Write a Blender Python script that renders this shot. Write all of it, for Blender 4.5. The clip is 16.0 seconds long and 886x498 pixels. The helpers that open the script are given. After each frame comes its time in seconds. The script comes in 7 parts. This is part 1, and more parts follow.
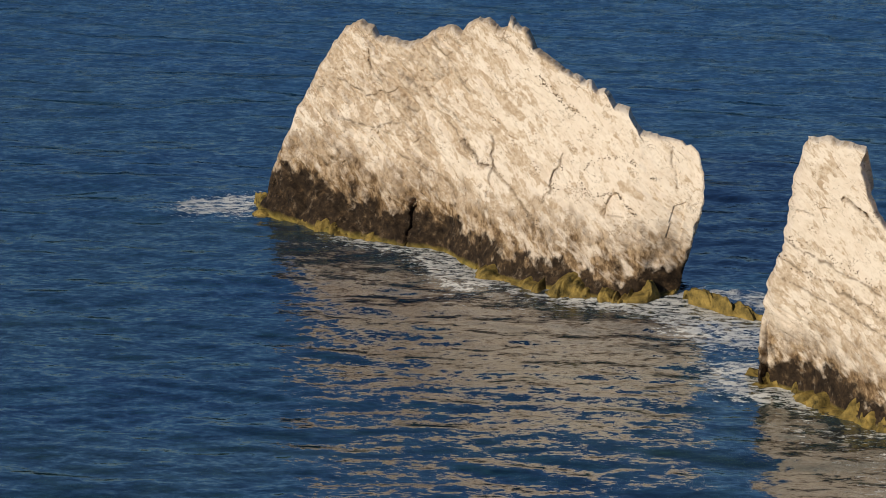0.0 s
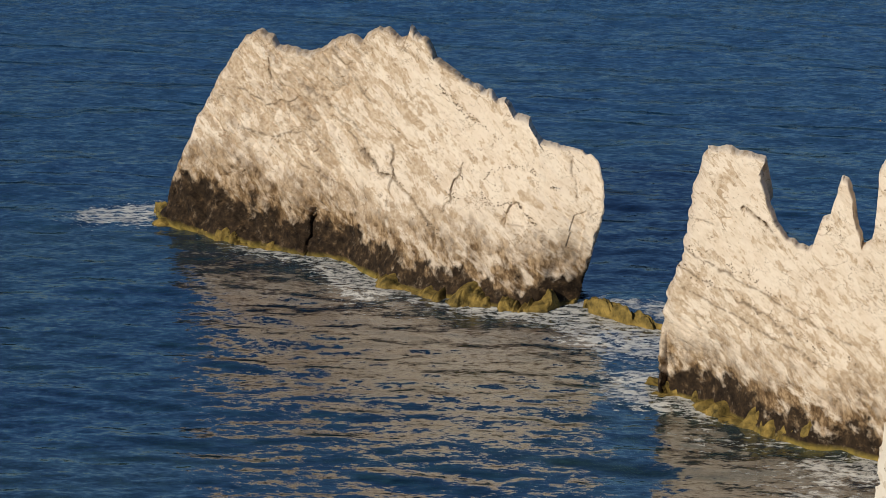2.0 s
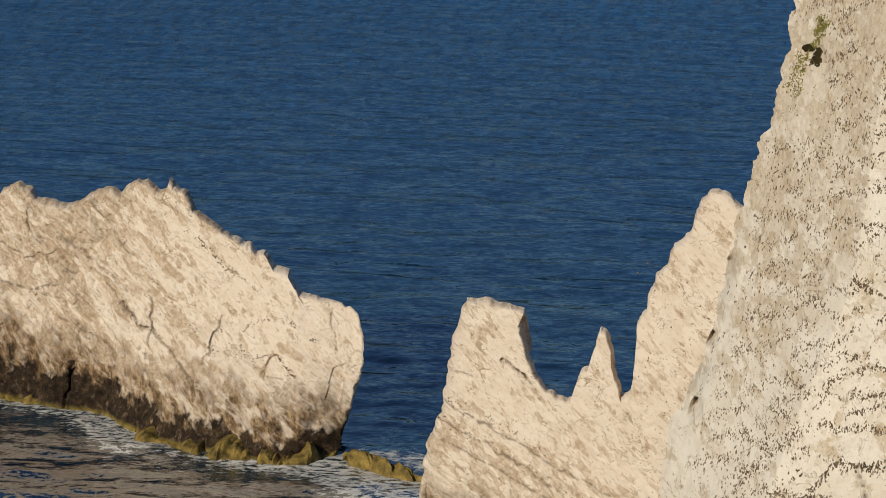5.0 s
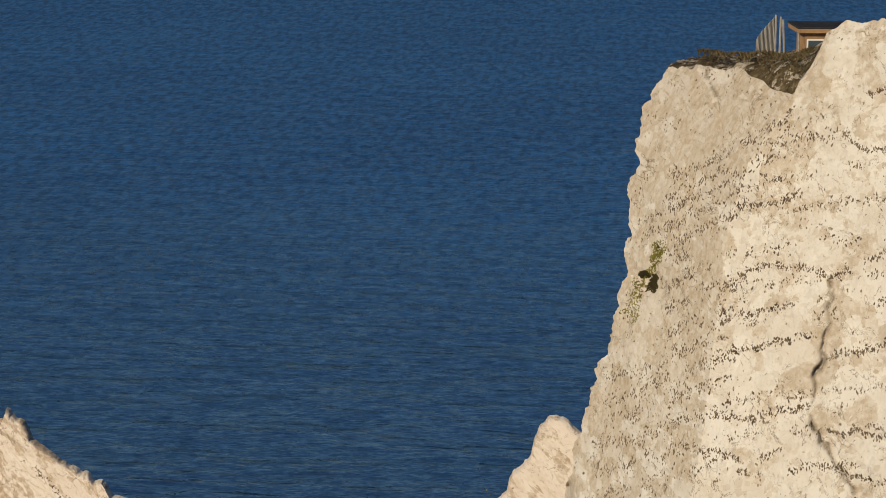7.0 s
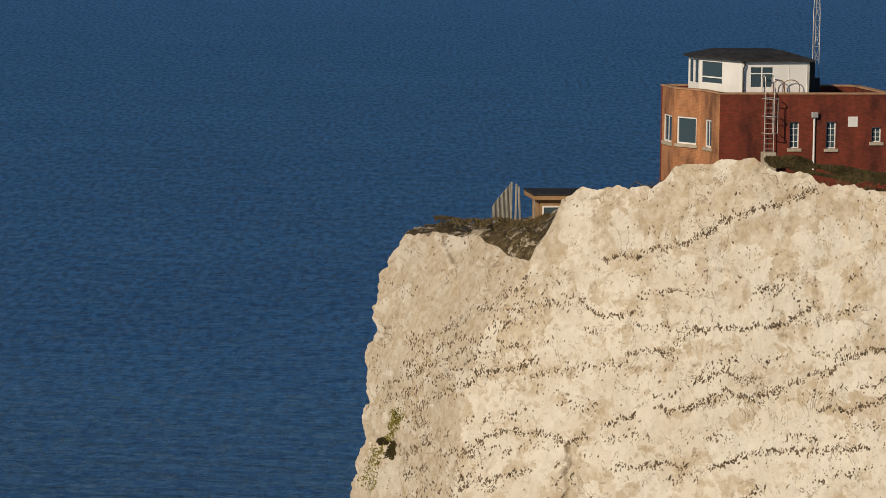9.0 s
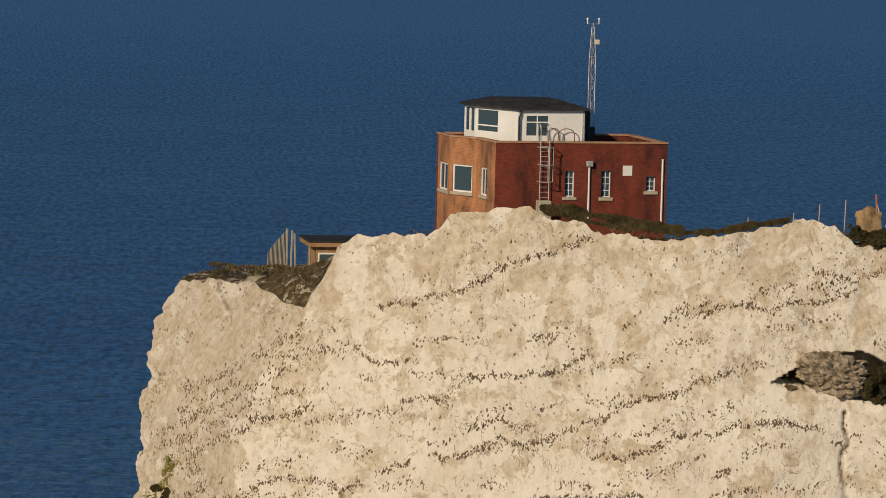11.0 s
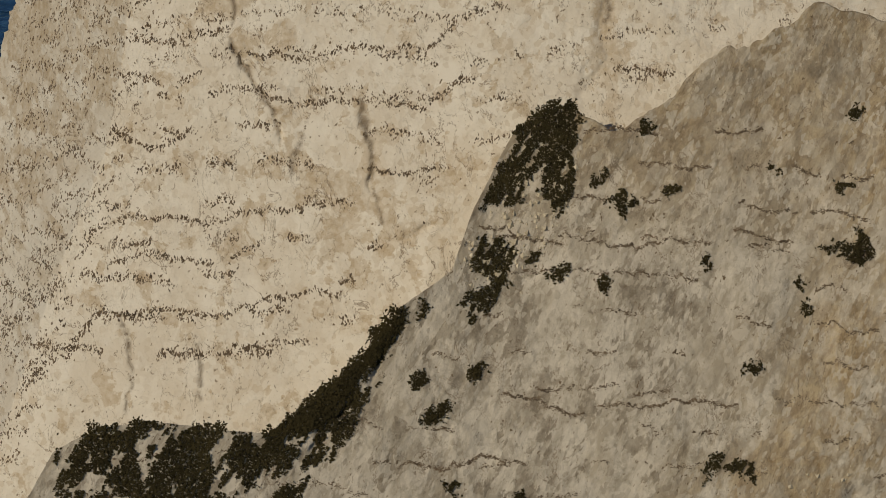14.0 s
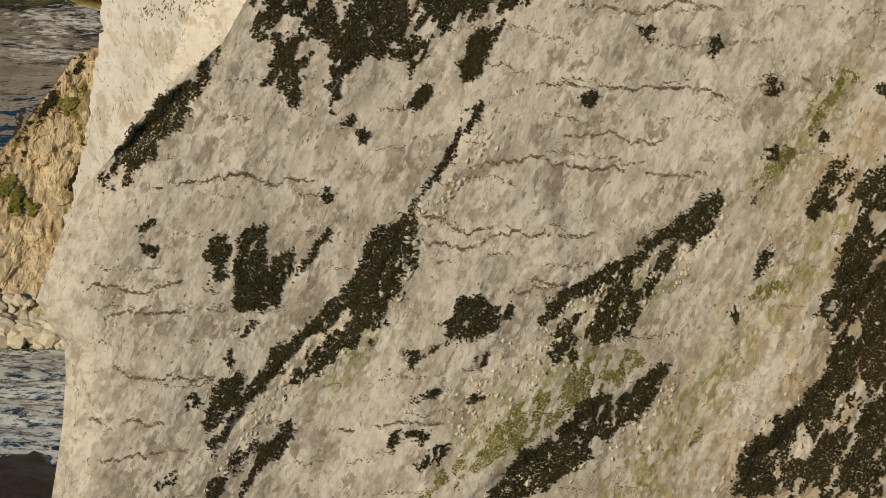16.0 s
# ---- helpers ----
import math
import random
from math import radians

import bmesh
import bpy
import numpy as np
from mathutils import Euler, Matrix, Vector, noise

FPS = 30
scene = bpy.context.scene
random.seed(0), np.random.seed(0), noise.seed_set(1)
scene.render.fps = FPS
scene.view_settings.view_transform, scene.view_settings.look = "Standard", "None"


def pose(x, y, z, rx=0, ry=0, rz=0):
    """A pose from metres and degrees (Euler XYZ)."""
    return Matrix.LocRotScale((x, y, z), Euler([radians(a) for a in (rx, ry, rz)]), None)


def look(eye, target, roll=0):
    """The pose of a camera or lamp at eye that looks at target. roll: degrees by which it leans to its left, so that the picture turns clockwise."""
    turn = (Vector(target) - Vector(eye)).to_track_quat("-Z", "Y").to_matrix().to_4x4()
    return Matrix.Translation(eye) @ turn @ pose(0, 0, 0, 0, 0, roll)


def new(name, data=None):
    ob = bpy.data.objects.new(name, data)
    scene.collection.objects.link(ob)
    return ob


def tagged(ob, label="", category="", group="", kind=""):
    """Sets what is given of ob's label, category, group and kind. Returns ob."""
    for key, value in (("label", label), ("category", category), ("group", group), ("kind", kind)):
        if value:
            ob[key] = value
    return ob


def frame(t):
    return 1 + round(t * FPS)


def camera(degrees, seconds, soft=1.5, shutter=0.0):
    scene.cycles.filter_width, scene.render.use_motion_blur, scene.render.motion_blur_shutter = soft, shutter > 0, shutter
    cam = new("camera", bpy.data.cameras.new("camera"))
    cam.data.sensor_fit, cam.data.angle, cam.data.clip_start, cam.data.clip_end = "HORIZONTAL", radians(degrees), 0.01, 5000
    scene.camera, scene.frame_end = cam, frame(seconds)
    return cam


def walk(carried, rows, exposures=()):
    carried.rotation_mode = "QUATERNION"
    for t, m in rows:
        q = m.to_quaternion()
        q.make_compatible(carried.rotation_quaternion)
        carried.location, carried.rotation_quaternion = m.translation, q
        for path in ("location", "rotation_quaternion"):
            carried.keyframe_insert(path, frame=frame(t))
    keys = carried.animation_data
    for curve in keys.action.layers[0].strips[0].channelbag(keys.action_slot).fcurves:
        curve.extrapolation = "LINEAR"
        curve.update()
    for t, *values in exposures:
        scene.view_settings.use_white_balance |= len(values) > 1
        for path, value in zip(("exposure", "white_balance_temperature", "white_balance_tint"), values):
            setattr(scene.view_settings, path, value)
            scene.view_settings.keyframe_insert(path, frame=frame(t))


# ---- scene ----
HEIGHT = 84.0
cam = camera(13.0, 16.0, soft=0.65)
# seconds, heading to the left, pitch, roll
ROWS = [
    (0.0, 11.417, -14.464, -0.575),
    (0.5, 11.149, -14.510, -0.518),
    (1.0, 10.773, -14.471, -0.500),
    (1.5, 10.300, -14.322, -0.446),
    (2.0, 9.899, -14.338, -0.226),
    (2.5, 9.492, -14.191, 0.009),
    (3.0, 8.951, -13.820, -0.069),
    (3.5, 8.248, -12.961, 0.045),
    (4.0, 7.690, -12.459, 0.271),
    (4.2, 7.378, -12.343, 0.276),
    (6.3, 4.815, -10.276, 0.793),
    (6.5, 4.587, -9.632, 0.739),
    (7.0, 3.869, -8.712, 0.596),
    (7.5, 2.891, -8.270, 0.465),
    (8.0, 2.010, -7.544, 0.576),
    (8.5, 1.237, -6.853, 0.715),
    (9.0, -0.000, -6.200, 0.800),
    (9.5, -0.946, -5.586, 0.874),
    (9.7, -1.190, -5.351, 0.866),
    (11.8, -4.534, -5.813, 1.813),
    (12.0, -4.751, -6.725, 1.918),
    (12.5, -4.954, -8.049, 2.386),
    (13.0, -5.043, -10.372, 2.054),
    (13.5, -4.987, -13.069, 1.755),
    (14.0, -4.937, -14.078, 1.821),
    (14.5, -4.587, -16.093, 1.837),
    (15.0, -3.683, -18.759, 1.633),
    (15.5, -2.963, -19.595, 1.517),
    (16.0, -2.117, -20.871, 1.331)
]
EXPOSURES = [(0, 0.36, 6000, 9), (3.5, 0.16, 5950, 8), (4.2, 0.12, 6000, 8), (7, 0.10, 6300, 9), (8, -0.02, 6450, 9.5), (9, 0.04, 6500, 9.5), (9.7, 0.05, 6450, 9), (11.8, -0.18, 6850, 10.5), (12.5, -0.37, 6750, 9), (13.2, -0.50, 6350, 8), (14.5, -0.55, 6250, 6), (15, -0.32, 6300, 7), (15.5, -0.18, 6300, 7), (16, 0.04, 6300, 6)]
walk(cam, [(t, pose(0, 0, HEIGHT, 90 + p, 0, h) @ pose(0, 0, 0, 0, 0, r)) for t, h, p, r in ROWS], EXPOSURES)

# ---- world and sun ----
SUN_TO = Vector((-0.52, -0.75, 0.41)).normalized()
world = bpy.data.worlds.new("sky")
scene.world = world
world.use_nodes = True
wn = world.node_tree
sky = wn.nodes.new("ShaderNodeTexSky")
sky.sky_type, sky.sun_disc = "NISHITA", False
sky.sun_elevation = math.asin(SUN_TO.z)
sky.sun_rotation = math.atan2(SUN_TO.x, SUN_TO.y)
sky.altitude, sky.dust_density, sky.ozone_density = 1500, 0.0, 5.0
wn.links.new(sky.outputs[0], wn.nodes["Background"].inputs[0])
wn.nodes["Background"].inputs[1].default_value = 0.05
sun = new("sun", bpy.data.lights.new("sun", "SUN"))
sun.data.energy, sun.data.angle, sun.data.color = 3.45, radians(0.55), (1.0, 0.84, 0.63)
sun.matrix_world = look((0, 0, 300), Vector((0, 0, 300)) - SUN_TO)


# ---- arithmetic ----
def lattice(i, j, k, seed):
    h = (i * 374761393 + j * 668265263 + k * 2147483647 + seed * 1274126177) & 0xFFFFFFFF
    h = ((h ^ (h >> 13)) * 1274126177) & 0xFFFFFFFF
    h = ((h ^ (h >> 16)) * 2246822519) & 0xFFFFFFFF
    return ((h ^ (h >> 15)) & 0xFFFF) / 32767.5 - 1.0


def vnoise(x, y, z, seed=0):
    """Smooth noise, -1 to 1, for arrays."""
    x, y, z = np.broadcast_arrays(x, y, z)
    i, j, k = (np.floor(a).astype(np.int64) for a in (x, y, z))
    u, v, w = x - i, y - j, z - k
    u, v, w = (a * a * a * (a * (a * 6 - 15) + 10) for a in (u, v, w))
    total = 0
    for a in (0, 1):
        for b in (0, 1):
            for c in (0, 1):
                total = total + lattice(i + a, j + b, k + c, seed) * (u if a else 1 - u) * (v if b else 1 - v) * (w if c else 1 - w)
    return total


def fbm(x, y, z, octaves=4, seed=0, rough=0.5):
    total, amp, f = 0, 1.0, 1.0
    for o in range(octaves):
        total = total + amp * vnoise(x * f, y * f, z * f, seed + o)
        amp, f = amp * rough, f * 2.03
    return total


def ridged(x, y, z, octaves=4, seed=0):
    total, amp, f = 0, 1.0, 1.0
    for o in range(octaves):
        total = total + amp * (1 - 2.2 * np.abs(vnoise(x * f, y * f, z * f, seed + o)))
        amp, f = amp * 0.5, f * 2.1
    return total


def lin(v, pts):
    a = np.array(pts)
    return np.interp(v, a[:, 0], a[:, 1])


def resample(pts, n, at=None):
    """n points along a polyline, evenly by length."""
    a = np.array(pts, float)
    d = np.r_[0, np.cumsum(np.hypot(*np.diff(a, axis=0).T))]
    s = np.linspace(0, d[-1], n) if at is None else at * d[-1]
    return np.stack([np.interp(s, d, a[:, k]) for k in range(a.shape[1])], 1)


def coons(bottom, top, left, right, nu, nv, warp=None):
    """A grid of nv x nu places inside four outlines (bottom and top from left to right, sides upwards)."""
    at = np.linspace(0, 1, nu) if warp is None else warp
    B, T, L, R = resample(bottom, nu, at), resample(top, nu, at), resample(left, nv), resample(right, nv)
    u, v = at[None, :, None], np.linspace(0, 1, nv)[:, None, None]
    flat = (1 - v) * B[None] + v * T[None] + (1 - u) * L[:, None] + u * R[:, None]
    return flat - ((1 - u) * (1 - v) * B[0] + u * (1 - v) * B[-1] + (1 - u) * v * T[0] + u * v * T[-1])


def grid_faces(nv, nu, start=0, flip=False):
    i = np.arange(nv * nu).reshape(nv, nu) + start
    q = np.stack([i[:-1, :-1], i[:-1, 1:], i[1:, 1:], i[1:, :-1]], -1).reshape(-1, 4)
    return q[:, ::-1] if flip else q


def mesh_of(name, verts, faces, material, smooth=True):
    """A mesh object from arrays of places and of faces with equally many corners."""
    faces = np.asarray(faces)
    me = bpy.data.meshes.new(name)
    n, k = faces.shape
    me.vertices.add(len(verts))
    me.vertices.foreach_set("co", np.asarray(verts, np.float32).ravel())
    me.loops.add(n * k)
    me.loops.foreach_set("vertex_index", faces.astype(np.int32).ravel())
    me.polygons.add(n)
    me.polygons.foreach_set("loop_start", np.arange(0, n * k, k, dtype=np.int32))
    me.polygons.foreach_set("loop_total", np.full(n, k, np.int32))
    me.polygons.foreach_set("use_smooth", np.full(n, smooth, bool))
    me.update(calc_edges=True)
    me.validate()
    me.materials.append(material)
    return new(name, me)


# ---- materials ----
def material(name):
    m = bpy.data.materials.new(name)
    m.use_nodes = True
    return m, m.node_tree, m.node_tree.nodes["Principled BSDF"]


def node(tree, kind, **values):
    n = tree.nodes.new(kind)
    for key, value in values.items():
        n.inputs[key].default_value = value
    return n


def tex(tree, scale, detail=5.0, rough=0.55, stretch=None, distort=0.0):
    """A noise texture in metres."""
    n = node(tree, "ShaderNodeTexNoise", Scale=scale, Detail=detail, Roughness=rough, Distortion=distort)
    c = tree.nodes.new("ShaderNodeNewGeometry")
    if stretch:
        m = node(tree, "ShaderNodeMapping", Rotation=stretch[1], Scale=stretch[0])
        tree.links.new(c.outputs["Position"], m.inputs[0])
        tree.links.new(m.outputs[0], n.inputs["Vector"])
    else:
        tree.links.new(c.outputs["Position"], n.inputs["Vector"])
    return n.outputs["Fac"]


def ramp(tree, value, stops):
    r = tree.nodes.new("ShaderNodeValToRGB")
    e = r.color_ramp.elements
    while len(e) < len(stops):
        e.new(0.5)
    for el, (p, c) in zip(e, stops):
        el.position, el.color = p, (*c, 1) if len(c) == 3 else c
    tree.links.new(value, r.inputs[0])
    return r.outputs[0]


def mix(tree, fac, a, b):
    m = tree.nodes.new("ShaderNodeMix")
    m.data_type = "RGBA"
    for k, v in ((0, fac), (6, a), (7, b)):
        if isinstance(v, (float, int)):
            m.inputs[k].default_value = v
        elif isinstance(v, tuple):
            m.inputs[k].default_value = (*v, 1)
        else:
            tree.links.new(v, m.inputs[k])
    return m.outputs[2]


def calc(tree, op, a, b=0.0, clamp=False):
    m = tree.nodes.new("ShaderNodeMath")
    m.operation, m.use_clamp = op, clamp
    for k, v in ((0, a), (1, b)):
        if isinstance(v, (float, int)):
            m.inputs[k].default_value = v
        else:
            tree.links.new(v, m.inputs[k])
    return m.outputs[0]


def height(tree, low, high):
    """0 at the height low, 1 at high."""
    g, sp = tree.nodes.new("ShaderNodeNewGeometry"), tree.nodes.new("ShaderNodeSeparateXYZ")
    tree.links.new(g.outputs["Position"], sp.inputs[0])
    m = node(tree, "ShaderNodeMapRange", **{"From Min": low, "From Max": high})
    m.clamp = False
    tree.links.new(sp.outputs[2], m.inputs[0])
    return m.outputs[0]


def relief(tree, shader, value, strength, distance):
    b = node(tree, "ShaderNodeBump", Strength=strength, Distance=distance)
    tree.links.new(value, b.inputs["Height"])
    tree.links.new(b.outputs[0], shader.inputs["Normal"])


def streaks(tree, across, along_, lean, detail=6.0, rough=0.62, distort=0.0):
    """Noise drawn out on the rock face: across and along in metres, leaning from upright by an angle."""
    n = node(tree, "ShaderNodeTexNoise", Scale=1.0, Detail=detail, Roughness=rough, Distortion=distort)
    c, m = tree.nodes.new("ShaderNodeNewGeometry"), node(tree, "ShaderNodeMapping", Rotation=(0, lean, 0), Scale=(across, across * 6, along_))
    m.vector_type = "TEXTURE"
    tree.links.new(c.outputs["Position"], m.inputs[0])
    tree.links.new(m.outputs[0], n.inputs["Vector"])
    return n.outputs["Fac"]


def chips(tree, across, along_, lean):
    """Broken flakes with ragged edges: one random value for each."""
    c, m = tree.nodes.new("ShaderNodeNewGeometry"), node(tree, "ShaderNodeMapping", Rotation=(0, lean, 0), Scale=(across, across * 6, along_))
    m.vector_type = "TEXTURE"
    tree.links.new(c.outputs["Position"], m.inputs[0])
    n = node(tree, "ShaderNodeTexNoise", Scale=1.2, Detail=5.0, Roughness=0.62)
    tree.links.new(m.outputs[0], n.inputs["Vector"])
    bend, v = tree.nodes.new("ShaderNodeVectorMath"), node(tree, "ShaderNodeTexVoronoi", Scale=1.0)
    bend.operation = "MULTIPLY_ADD"
    bend.inputs[1].default_value = (0.55, 0.55, 0.55)
    tree.links.new(n.outputs["Color"], bend.inputs[0])
    tree.links.new(m.outputs[0], bend.inputs[2])
    tree.links.new(bend.outputs[0], v.inputs["Vector"])
    sp = tree.nodes.new("ShaderNodeSeparateColor")
    tree.links.new(v.outputs["Color"], sp.inputs[0])
    return sp.outputs[0], sp.outputs[1]


def painted(tree, name):
    a = tree.nodes.new("ShaderNodeAttribute")
    a.attribute_name = name
    return a.outputs["Fac"]


def grey(v):
    return (v, v, v)


def chalk_material(name, tone, pale, skin, stain, skins=0.5, lean=0.45, specks=0.5, cracks=0.5, tidal=False, bump=0.13, wild=0.0, flake=0.8, grain=1.0, smooth=False):
    """Chalk: cream ground, clean pale flakes, a grey-brown weathered skin, stains, dark specks and hair cracks."""
    m, t, sh = material(name)
    col = mix(t, ramp(t, streaks(t, 2.2 * grain, 2.6, lean, 7, 0.6, 0.3), [(0.42, grey(0)), (0.56, grey(1))]), tone, pale)
    # weathered skin in crisp patches, and stains that grow with wear
    where = ramp(t, tex(t, 0.16, 5, 0.6), [(0.36, grey(0.25)), (0.62, grey(1))])
    patch = ramp(t, streaks(t, 1.3 * grain, 1.5, lean, 9, 0.6, 0.3), [(0.53, grey(0)), (0.55, grey(skins))])
    col = mix(t, calc(t, "MULTIPLY", patch, where), col, skin)
    ragged = calc(t, "ADD", streaks(t, 1.5 * grain, 1.6, lean, 8 if smooth else 10, 0.58 if smooth else 0.64, 0.3), calc(t, "MULTIPLY", painted(t, "wear"), 0.15))
    col = mix(t, ramp(t, ragged, [(0.57, grey(0)), (0.585, grey(0.75)), (0.68, grey(0.9))]), col, mix(t, ramp(t, tex(t, 2.2, 7, 0.7), [(0.4, grey(0)), (0.6, grey(1))]), stain, skin))
    if wild:
        ochre = calc(t, "MULTIPLY", painted(t, "ochre"), ramp(t, tex(t, 0.6, 7, 0.68), [(0.36, grey(0.25)), (0.55, grey(0.9))]))
        col = mix(t, ochre, col, mix(t, ramp(t, streaks(t, 0.4, 0.9, lean, 7, 0.7), [(0.42, grey(0)), (0.58, grey(1))]), (0.27, 0.19, 0.10), (0.48, 0.38, 0.235)))
        # pale tone: clean chalk, plus sunlight on the nose painted into the colour
        lit_or_clean = calc(t, "MULTIPLY", painted(t, "lit_or_clean"), ramp(t, streaks(t, 0.7, 1.5, lean, 8, 0.62), [(0.40, grey(0.2)), (0.50, grey(0.95))]))
        col = mix(t, lit_or_clean, col, mix(t, ramp(t, tex(t, 1.8, 7, 0.7), [(0.42, grey(0)), (0.56, grey(1))]), tone, pale))
        moss = calc(t, "MULTIPLY", painted(t, "moss"), ramp(t, streaks(t, 0.35, 0.8, lean, 8, 0.72), [(0.46, grey(0)), (0.54, grey(0.85))]))
        col = mix(t, moss, col, ramp(t, tex(t, 3.0, 6, 0.7), [(0.35, (0.12, 0.12, 0.04)), (0.65, (0.34, 0.31, 0.10))]))
    # clean flakes, and flakes of old skin
    large, other = chips(t, 0.8 * grain, 0.9, lean)
    small, third = chips(t, 0.26 * grain, 0.28, lean)
    region = ramp(t, tex(t, 0.45, 5, 0.6), [(0.40, grey(0.15)), (0.56, grey(1))])
    col = mix(t, calc(t, "MULTIPLY", ramp(t, large, [(0.74, grey(0)), (0.745, grey(flake))]), region), col, pale)
    col = mix(t, calc(t, "MULTIPLY", ramp(t, other, [(0.76, grey(0)), (0.765, grey(flake * 0.7))]), where), col, skin)
    col = mix(t, calc(t, "MULTIPLY", ramp(t, small, [(0.80, grey(0)), (0.805, grey(flake))]), region), col, pale)
    col = mix(t, calc(t, "MULTIPLY", ramp(t, third, [(0.88, grey(0)), (0.885, grey(flake * 0.8))]), where), col, stain)
    # dark specks and hair cracks
    spot = ramp(t, streaks(t, 0.17, 0.26, lean, 3, 0.5), [(0.31, grey(specks)), (0.34, grey(0))])
    col = mix(t, calc(t, "MULTIPLY", spot, ramp(t, tex(t, 0.4, 4, 0.6), [(0.38, grey(0.1)), (0.58, grey(1))])), col, (0.16, 0.115, 0.07))
    hair = ramp(t, streaks(t, 1.3, 1.9, lean - 0.5, 6, 0.62, 0.6), [(0.488, grey(0)), (0.5, grey(cracks)), (0.512, grey(0))])
    col = mix(t, calc(t, "MULTIPLY", hair, ramp(t, tex(t, 0.5, 4, 0.6), [(0.46, grey(0)), (0.58, grey(1))])), col, (0.20, 0.15, 0.10))
    # cracks darkened in the colour: stain together with the shade inside them
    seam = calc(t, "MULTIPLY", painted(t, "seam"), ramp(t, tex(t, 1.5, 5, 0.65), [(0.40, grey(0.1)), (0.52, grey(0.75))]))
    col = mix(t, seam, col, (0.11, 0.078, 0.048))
    if tidal:
        z = height(t, 0.0, 1.0)
        broad = calc(t, "MULTIPLY", calc(t, "SUBTRACT", streaks(t, 2.6, 3.4, 0.3, 6, 0.6), 0.5), 6.5)
        wob = calc(t, "ADD", broad, calc(t, "MULTIPLY", calc(t, "SUBTRACT", streaks(t, 0.9, 1.2, -0.5, 7, 0.58), 0.5), 3.6))
        wob = calc(t, "ADD", wob, painted(t, "tide"))
        mottle = ramp(t, streaks(t, 0.8, 1.6, -0.9, 8, 0.58, 0.3), [(0.40, grey(0.25)), (0.52, grey(1.0))])
        brown = calc(t, "MULTIPLY", calc(t, "DIVIDE", calc(t, "SUBTRACT", calc(t, "ADD", 6.3, wob), z), 3.0, True), mottle, True)
        col = mix(t, brown, col, ramp(t, streaks(t, 0.45, 0.8, -0.4, 8, 0.72), [(0.36, (0.06, 0.037, 0.018)), (0.48, (0.155, 0.10, 0.052)), (0.60, (0.34, 0.245, 0.145))]))
        dark = calc(t, "DIVIDE", calc(t, "SUBTRACT", calc(t, "ADD", 2.5, wob), z), 0.7, True)
        col = mix(t, calc(t, "MULTIPLY", dark, ramp(t, tex(t, 1.1, 8, 0.72), [(0.34, grey(0.55)), (0.46, grey(1))])), col, ramp(t, tex(t, 1.4, 8, 0.72), [(0.36, (0.010, 0.007, 0.005)), (0.56, (0.036, 0.024, 0.014)), (0.72, (0.11, 0.07, 0.035))]))
        weed = calc(t, "SUBTRACT", 1.0, calc(t, "SUBTRACT", height(t, 0.0, 0.4), calc(t, "MULTIPLY", wob, 0.2)), True)
        col = mix(t, weed, col, ramp(t, tex(t, 0.9, 6, 0.7), [(0.3, (0.08, 0.07, 0.02)), (0.7, (0.30, 0.22, 0.05))]))
    t.links.new(col, sh.inputs["Base Color"])
    sh.inputs["Roughness"].default_value = 0.92
    sh.inputs["Specular IOR Level"].default_value = 0.12
    fine = calc(t, "ADD", calc(t, "MULTIPLY", streaks(t, 1.1 * grain, 1.2, lean, 5 if smooth else 9, 0.55 if smooth else 0.66), 1.6), calc(t, "ADD", calc(t, "MULTIPLY", large, 0.5), calc(t, "MULTIPLY", small, 0.22)))
    rough_part = ramp(t, tex(t, 0.35, 5, 0.6), [(0.38, grey(0.3)), (0.62, grey(1.0))])
    relief(t, sh, calc(t, "MULTIPLY", fine, rough_part), 0.9, bump)
    return m

chalk_stack = chalk_material("chalk_of_the_stacks", (0.645, 0.55, 0.44), (0.68, 0.595, 0.485), (0.53, 0.43, 0.315), (0.34, 0.245, 0.15), 0.5, -0.9, 0.7, 1.0, tidal=True, bump=0.06, flake=0.5, grain=0.45, smooth=True)
chalk_wall = chalk_material("chalk_of_the_headland", (0.645, 0.58, 0.475), (0.71, 0.655, 0.555), (0.585, 0.505, 0.39), (0.44, 0.345, 0.225), 0.26, 0.35, 1.0, 0.9, bump=0.11, flake=0.5)
chalk_slope = chalk_material("weathered_chalk", (0.395, 0.345, 0.265), (0.60, 0.54, 0.44), (0.325, 0.28, 0.212), (0.19, 0.155, 0.11), 0.45, 0.5, 1.0, 0.9, bump=0.09, wild=1.0, flake=0.55, grain=0.6)
rubble_mat = chalk_material("yellow_rubble", (0.50, 0.37, 0.19), (0.62, 0.50, 0.31), (0.34, 0.24, 0.11), (0.18, 0.14, 0.05), 0.7, 0.3, 0.9, 0.6)


def plain(name, low, high, scale=3.0, rough=0.8, bump=0.3, depth=0.03, metal=0.0):
    """A material between two colours, with grain and relief."""
    m, t, sh = material(name)
    t.links.new(ramp(t, tex(t, scale, 6, 0.65), [(0.32, low), (0.68, high)]), sh.inputs["Base Color"])
    sh.inputs["Roughness"].default_value, sh.inputs["Metallic"].default_value = rough, metal
    sh.inputs["Specular IOR Level"].default_value = 0.5 if rough < 0.65 else 0.1
    relief(t, sh, tex(t, scale * 3, 6, 0.65), bump, depth)
    return m


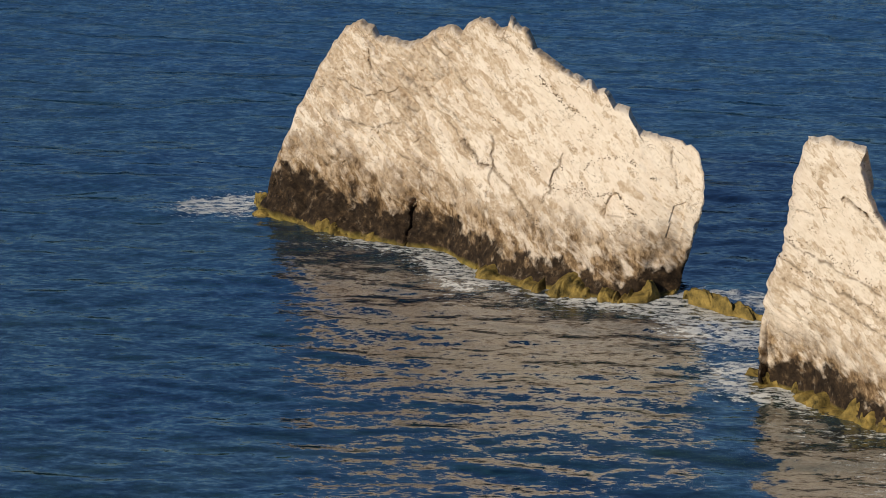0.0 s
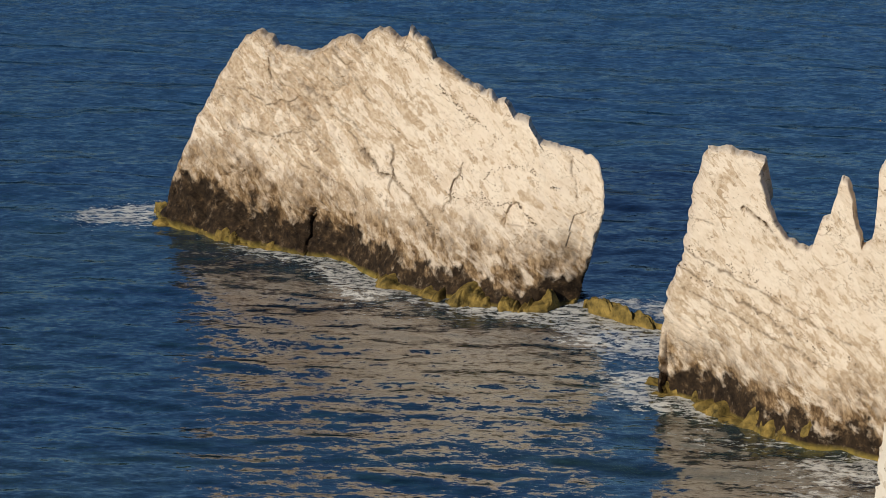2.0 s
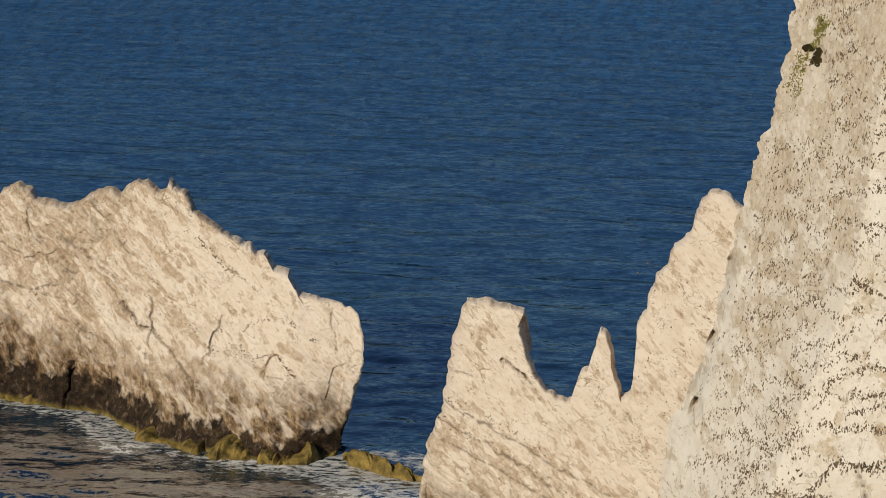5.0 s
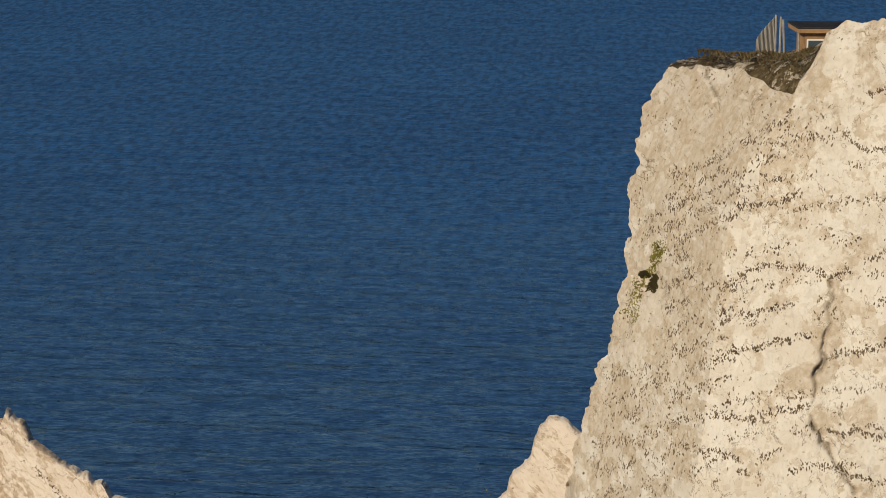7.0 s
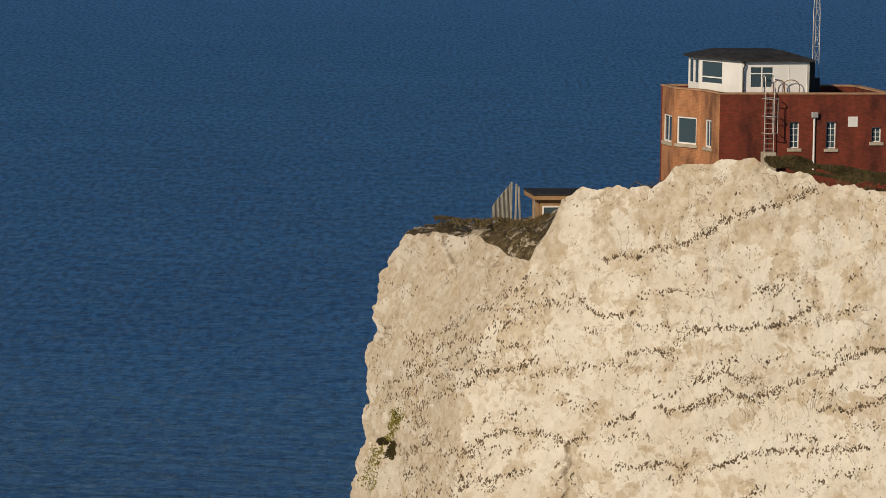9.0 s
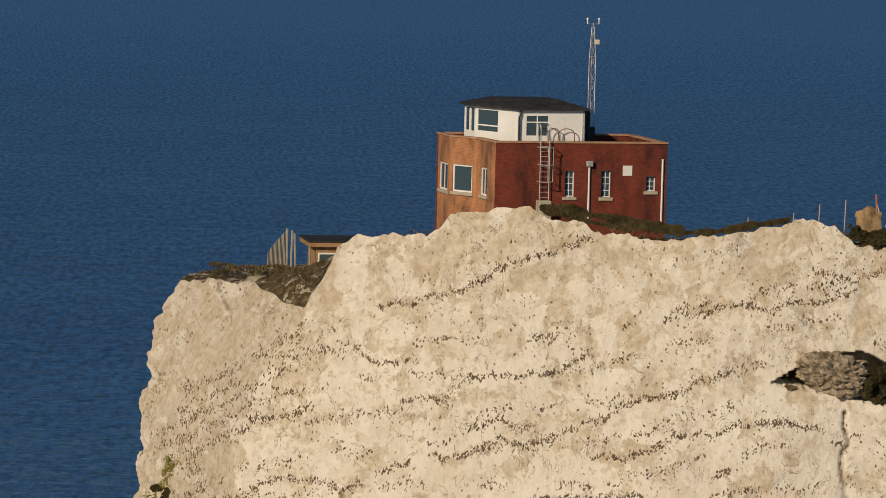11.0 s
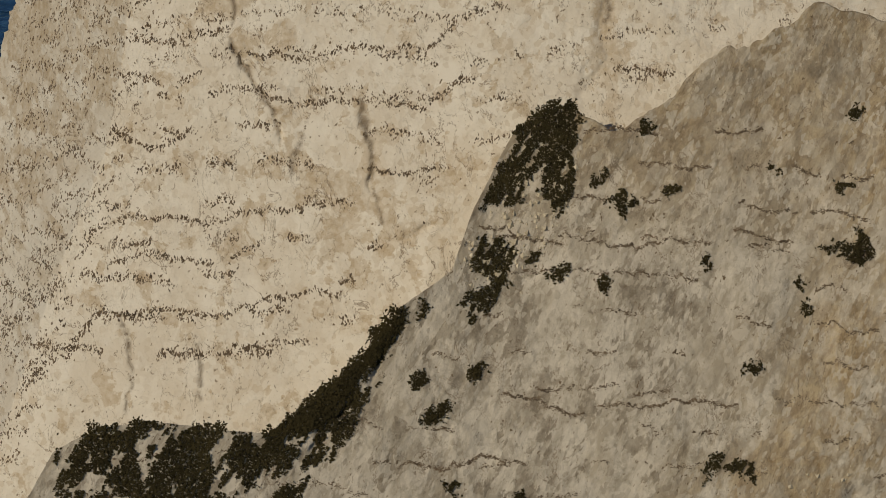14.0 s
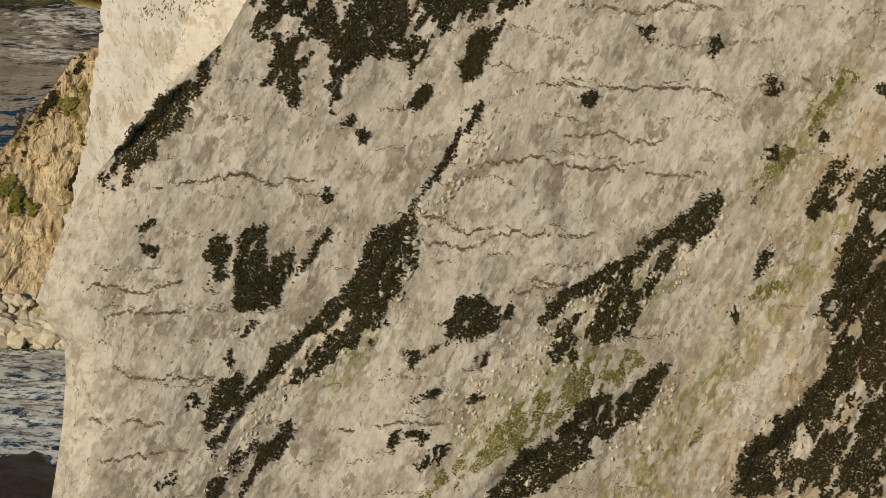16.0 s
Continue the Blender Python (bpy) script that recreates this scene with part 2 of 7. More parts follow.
flint_mat = plain("flint", (0.07, 0.050, 0.032), (0.23, 0.165, 0.10), 2.0, 0.6)
weed_mat = plain("yellow_weed", (0.035, 0.030, 0.012), (0.32, 0.225, 0.06), 1.1, 0.75, 0.9, 0.12)
leaf_mat = plain("dark_ivy_leaves", (0.030, 0.025, 0.011), (0.055, 0.044, 0.018), 0.6, 0.9)
moss_mat = plain("yellow_green_moss", (0.09, 0.09, 0.02), (0.26, 0.23, 0.05), 1.5, 0.9)
turf_leaf = plain("dry_grass_blades", (0.055, 0.042, 0.018), (0.17, 0.13, 0.065), 0.9, 0.9)
scrub_mat = plain("brown_scrub", (0.035, 0.028, 0.012), (0.11, 0.085, 0.04), 1.2, 0.9)
grass_mat, gmt, gsh = material("dry_turf")
turf = ramp(gmt, tex(gmt, 1.6, 8, 0.7), [(0.34, (0.045, 0.034, 0.016)), (0.52, (0.12, 0.088, 0.045)), (0.68, (0.26, 0.20, 0.11))])
bare = ramp(gmt, tex(gmt, 0.9, 9, 0.68, ((1, 1, 2.2), (0, 0, 0))), [(0.535, grey(0)), (0.56, grey(1))])
gmt.links.new(mix(gmt, bare, turf, ramp(gmt, tex(gmt, 4.0, 6, 0.7), [(0.35, (0.36, 0.29, 0.20)), (0.6, (0.62, 0.54, 0.42))])), gsh.inputs["Base Color"])
gsh.inputs["Roughness"].default_value, gsh.inputs["Specular IOR Level"].default_value = 0.95, 0.1
relief(gmt, gsh, tex(gmt, 3.0, 8, 0.72), 1.0, 0.22)
stone_mat = plain("loose_chalk_stones", (0.42, 0.36, 0.25), (0.68, 0.60, 0.45), 0.8, 0.9, 0.6, 0.05)

# the sea: ripples far smaller than a wave turn the mirror in all directions
water, wt, wsh = material("sea_water")
geo = wt.nodes.new("ShaderNodeNewGeometry")


def ripples(scale, amount, spin, aspect):
    m = node(wt, "ShaderNodeMapping", Rotation=(0, 0, spin), Scale=(aspect, 1, 1))
    n = node(wt, "ShaderNodeTexNoise", Scale=scale, Detail=5.0, Roughness=0.62)
    wt.links.new(geo.outputs["Position"], m.inputs[0])
    wt.links.new(m.outputs[0], n.inputs["Vector"])
    sub, mul = wt.nodes.new("ShaderNodeVectorMath"), wt.nodes.new("ShaderNodeVectorMath")
    sub.operation, mul.operation = "SUBTRACT", "MULTIPLY"
    sub.inputs[1].default_value, mul.inputs[1].default_value = (0.5, 0.5, 0.5), (amount * aspect, amount, 0)
    wt.links.new(n.outputs["Color"], sub.inputs[0])
    wt.links.new(sub.outputs[0], mul.inputs[0])
    return mul.outputs[0]


def vadd(a, b):
    v = wt.nodes.new("ShaderNodeVectorMath")
    wt.links.new(a, v.inputs[0])
    wt.links.new(b, v.inputs[1])
    return v.outputs[0]


turned = vadd(vadd(geo.outputs["Normal"], ripples(0.22, 0.10, 0.12, 0.45)), vadd(ripples(0.8, 0.40, 0.05, 0.5), ripples(2.4, 0.56, -0.2, 0.6)))
unit = wt.nodes.new("ShaderNodeVectorMath")
unit.operation = "NORMALIZE"
wt.links.new(turned, unit.inputs[0])
# far water: the blue of reflected sky is painted in by distance
by_distance, sxyz = node(wt, "ShaderNodeMapRange", **{"From Min": 290.0, "From Max": 620.0}), wt.nodes.new("ShaderNodeSeparateXYZ")
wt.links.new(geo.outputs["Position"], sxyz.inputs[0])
wt.links.new(sxyz.outputs[1], by_distance.inputs[0])
# wave and chop put the waves' light crests and dark troughs into colour
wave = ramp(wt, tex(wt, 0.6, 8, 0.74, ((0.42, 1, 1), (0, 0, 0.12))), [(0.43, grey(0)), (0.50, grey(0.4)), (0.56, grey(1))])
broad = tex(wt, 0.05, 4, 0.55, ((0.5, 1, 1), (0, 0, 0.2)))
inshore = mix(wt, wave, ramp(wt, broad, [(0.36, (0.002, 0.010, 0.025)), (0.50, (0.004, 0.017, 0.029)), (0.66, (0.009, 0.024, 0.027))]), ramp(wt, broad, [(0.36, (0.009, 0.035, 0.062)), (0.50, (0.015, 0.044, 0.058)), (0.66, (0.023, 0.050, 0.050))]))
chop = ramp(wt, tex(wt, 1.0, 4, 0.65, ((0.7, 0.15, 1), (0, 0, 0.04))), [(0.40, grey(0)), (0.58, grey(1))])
far_sky_blue = mix(wt, chop, ramp(wt, tex(wt, 0.012, 3, 0.5), [(0.35, (0.011, 0.050, 0.135)), (0.7, (0.014, 0.063, 0.162))]), ramp(wt, tex(wt, 0.012, 3, 0.5), [(0.35, (0.022, 0.096, 0.25)), (0.7, (0.028, 0.117, 0.29))]))
# most distant water gets still more brightness in its colour
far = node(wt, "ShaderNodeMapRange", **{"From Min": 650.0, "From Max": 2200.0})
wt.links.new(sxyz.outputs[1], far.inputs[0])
far_sky_blue = mix(wt, far.outputs[0], far_sky_blue, mix(wt, chop, (0.022, 0.085, 0.21), (0.045, 0.165, 0.39)))
wcol = mix(wt, by_distance.outputs[0], inshore, far_sky_blue)
foam_at = wt.nodes.new("ShaderNodeAttribute")
foam_at.attribute_name = "foam"
broken = calc(wt, "MULTIPLY", calc(wt, "SUBTRACT", calc(wt, "ADD", foam_at.outputs["Fac"], calc(wt, "MULTIPLY", tex(wt, 1.5, 9, 0.78, ((0.6, 1, 1), (0, 0, 0.3))), 4.0)), 2.72), 3.0, True)
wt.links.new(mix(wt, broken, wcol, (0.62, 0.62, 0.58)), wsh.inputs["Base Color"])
steep = vadd(vadd(geo.outputs["Normal"], ripples(0.3, 0.5, 0.12, 0.4)), vadd(ripples(1.0, 0.9, 0.05, 0.45), ripples(3.0, 0.7, -0.2, 0.6)))
unit2 = wt.nodes.new("ShaderNodeVectorMath")
unit2.operation = "NORMALIZE"
wt.links.new(steep, unit2.inputs[0])
wt.links.new(unit2.outputs[0], wsh.inputs["Normal"])
wsh.inputs["Specular IOR Level"].default_value, wsh.inputs["Roughness"].default_value = 0.0, 1.0
facing = wt.nodes.new("ShaderNodeLayerWeight")
gloss = node(wt, "ShaderNodeBsdfGlossy", Roughness=0.11)
gloss.inputs["Color"].default_value = (0.95, 0.95, 0.95, 1)
wt.links.new(unit.outputs[0], gloss.inputs["Normal"])
# gloss set by viewing angle, lowered towards the horizon to dim the reflected sky
shine = ramp(wt, facing.outputs["Facing"], [(0.5, (0.12,) * 3), (0.70, (0.34,) * 3), (0.79, (0.30,) * 3), (0.87, (0.11,) * 3), (0.95, (0.05,) * 3)])
both = wt.nodes.new("ShaderNodeMixShader")
wt.links.new(calc(wt, "MULTIPLY", shine, calc(wt, "SUBTRACT", 1.0, calc(wt, "MULTIPLY", broken, 0.8))), both.inputs[0])
wt.links.new(wsh.outputs[0], both.inputs[1])
wt.links.new(gloss.outputs[0], both.inputs[2])
wt.links.new(both.outputs[0], wt.nodes["Material Output"].inputs[0])

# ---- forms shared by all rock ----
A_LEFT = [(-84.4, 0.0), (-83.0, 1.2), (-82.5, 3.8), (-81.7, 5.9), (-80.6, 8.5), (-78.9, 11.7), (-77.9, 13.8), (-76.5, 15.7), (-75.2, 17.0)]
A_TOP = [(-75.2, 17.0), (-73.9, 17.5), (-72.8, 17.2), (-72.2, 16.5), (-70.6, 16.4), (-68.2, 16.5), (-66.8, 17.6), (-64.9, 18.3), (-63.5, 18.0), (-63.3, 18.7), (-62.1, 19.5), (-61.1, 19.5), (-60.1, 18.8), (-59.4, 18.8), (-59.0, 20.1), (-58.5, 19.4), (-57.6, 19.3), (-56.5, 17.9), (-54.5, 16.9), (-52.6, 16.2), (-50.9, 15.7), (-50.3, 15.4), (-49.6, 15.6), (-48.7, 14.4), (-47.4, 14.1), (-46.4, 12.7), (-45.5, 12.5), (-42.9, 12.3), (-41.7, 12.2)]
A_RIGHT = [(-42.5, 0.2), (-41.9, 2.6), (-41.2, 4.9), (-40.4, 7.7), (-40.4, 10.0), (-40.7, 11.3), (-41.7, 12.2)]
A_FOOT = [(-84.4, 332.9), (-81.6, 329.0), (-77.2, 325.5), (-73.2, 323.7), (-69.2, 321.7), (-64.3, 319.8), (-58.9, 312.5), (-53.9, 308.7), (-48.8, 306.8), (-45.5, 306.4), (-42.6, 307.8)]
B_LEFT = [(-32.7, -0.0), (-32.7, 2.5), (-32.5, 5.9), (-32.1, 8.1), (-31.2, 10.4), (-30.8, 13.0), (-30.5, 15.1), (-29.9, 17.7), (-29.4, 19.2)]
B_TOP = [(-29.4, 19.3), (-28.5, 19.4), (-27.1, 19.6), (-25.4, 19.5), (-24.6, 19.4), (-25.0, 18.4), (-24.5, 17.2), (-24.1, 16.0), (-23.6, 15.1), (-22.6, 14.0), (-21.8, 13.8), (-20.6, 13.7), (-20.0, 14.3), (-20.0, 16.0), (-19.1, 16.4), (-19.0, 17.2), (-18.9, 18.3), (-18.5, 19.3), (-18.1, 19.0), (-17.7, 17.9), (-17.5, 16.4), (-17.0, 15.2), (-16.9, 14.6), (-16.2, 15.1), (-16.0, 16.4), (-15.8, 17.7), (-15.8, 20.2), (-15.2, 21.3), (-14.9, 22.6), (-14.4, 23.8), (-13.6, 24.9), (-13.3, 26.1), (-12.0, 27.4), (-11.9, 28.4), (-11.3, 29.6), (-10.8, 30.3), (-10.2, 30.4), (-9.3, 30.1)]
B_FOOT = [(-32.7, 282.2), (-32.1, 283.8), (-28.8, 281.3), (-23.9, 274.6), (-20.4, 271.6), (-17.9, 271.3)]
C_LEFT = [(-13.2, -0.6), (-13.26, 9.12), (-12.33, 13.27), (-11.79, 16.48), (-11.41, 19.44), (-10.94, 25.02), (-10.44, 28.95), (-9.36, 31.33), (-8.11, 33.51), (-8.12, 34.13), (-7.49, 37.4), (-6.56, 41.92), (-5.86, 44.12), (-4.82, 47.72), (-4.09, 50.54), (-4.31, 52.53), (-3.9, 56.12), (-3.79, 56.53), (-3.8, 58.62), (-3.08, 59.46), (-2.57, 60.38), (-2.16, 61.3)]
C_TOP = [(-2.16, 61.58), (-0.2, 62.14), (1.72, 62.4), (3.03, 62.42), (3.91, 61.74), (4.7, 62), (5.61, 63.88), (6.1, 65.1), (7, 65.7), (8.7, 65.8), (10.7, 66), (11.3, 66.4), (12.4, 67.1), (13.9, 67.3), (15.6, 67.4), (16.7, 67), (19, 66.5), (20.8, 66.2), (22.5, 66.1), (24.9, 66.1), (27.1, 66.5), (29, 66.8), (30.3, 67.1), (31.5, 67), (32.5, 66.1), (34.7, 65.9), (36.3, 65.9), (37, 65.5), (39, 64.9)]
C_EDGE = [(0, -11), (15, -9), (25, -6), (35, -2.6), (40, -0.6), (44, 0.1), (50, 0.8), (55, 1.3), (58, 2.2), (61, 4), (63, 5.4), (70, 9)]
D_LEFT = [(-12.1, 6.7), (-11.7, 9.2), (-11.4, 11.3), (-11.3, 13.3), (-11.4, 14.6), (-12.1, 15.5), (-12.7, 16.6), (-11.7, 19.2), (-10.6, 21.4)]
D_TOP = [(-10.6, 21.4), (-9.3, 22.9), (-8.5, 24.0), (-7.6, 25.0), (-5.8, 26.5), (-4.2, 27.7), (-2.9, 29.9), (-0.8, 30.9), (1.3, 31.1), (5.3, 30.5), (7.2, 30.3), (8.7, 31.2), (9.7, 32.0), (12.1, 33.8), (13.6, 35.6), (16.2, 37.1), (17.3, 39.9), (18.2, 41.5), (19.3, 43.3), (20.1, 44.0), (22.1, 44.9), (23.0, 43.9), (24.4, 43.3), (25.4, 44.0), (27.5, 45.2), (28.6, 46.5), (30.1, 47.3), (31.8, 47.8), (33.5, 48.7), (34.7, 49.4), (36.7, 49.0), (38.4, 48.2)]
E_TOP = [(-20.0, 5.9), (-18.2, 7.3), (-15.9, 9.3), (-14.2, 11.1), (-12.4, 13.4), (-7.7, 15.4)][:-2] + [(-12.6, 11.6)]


def away(x, z, line):
    """The distance to a polyline, and on which side (left of its way: positive)."""
    best, side = np.full(x.shape, 1e9), np.zeros(x.shape)
    for (ax, az), (bx, bz) in zip(line[:-1], line[1:]):
        ux, uz = bx - ax, bz - az
        k = np.clip(((x - ax) * ux + (z - az) * uz) / (ux * ux + uz * uz), 0, 1)
        d = np.hypot(x - ax - k * ux, z - az - k * uz)
        s = (ux * (z - az) - uz * (x - ax)) / math.hypot(ux, uz)
        near = d < best
        best, side = np.where(near, d, best), np.where(near, s, side)
    return best, side


def groove(x, z, line, depth, width, step=0.0, reach=2.0):
    """A crack along a line, with one lip standing proud by step."""
    wx, wz = x + 0.25 * fbm(x / 0.8, z / 0.8, 0.7, 3, 91), z + 0.25 * fbm(x / 0.8, z / 0.8, 4.7, 3, 92)
    d, s = away(wx, wz, line)
    return depth * np.clip(0.6 + 0.9 * vnoise(x / 1.1, z / 1.1, 0.6, 93), 0.05, 1.3) * np.exp(-(d / np.maximum(width, 0.11)) ** 2) - step * (0.5 + 0.5 * np.tanh(s / np.maximum(0.16, reach * 0.28))) * np.exp(-d / reach)


def facets(x, z, size, seed, tilt=0.6, jump=0.3):
    """Broken faces: cells of a jittered lattice, each a small tilted plane."""
    gx, gz = x / size, z / size
    i, j = np.floor(gx).astype(np.int64), np.floor(gz).astype(np.int64)
    best, out = np.full(x.shape, 1e9), np.zeros(x.shape)
    for a in (-1, 0, 1):
        for b in (-1, 0, 1):
            ci, cj = i + a, j + b
            cx, cz = ci + 0.5 + 0.45 * lattice(ci, cj, 1, seed), cj + 0.5 + 0.45 * lattice(ci, cj, 2, seed)
            d = (gx - cx) ** 2 + (gz - cz) ** 2
            h = tilt * ((gx - cx) * lattice(ci, cj, 3, seed) + (gz - cz) * lattice(ci, cj, 4, seed)) + jump * lattice(ci, cj, 5, seed)
            near = d < best
            best, out = np.where(near, d, best), np.where(near, h, out)
    return out * size


def crease(a, b, seed, w=0.06, part_=0.0):
    """Thin broken lines: 1 along them, 0 elsewhere."""
    n = vnoise(a, b, 0.37, seed) + 0.25 * vnoise(a * 2.7, b * 2.7, 0.81, seed + 1)
    return np.exp(-(n / w) ** 2) * np.clip(0.6 + 1.6 * (vnoise(a * 0.5, b * 0.5, 0.2, seed + 2) - part_), 0, 1)


def wear_of(ob, values, kind="wear"):
    at = ob.data.attributes.new(kind, "FLOAT", "POINT")
    at.data.foreach_set("value", np.asarray(values, np.float32).ravel())


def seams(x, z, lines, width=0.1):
    """How near to cracks along lines, with a ragged course; their stain and inner shade become colour."""
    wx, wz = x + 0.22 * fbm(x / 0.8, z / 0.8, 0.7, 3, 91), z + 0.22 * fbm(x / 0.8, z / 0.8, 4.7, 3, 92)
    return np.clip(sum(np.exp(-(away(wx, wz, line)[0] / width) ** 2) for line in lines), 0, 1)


def inside(x, z, poly):
    """Which places lie inside a closed outline."""
    hit = np.zeros(x.shape, bool)
    for (ax, az), (bx, bz) in zip(poly, poly[1:] + poly[:1]):
        if az != bz:
            hit ^= ((az > z) != (bz > z)) & (x < (bx - ax) * (z - az) / (bz - az) + ax)
    return hit


LUMP = np.array([(1, 0, 0), (-1, 0, 0), (0, 1, 0), (0, -1, 0), (0, 0, 1), (0, 0, -1)], float)
LUMP_FACES = np.array([(0, 2, 4), (2, 1, 4), (1, 3, 4), (3, 0, 4), (2, 0, 5), (1, 2, 5), (3, 1, 5), (0, 3, 5)])


def lumps(name, centres, sizes, mat, rng, parent=None, label="", smooth=False):
    """Many small angular stones in one mesh."""
    n = len(centres)
    v = LUMP[None] * np.asarray(sizes)[:, None, :] * rng.uniform(0.6, 1.35, (n, 6, 1))
    a = rng.uniform(-0.7, 0.7, n)[:, None]
    vx, vz = v[..., 0] * np.cos(a) - v[..., 2] * np.sin(a), v[..., 0] * np.sin(a) + v[..., 2] * np.cos(a)
    v = np.stack([vx, v[..., 1], vz], -1) + np.asarray(centres)[:, None]
    f = LUMP_FACES[None] + 6 * np.arange(n)[:, None, None]
    ob = mesh_of(name, v.reshape(-1, 3), f.reshape(-1, 3), mat, smooth)
    if parent:
        ob.parent = parent
    return tagged(ob, label, kind="stuff")


def along(line, count, spread, rng, patchy=0.5, seed=0):
    """Random places along a polyline, in clusters."""
    p = resample(line, 200)
    i = rng.uniform(0, 199, count)
    k = np.floor(i).astype(int)
    f = (i - k)[:, None]
    q = p[k] * (1 - f) + p[np.minimum(k + 1, 199)] * f
    q = q + rng.normal(0, 1, q.shape) * np.array([0.12, spread])
    q[:, 1] += 0.20 * vnoise(q[:, 0] / 0.9, 0.3, 0.1, seed) + 0.13 * vnoise(q[:, 0] / 0.27, 0.7, 0.1, seed + 1)
    keep = vnoise(q[:, 0] / 1.3, q[:, 1] / 3, 0.5, seed + 3) > patchy * 2 - 1.15
    return q[keep]


def foliage(name, line, width, count, surface, mat, label, category, seed, leaf=0.16, puff=0.5, thing=True, clump=0.35):
    """A mat of leaves over a strip of rock: clumps of small leaf blades, with gaps."""
    rng = np.random.default_rng(seed)
    p = resample(line, 60) if len(line) > 1 else np.repeat(np.array(line, float), 60, 0)
    count = int(count * 3.2)
    k = rng.integers(0, 60, count)
    full = width * (0.95 + 0.8 * vnoise(k / 11.0, 0.3, 0.7, seed + 5))
    frac, way = np.sqrt(rng.uniform(0, 1, count)), rng.uniform(0, 2 * math.pi, count)
    q = p[k] + (full * frac)[:, None] * np.stack([np.cos(way), np.sin(way)], 1)
    q = q[fbm((0.87 * q[:, 0] - 0.5 * q[:, 1]) / 0.5, (0.5 * q[:, 0] + 0.87 * q[:, 1]) / 1.2, 0.4, 4, seed, 0.65) > -clump - 0.25 + 0.85 * frac ** 2]
    n = len(q)
    y = surface(q[:, 0], q[:, 1]) - 0.02 - rng.uniform(0, 1, n) ** 1.5 * puff * (0.5 + 0.5 * fbm(q[:, 0] / 0.6, q[:, 1] / 0.6, 0.9, 2, seed + 1))
    c = np.stack([q[:, 0], y, q[:, 1]], -1)
    u, v = rng.normal(0, 1, (n, 3)) * np.array([[1, 0.3, 1]]), rng.normal(0, 1, (n, 3)) * np.array([[1, 0.3, 1]])
    u /= np.linalg.norm(u, axis=1, keepdims=True)
    v -= u * (u * v).sum(1, keepdims=True)
    v /= np.linalg.norm(v, axis=1, keepdims=True)
    s = (leaf * rng.uniform(0.5, 1.3, n))[:, None]
    verts = np.stack([c - u * s, c + v * s * 0.5, c + u * s, c - v * s * 0.5], 1).reshape(-1, 3)
    ob = mesh_of(name, verts, np.arange(4 * n).reshape(n, 4), mat, False)
    return tagged(ob, label, category) if thing else ob


# ---- the sea ----
def build_sea():
    rad = np.r_[np.linspace(0.2, 150, 16), np.geomspace(165, 620, 760), np.geomspace(640, 4600, 90)]
    ang = np.radians(np.r_[np.linspace(-180, -24, 60), np.linspace(-20, 10, 620), np.linspace(14, 180, 60)])
    r, a = np.meshgrid(rad, ang, indexing="ij")
    x, y = r * np.sin(a), r * np.cos(a)
    warp = 1.5 * fbm(x / 23, y / 23, 0, 3, 5)
    z = 0.11 * vnoise(x / 13 + warp * 0.2, (y + warp) / 5.0, 1.0, 11) + 0.11 * vnoise(x / 5.5, (y + 0.2 * x + warp) / 2.2, 2.0, 12) + 0.06 * vnoise(x / 2.2, (y - 0.2 * x) / 1.0, 3.0, 13)
    z = z * np.clip((600 - r) / 220, 0.12, 1) * np.clip((1400 - r) / 400, 0, 1) * np.clip((r - 120) / 60, 0, 1)
    nv, nu = r.shape
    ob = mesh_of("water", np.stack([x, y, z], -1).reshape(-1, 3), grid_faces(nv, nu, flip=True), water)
    d1 = away(x, y, [(-88, 331.5)] + A_FOOT)[0]
    d2 = away(x, y, [(-42, 306), (-38, 301), (-34, 294), (-32.7, 283), (-28.8, 280.5), (-23.9, 274), (-20, 271), (-15, 266)])[0]
    d3 = away(x, y, [(-24, 212), (-18, 204.5), (-14, 204), (-13, 197), (-16, 193)])[0]
    lone = away(x, y, [(-19.5, 258), (-14, 257)])[0]
    foam = (1.0 + 0.5 * np.clip((x + 68) / 6, 0, 1)) * np.exp(-np.maximum(d1 - 2.8, 0) / (2.6 + 2.2 * np.clip((x + 68) / 8, 0, 1))) * np.clip(0.55 + 0.9 * vnoise(x / 8, y / 8, 0.1, 17), 0, 1) + 1.25 * np.exp(-np.maximum(d2 - 1.8, 0) / 4.5) * np.clip(0.7 + 0.6 * vnoise(x / 5, y / 5, 0.3, 18), 0, 1)
    foam = foam + 2.2 * np.exp(-d3 / 9.0) + 1.0 * np.exp(-lone / 3.0)
    at = ob.data.attributes.new("foam", "FLOAT", "POINT")
    at.data.foreach_set("value", np.minimum(foam, 0.95).astype(np.float32).ravel())
    tagged(ob, "dark blue choppy sea with small waves", "sea", kind="structure")


build_sea()


# ---- sea stacks ----
def grit(x, z, seed):
    return 0.018 * fbm(x / 0.28, z / 0.28, 0.3, 2, seed, 0.7)


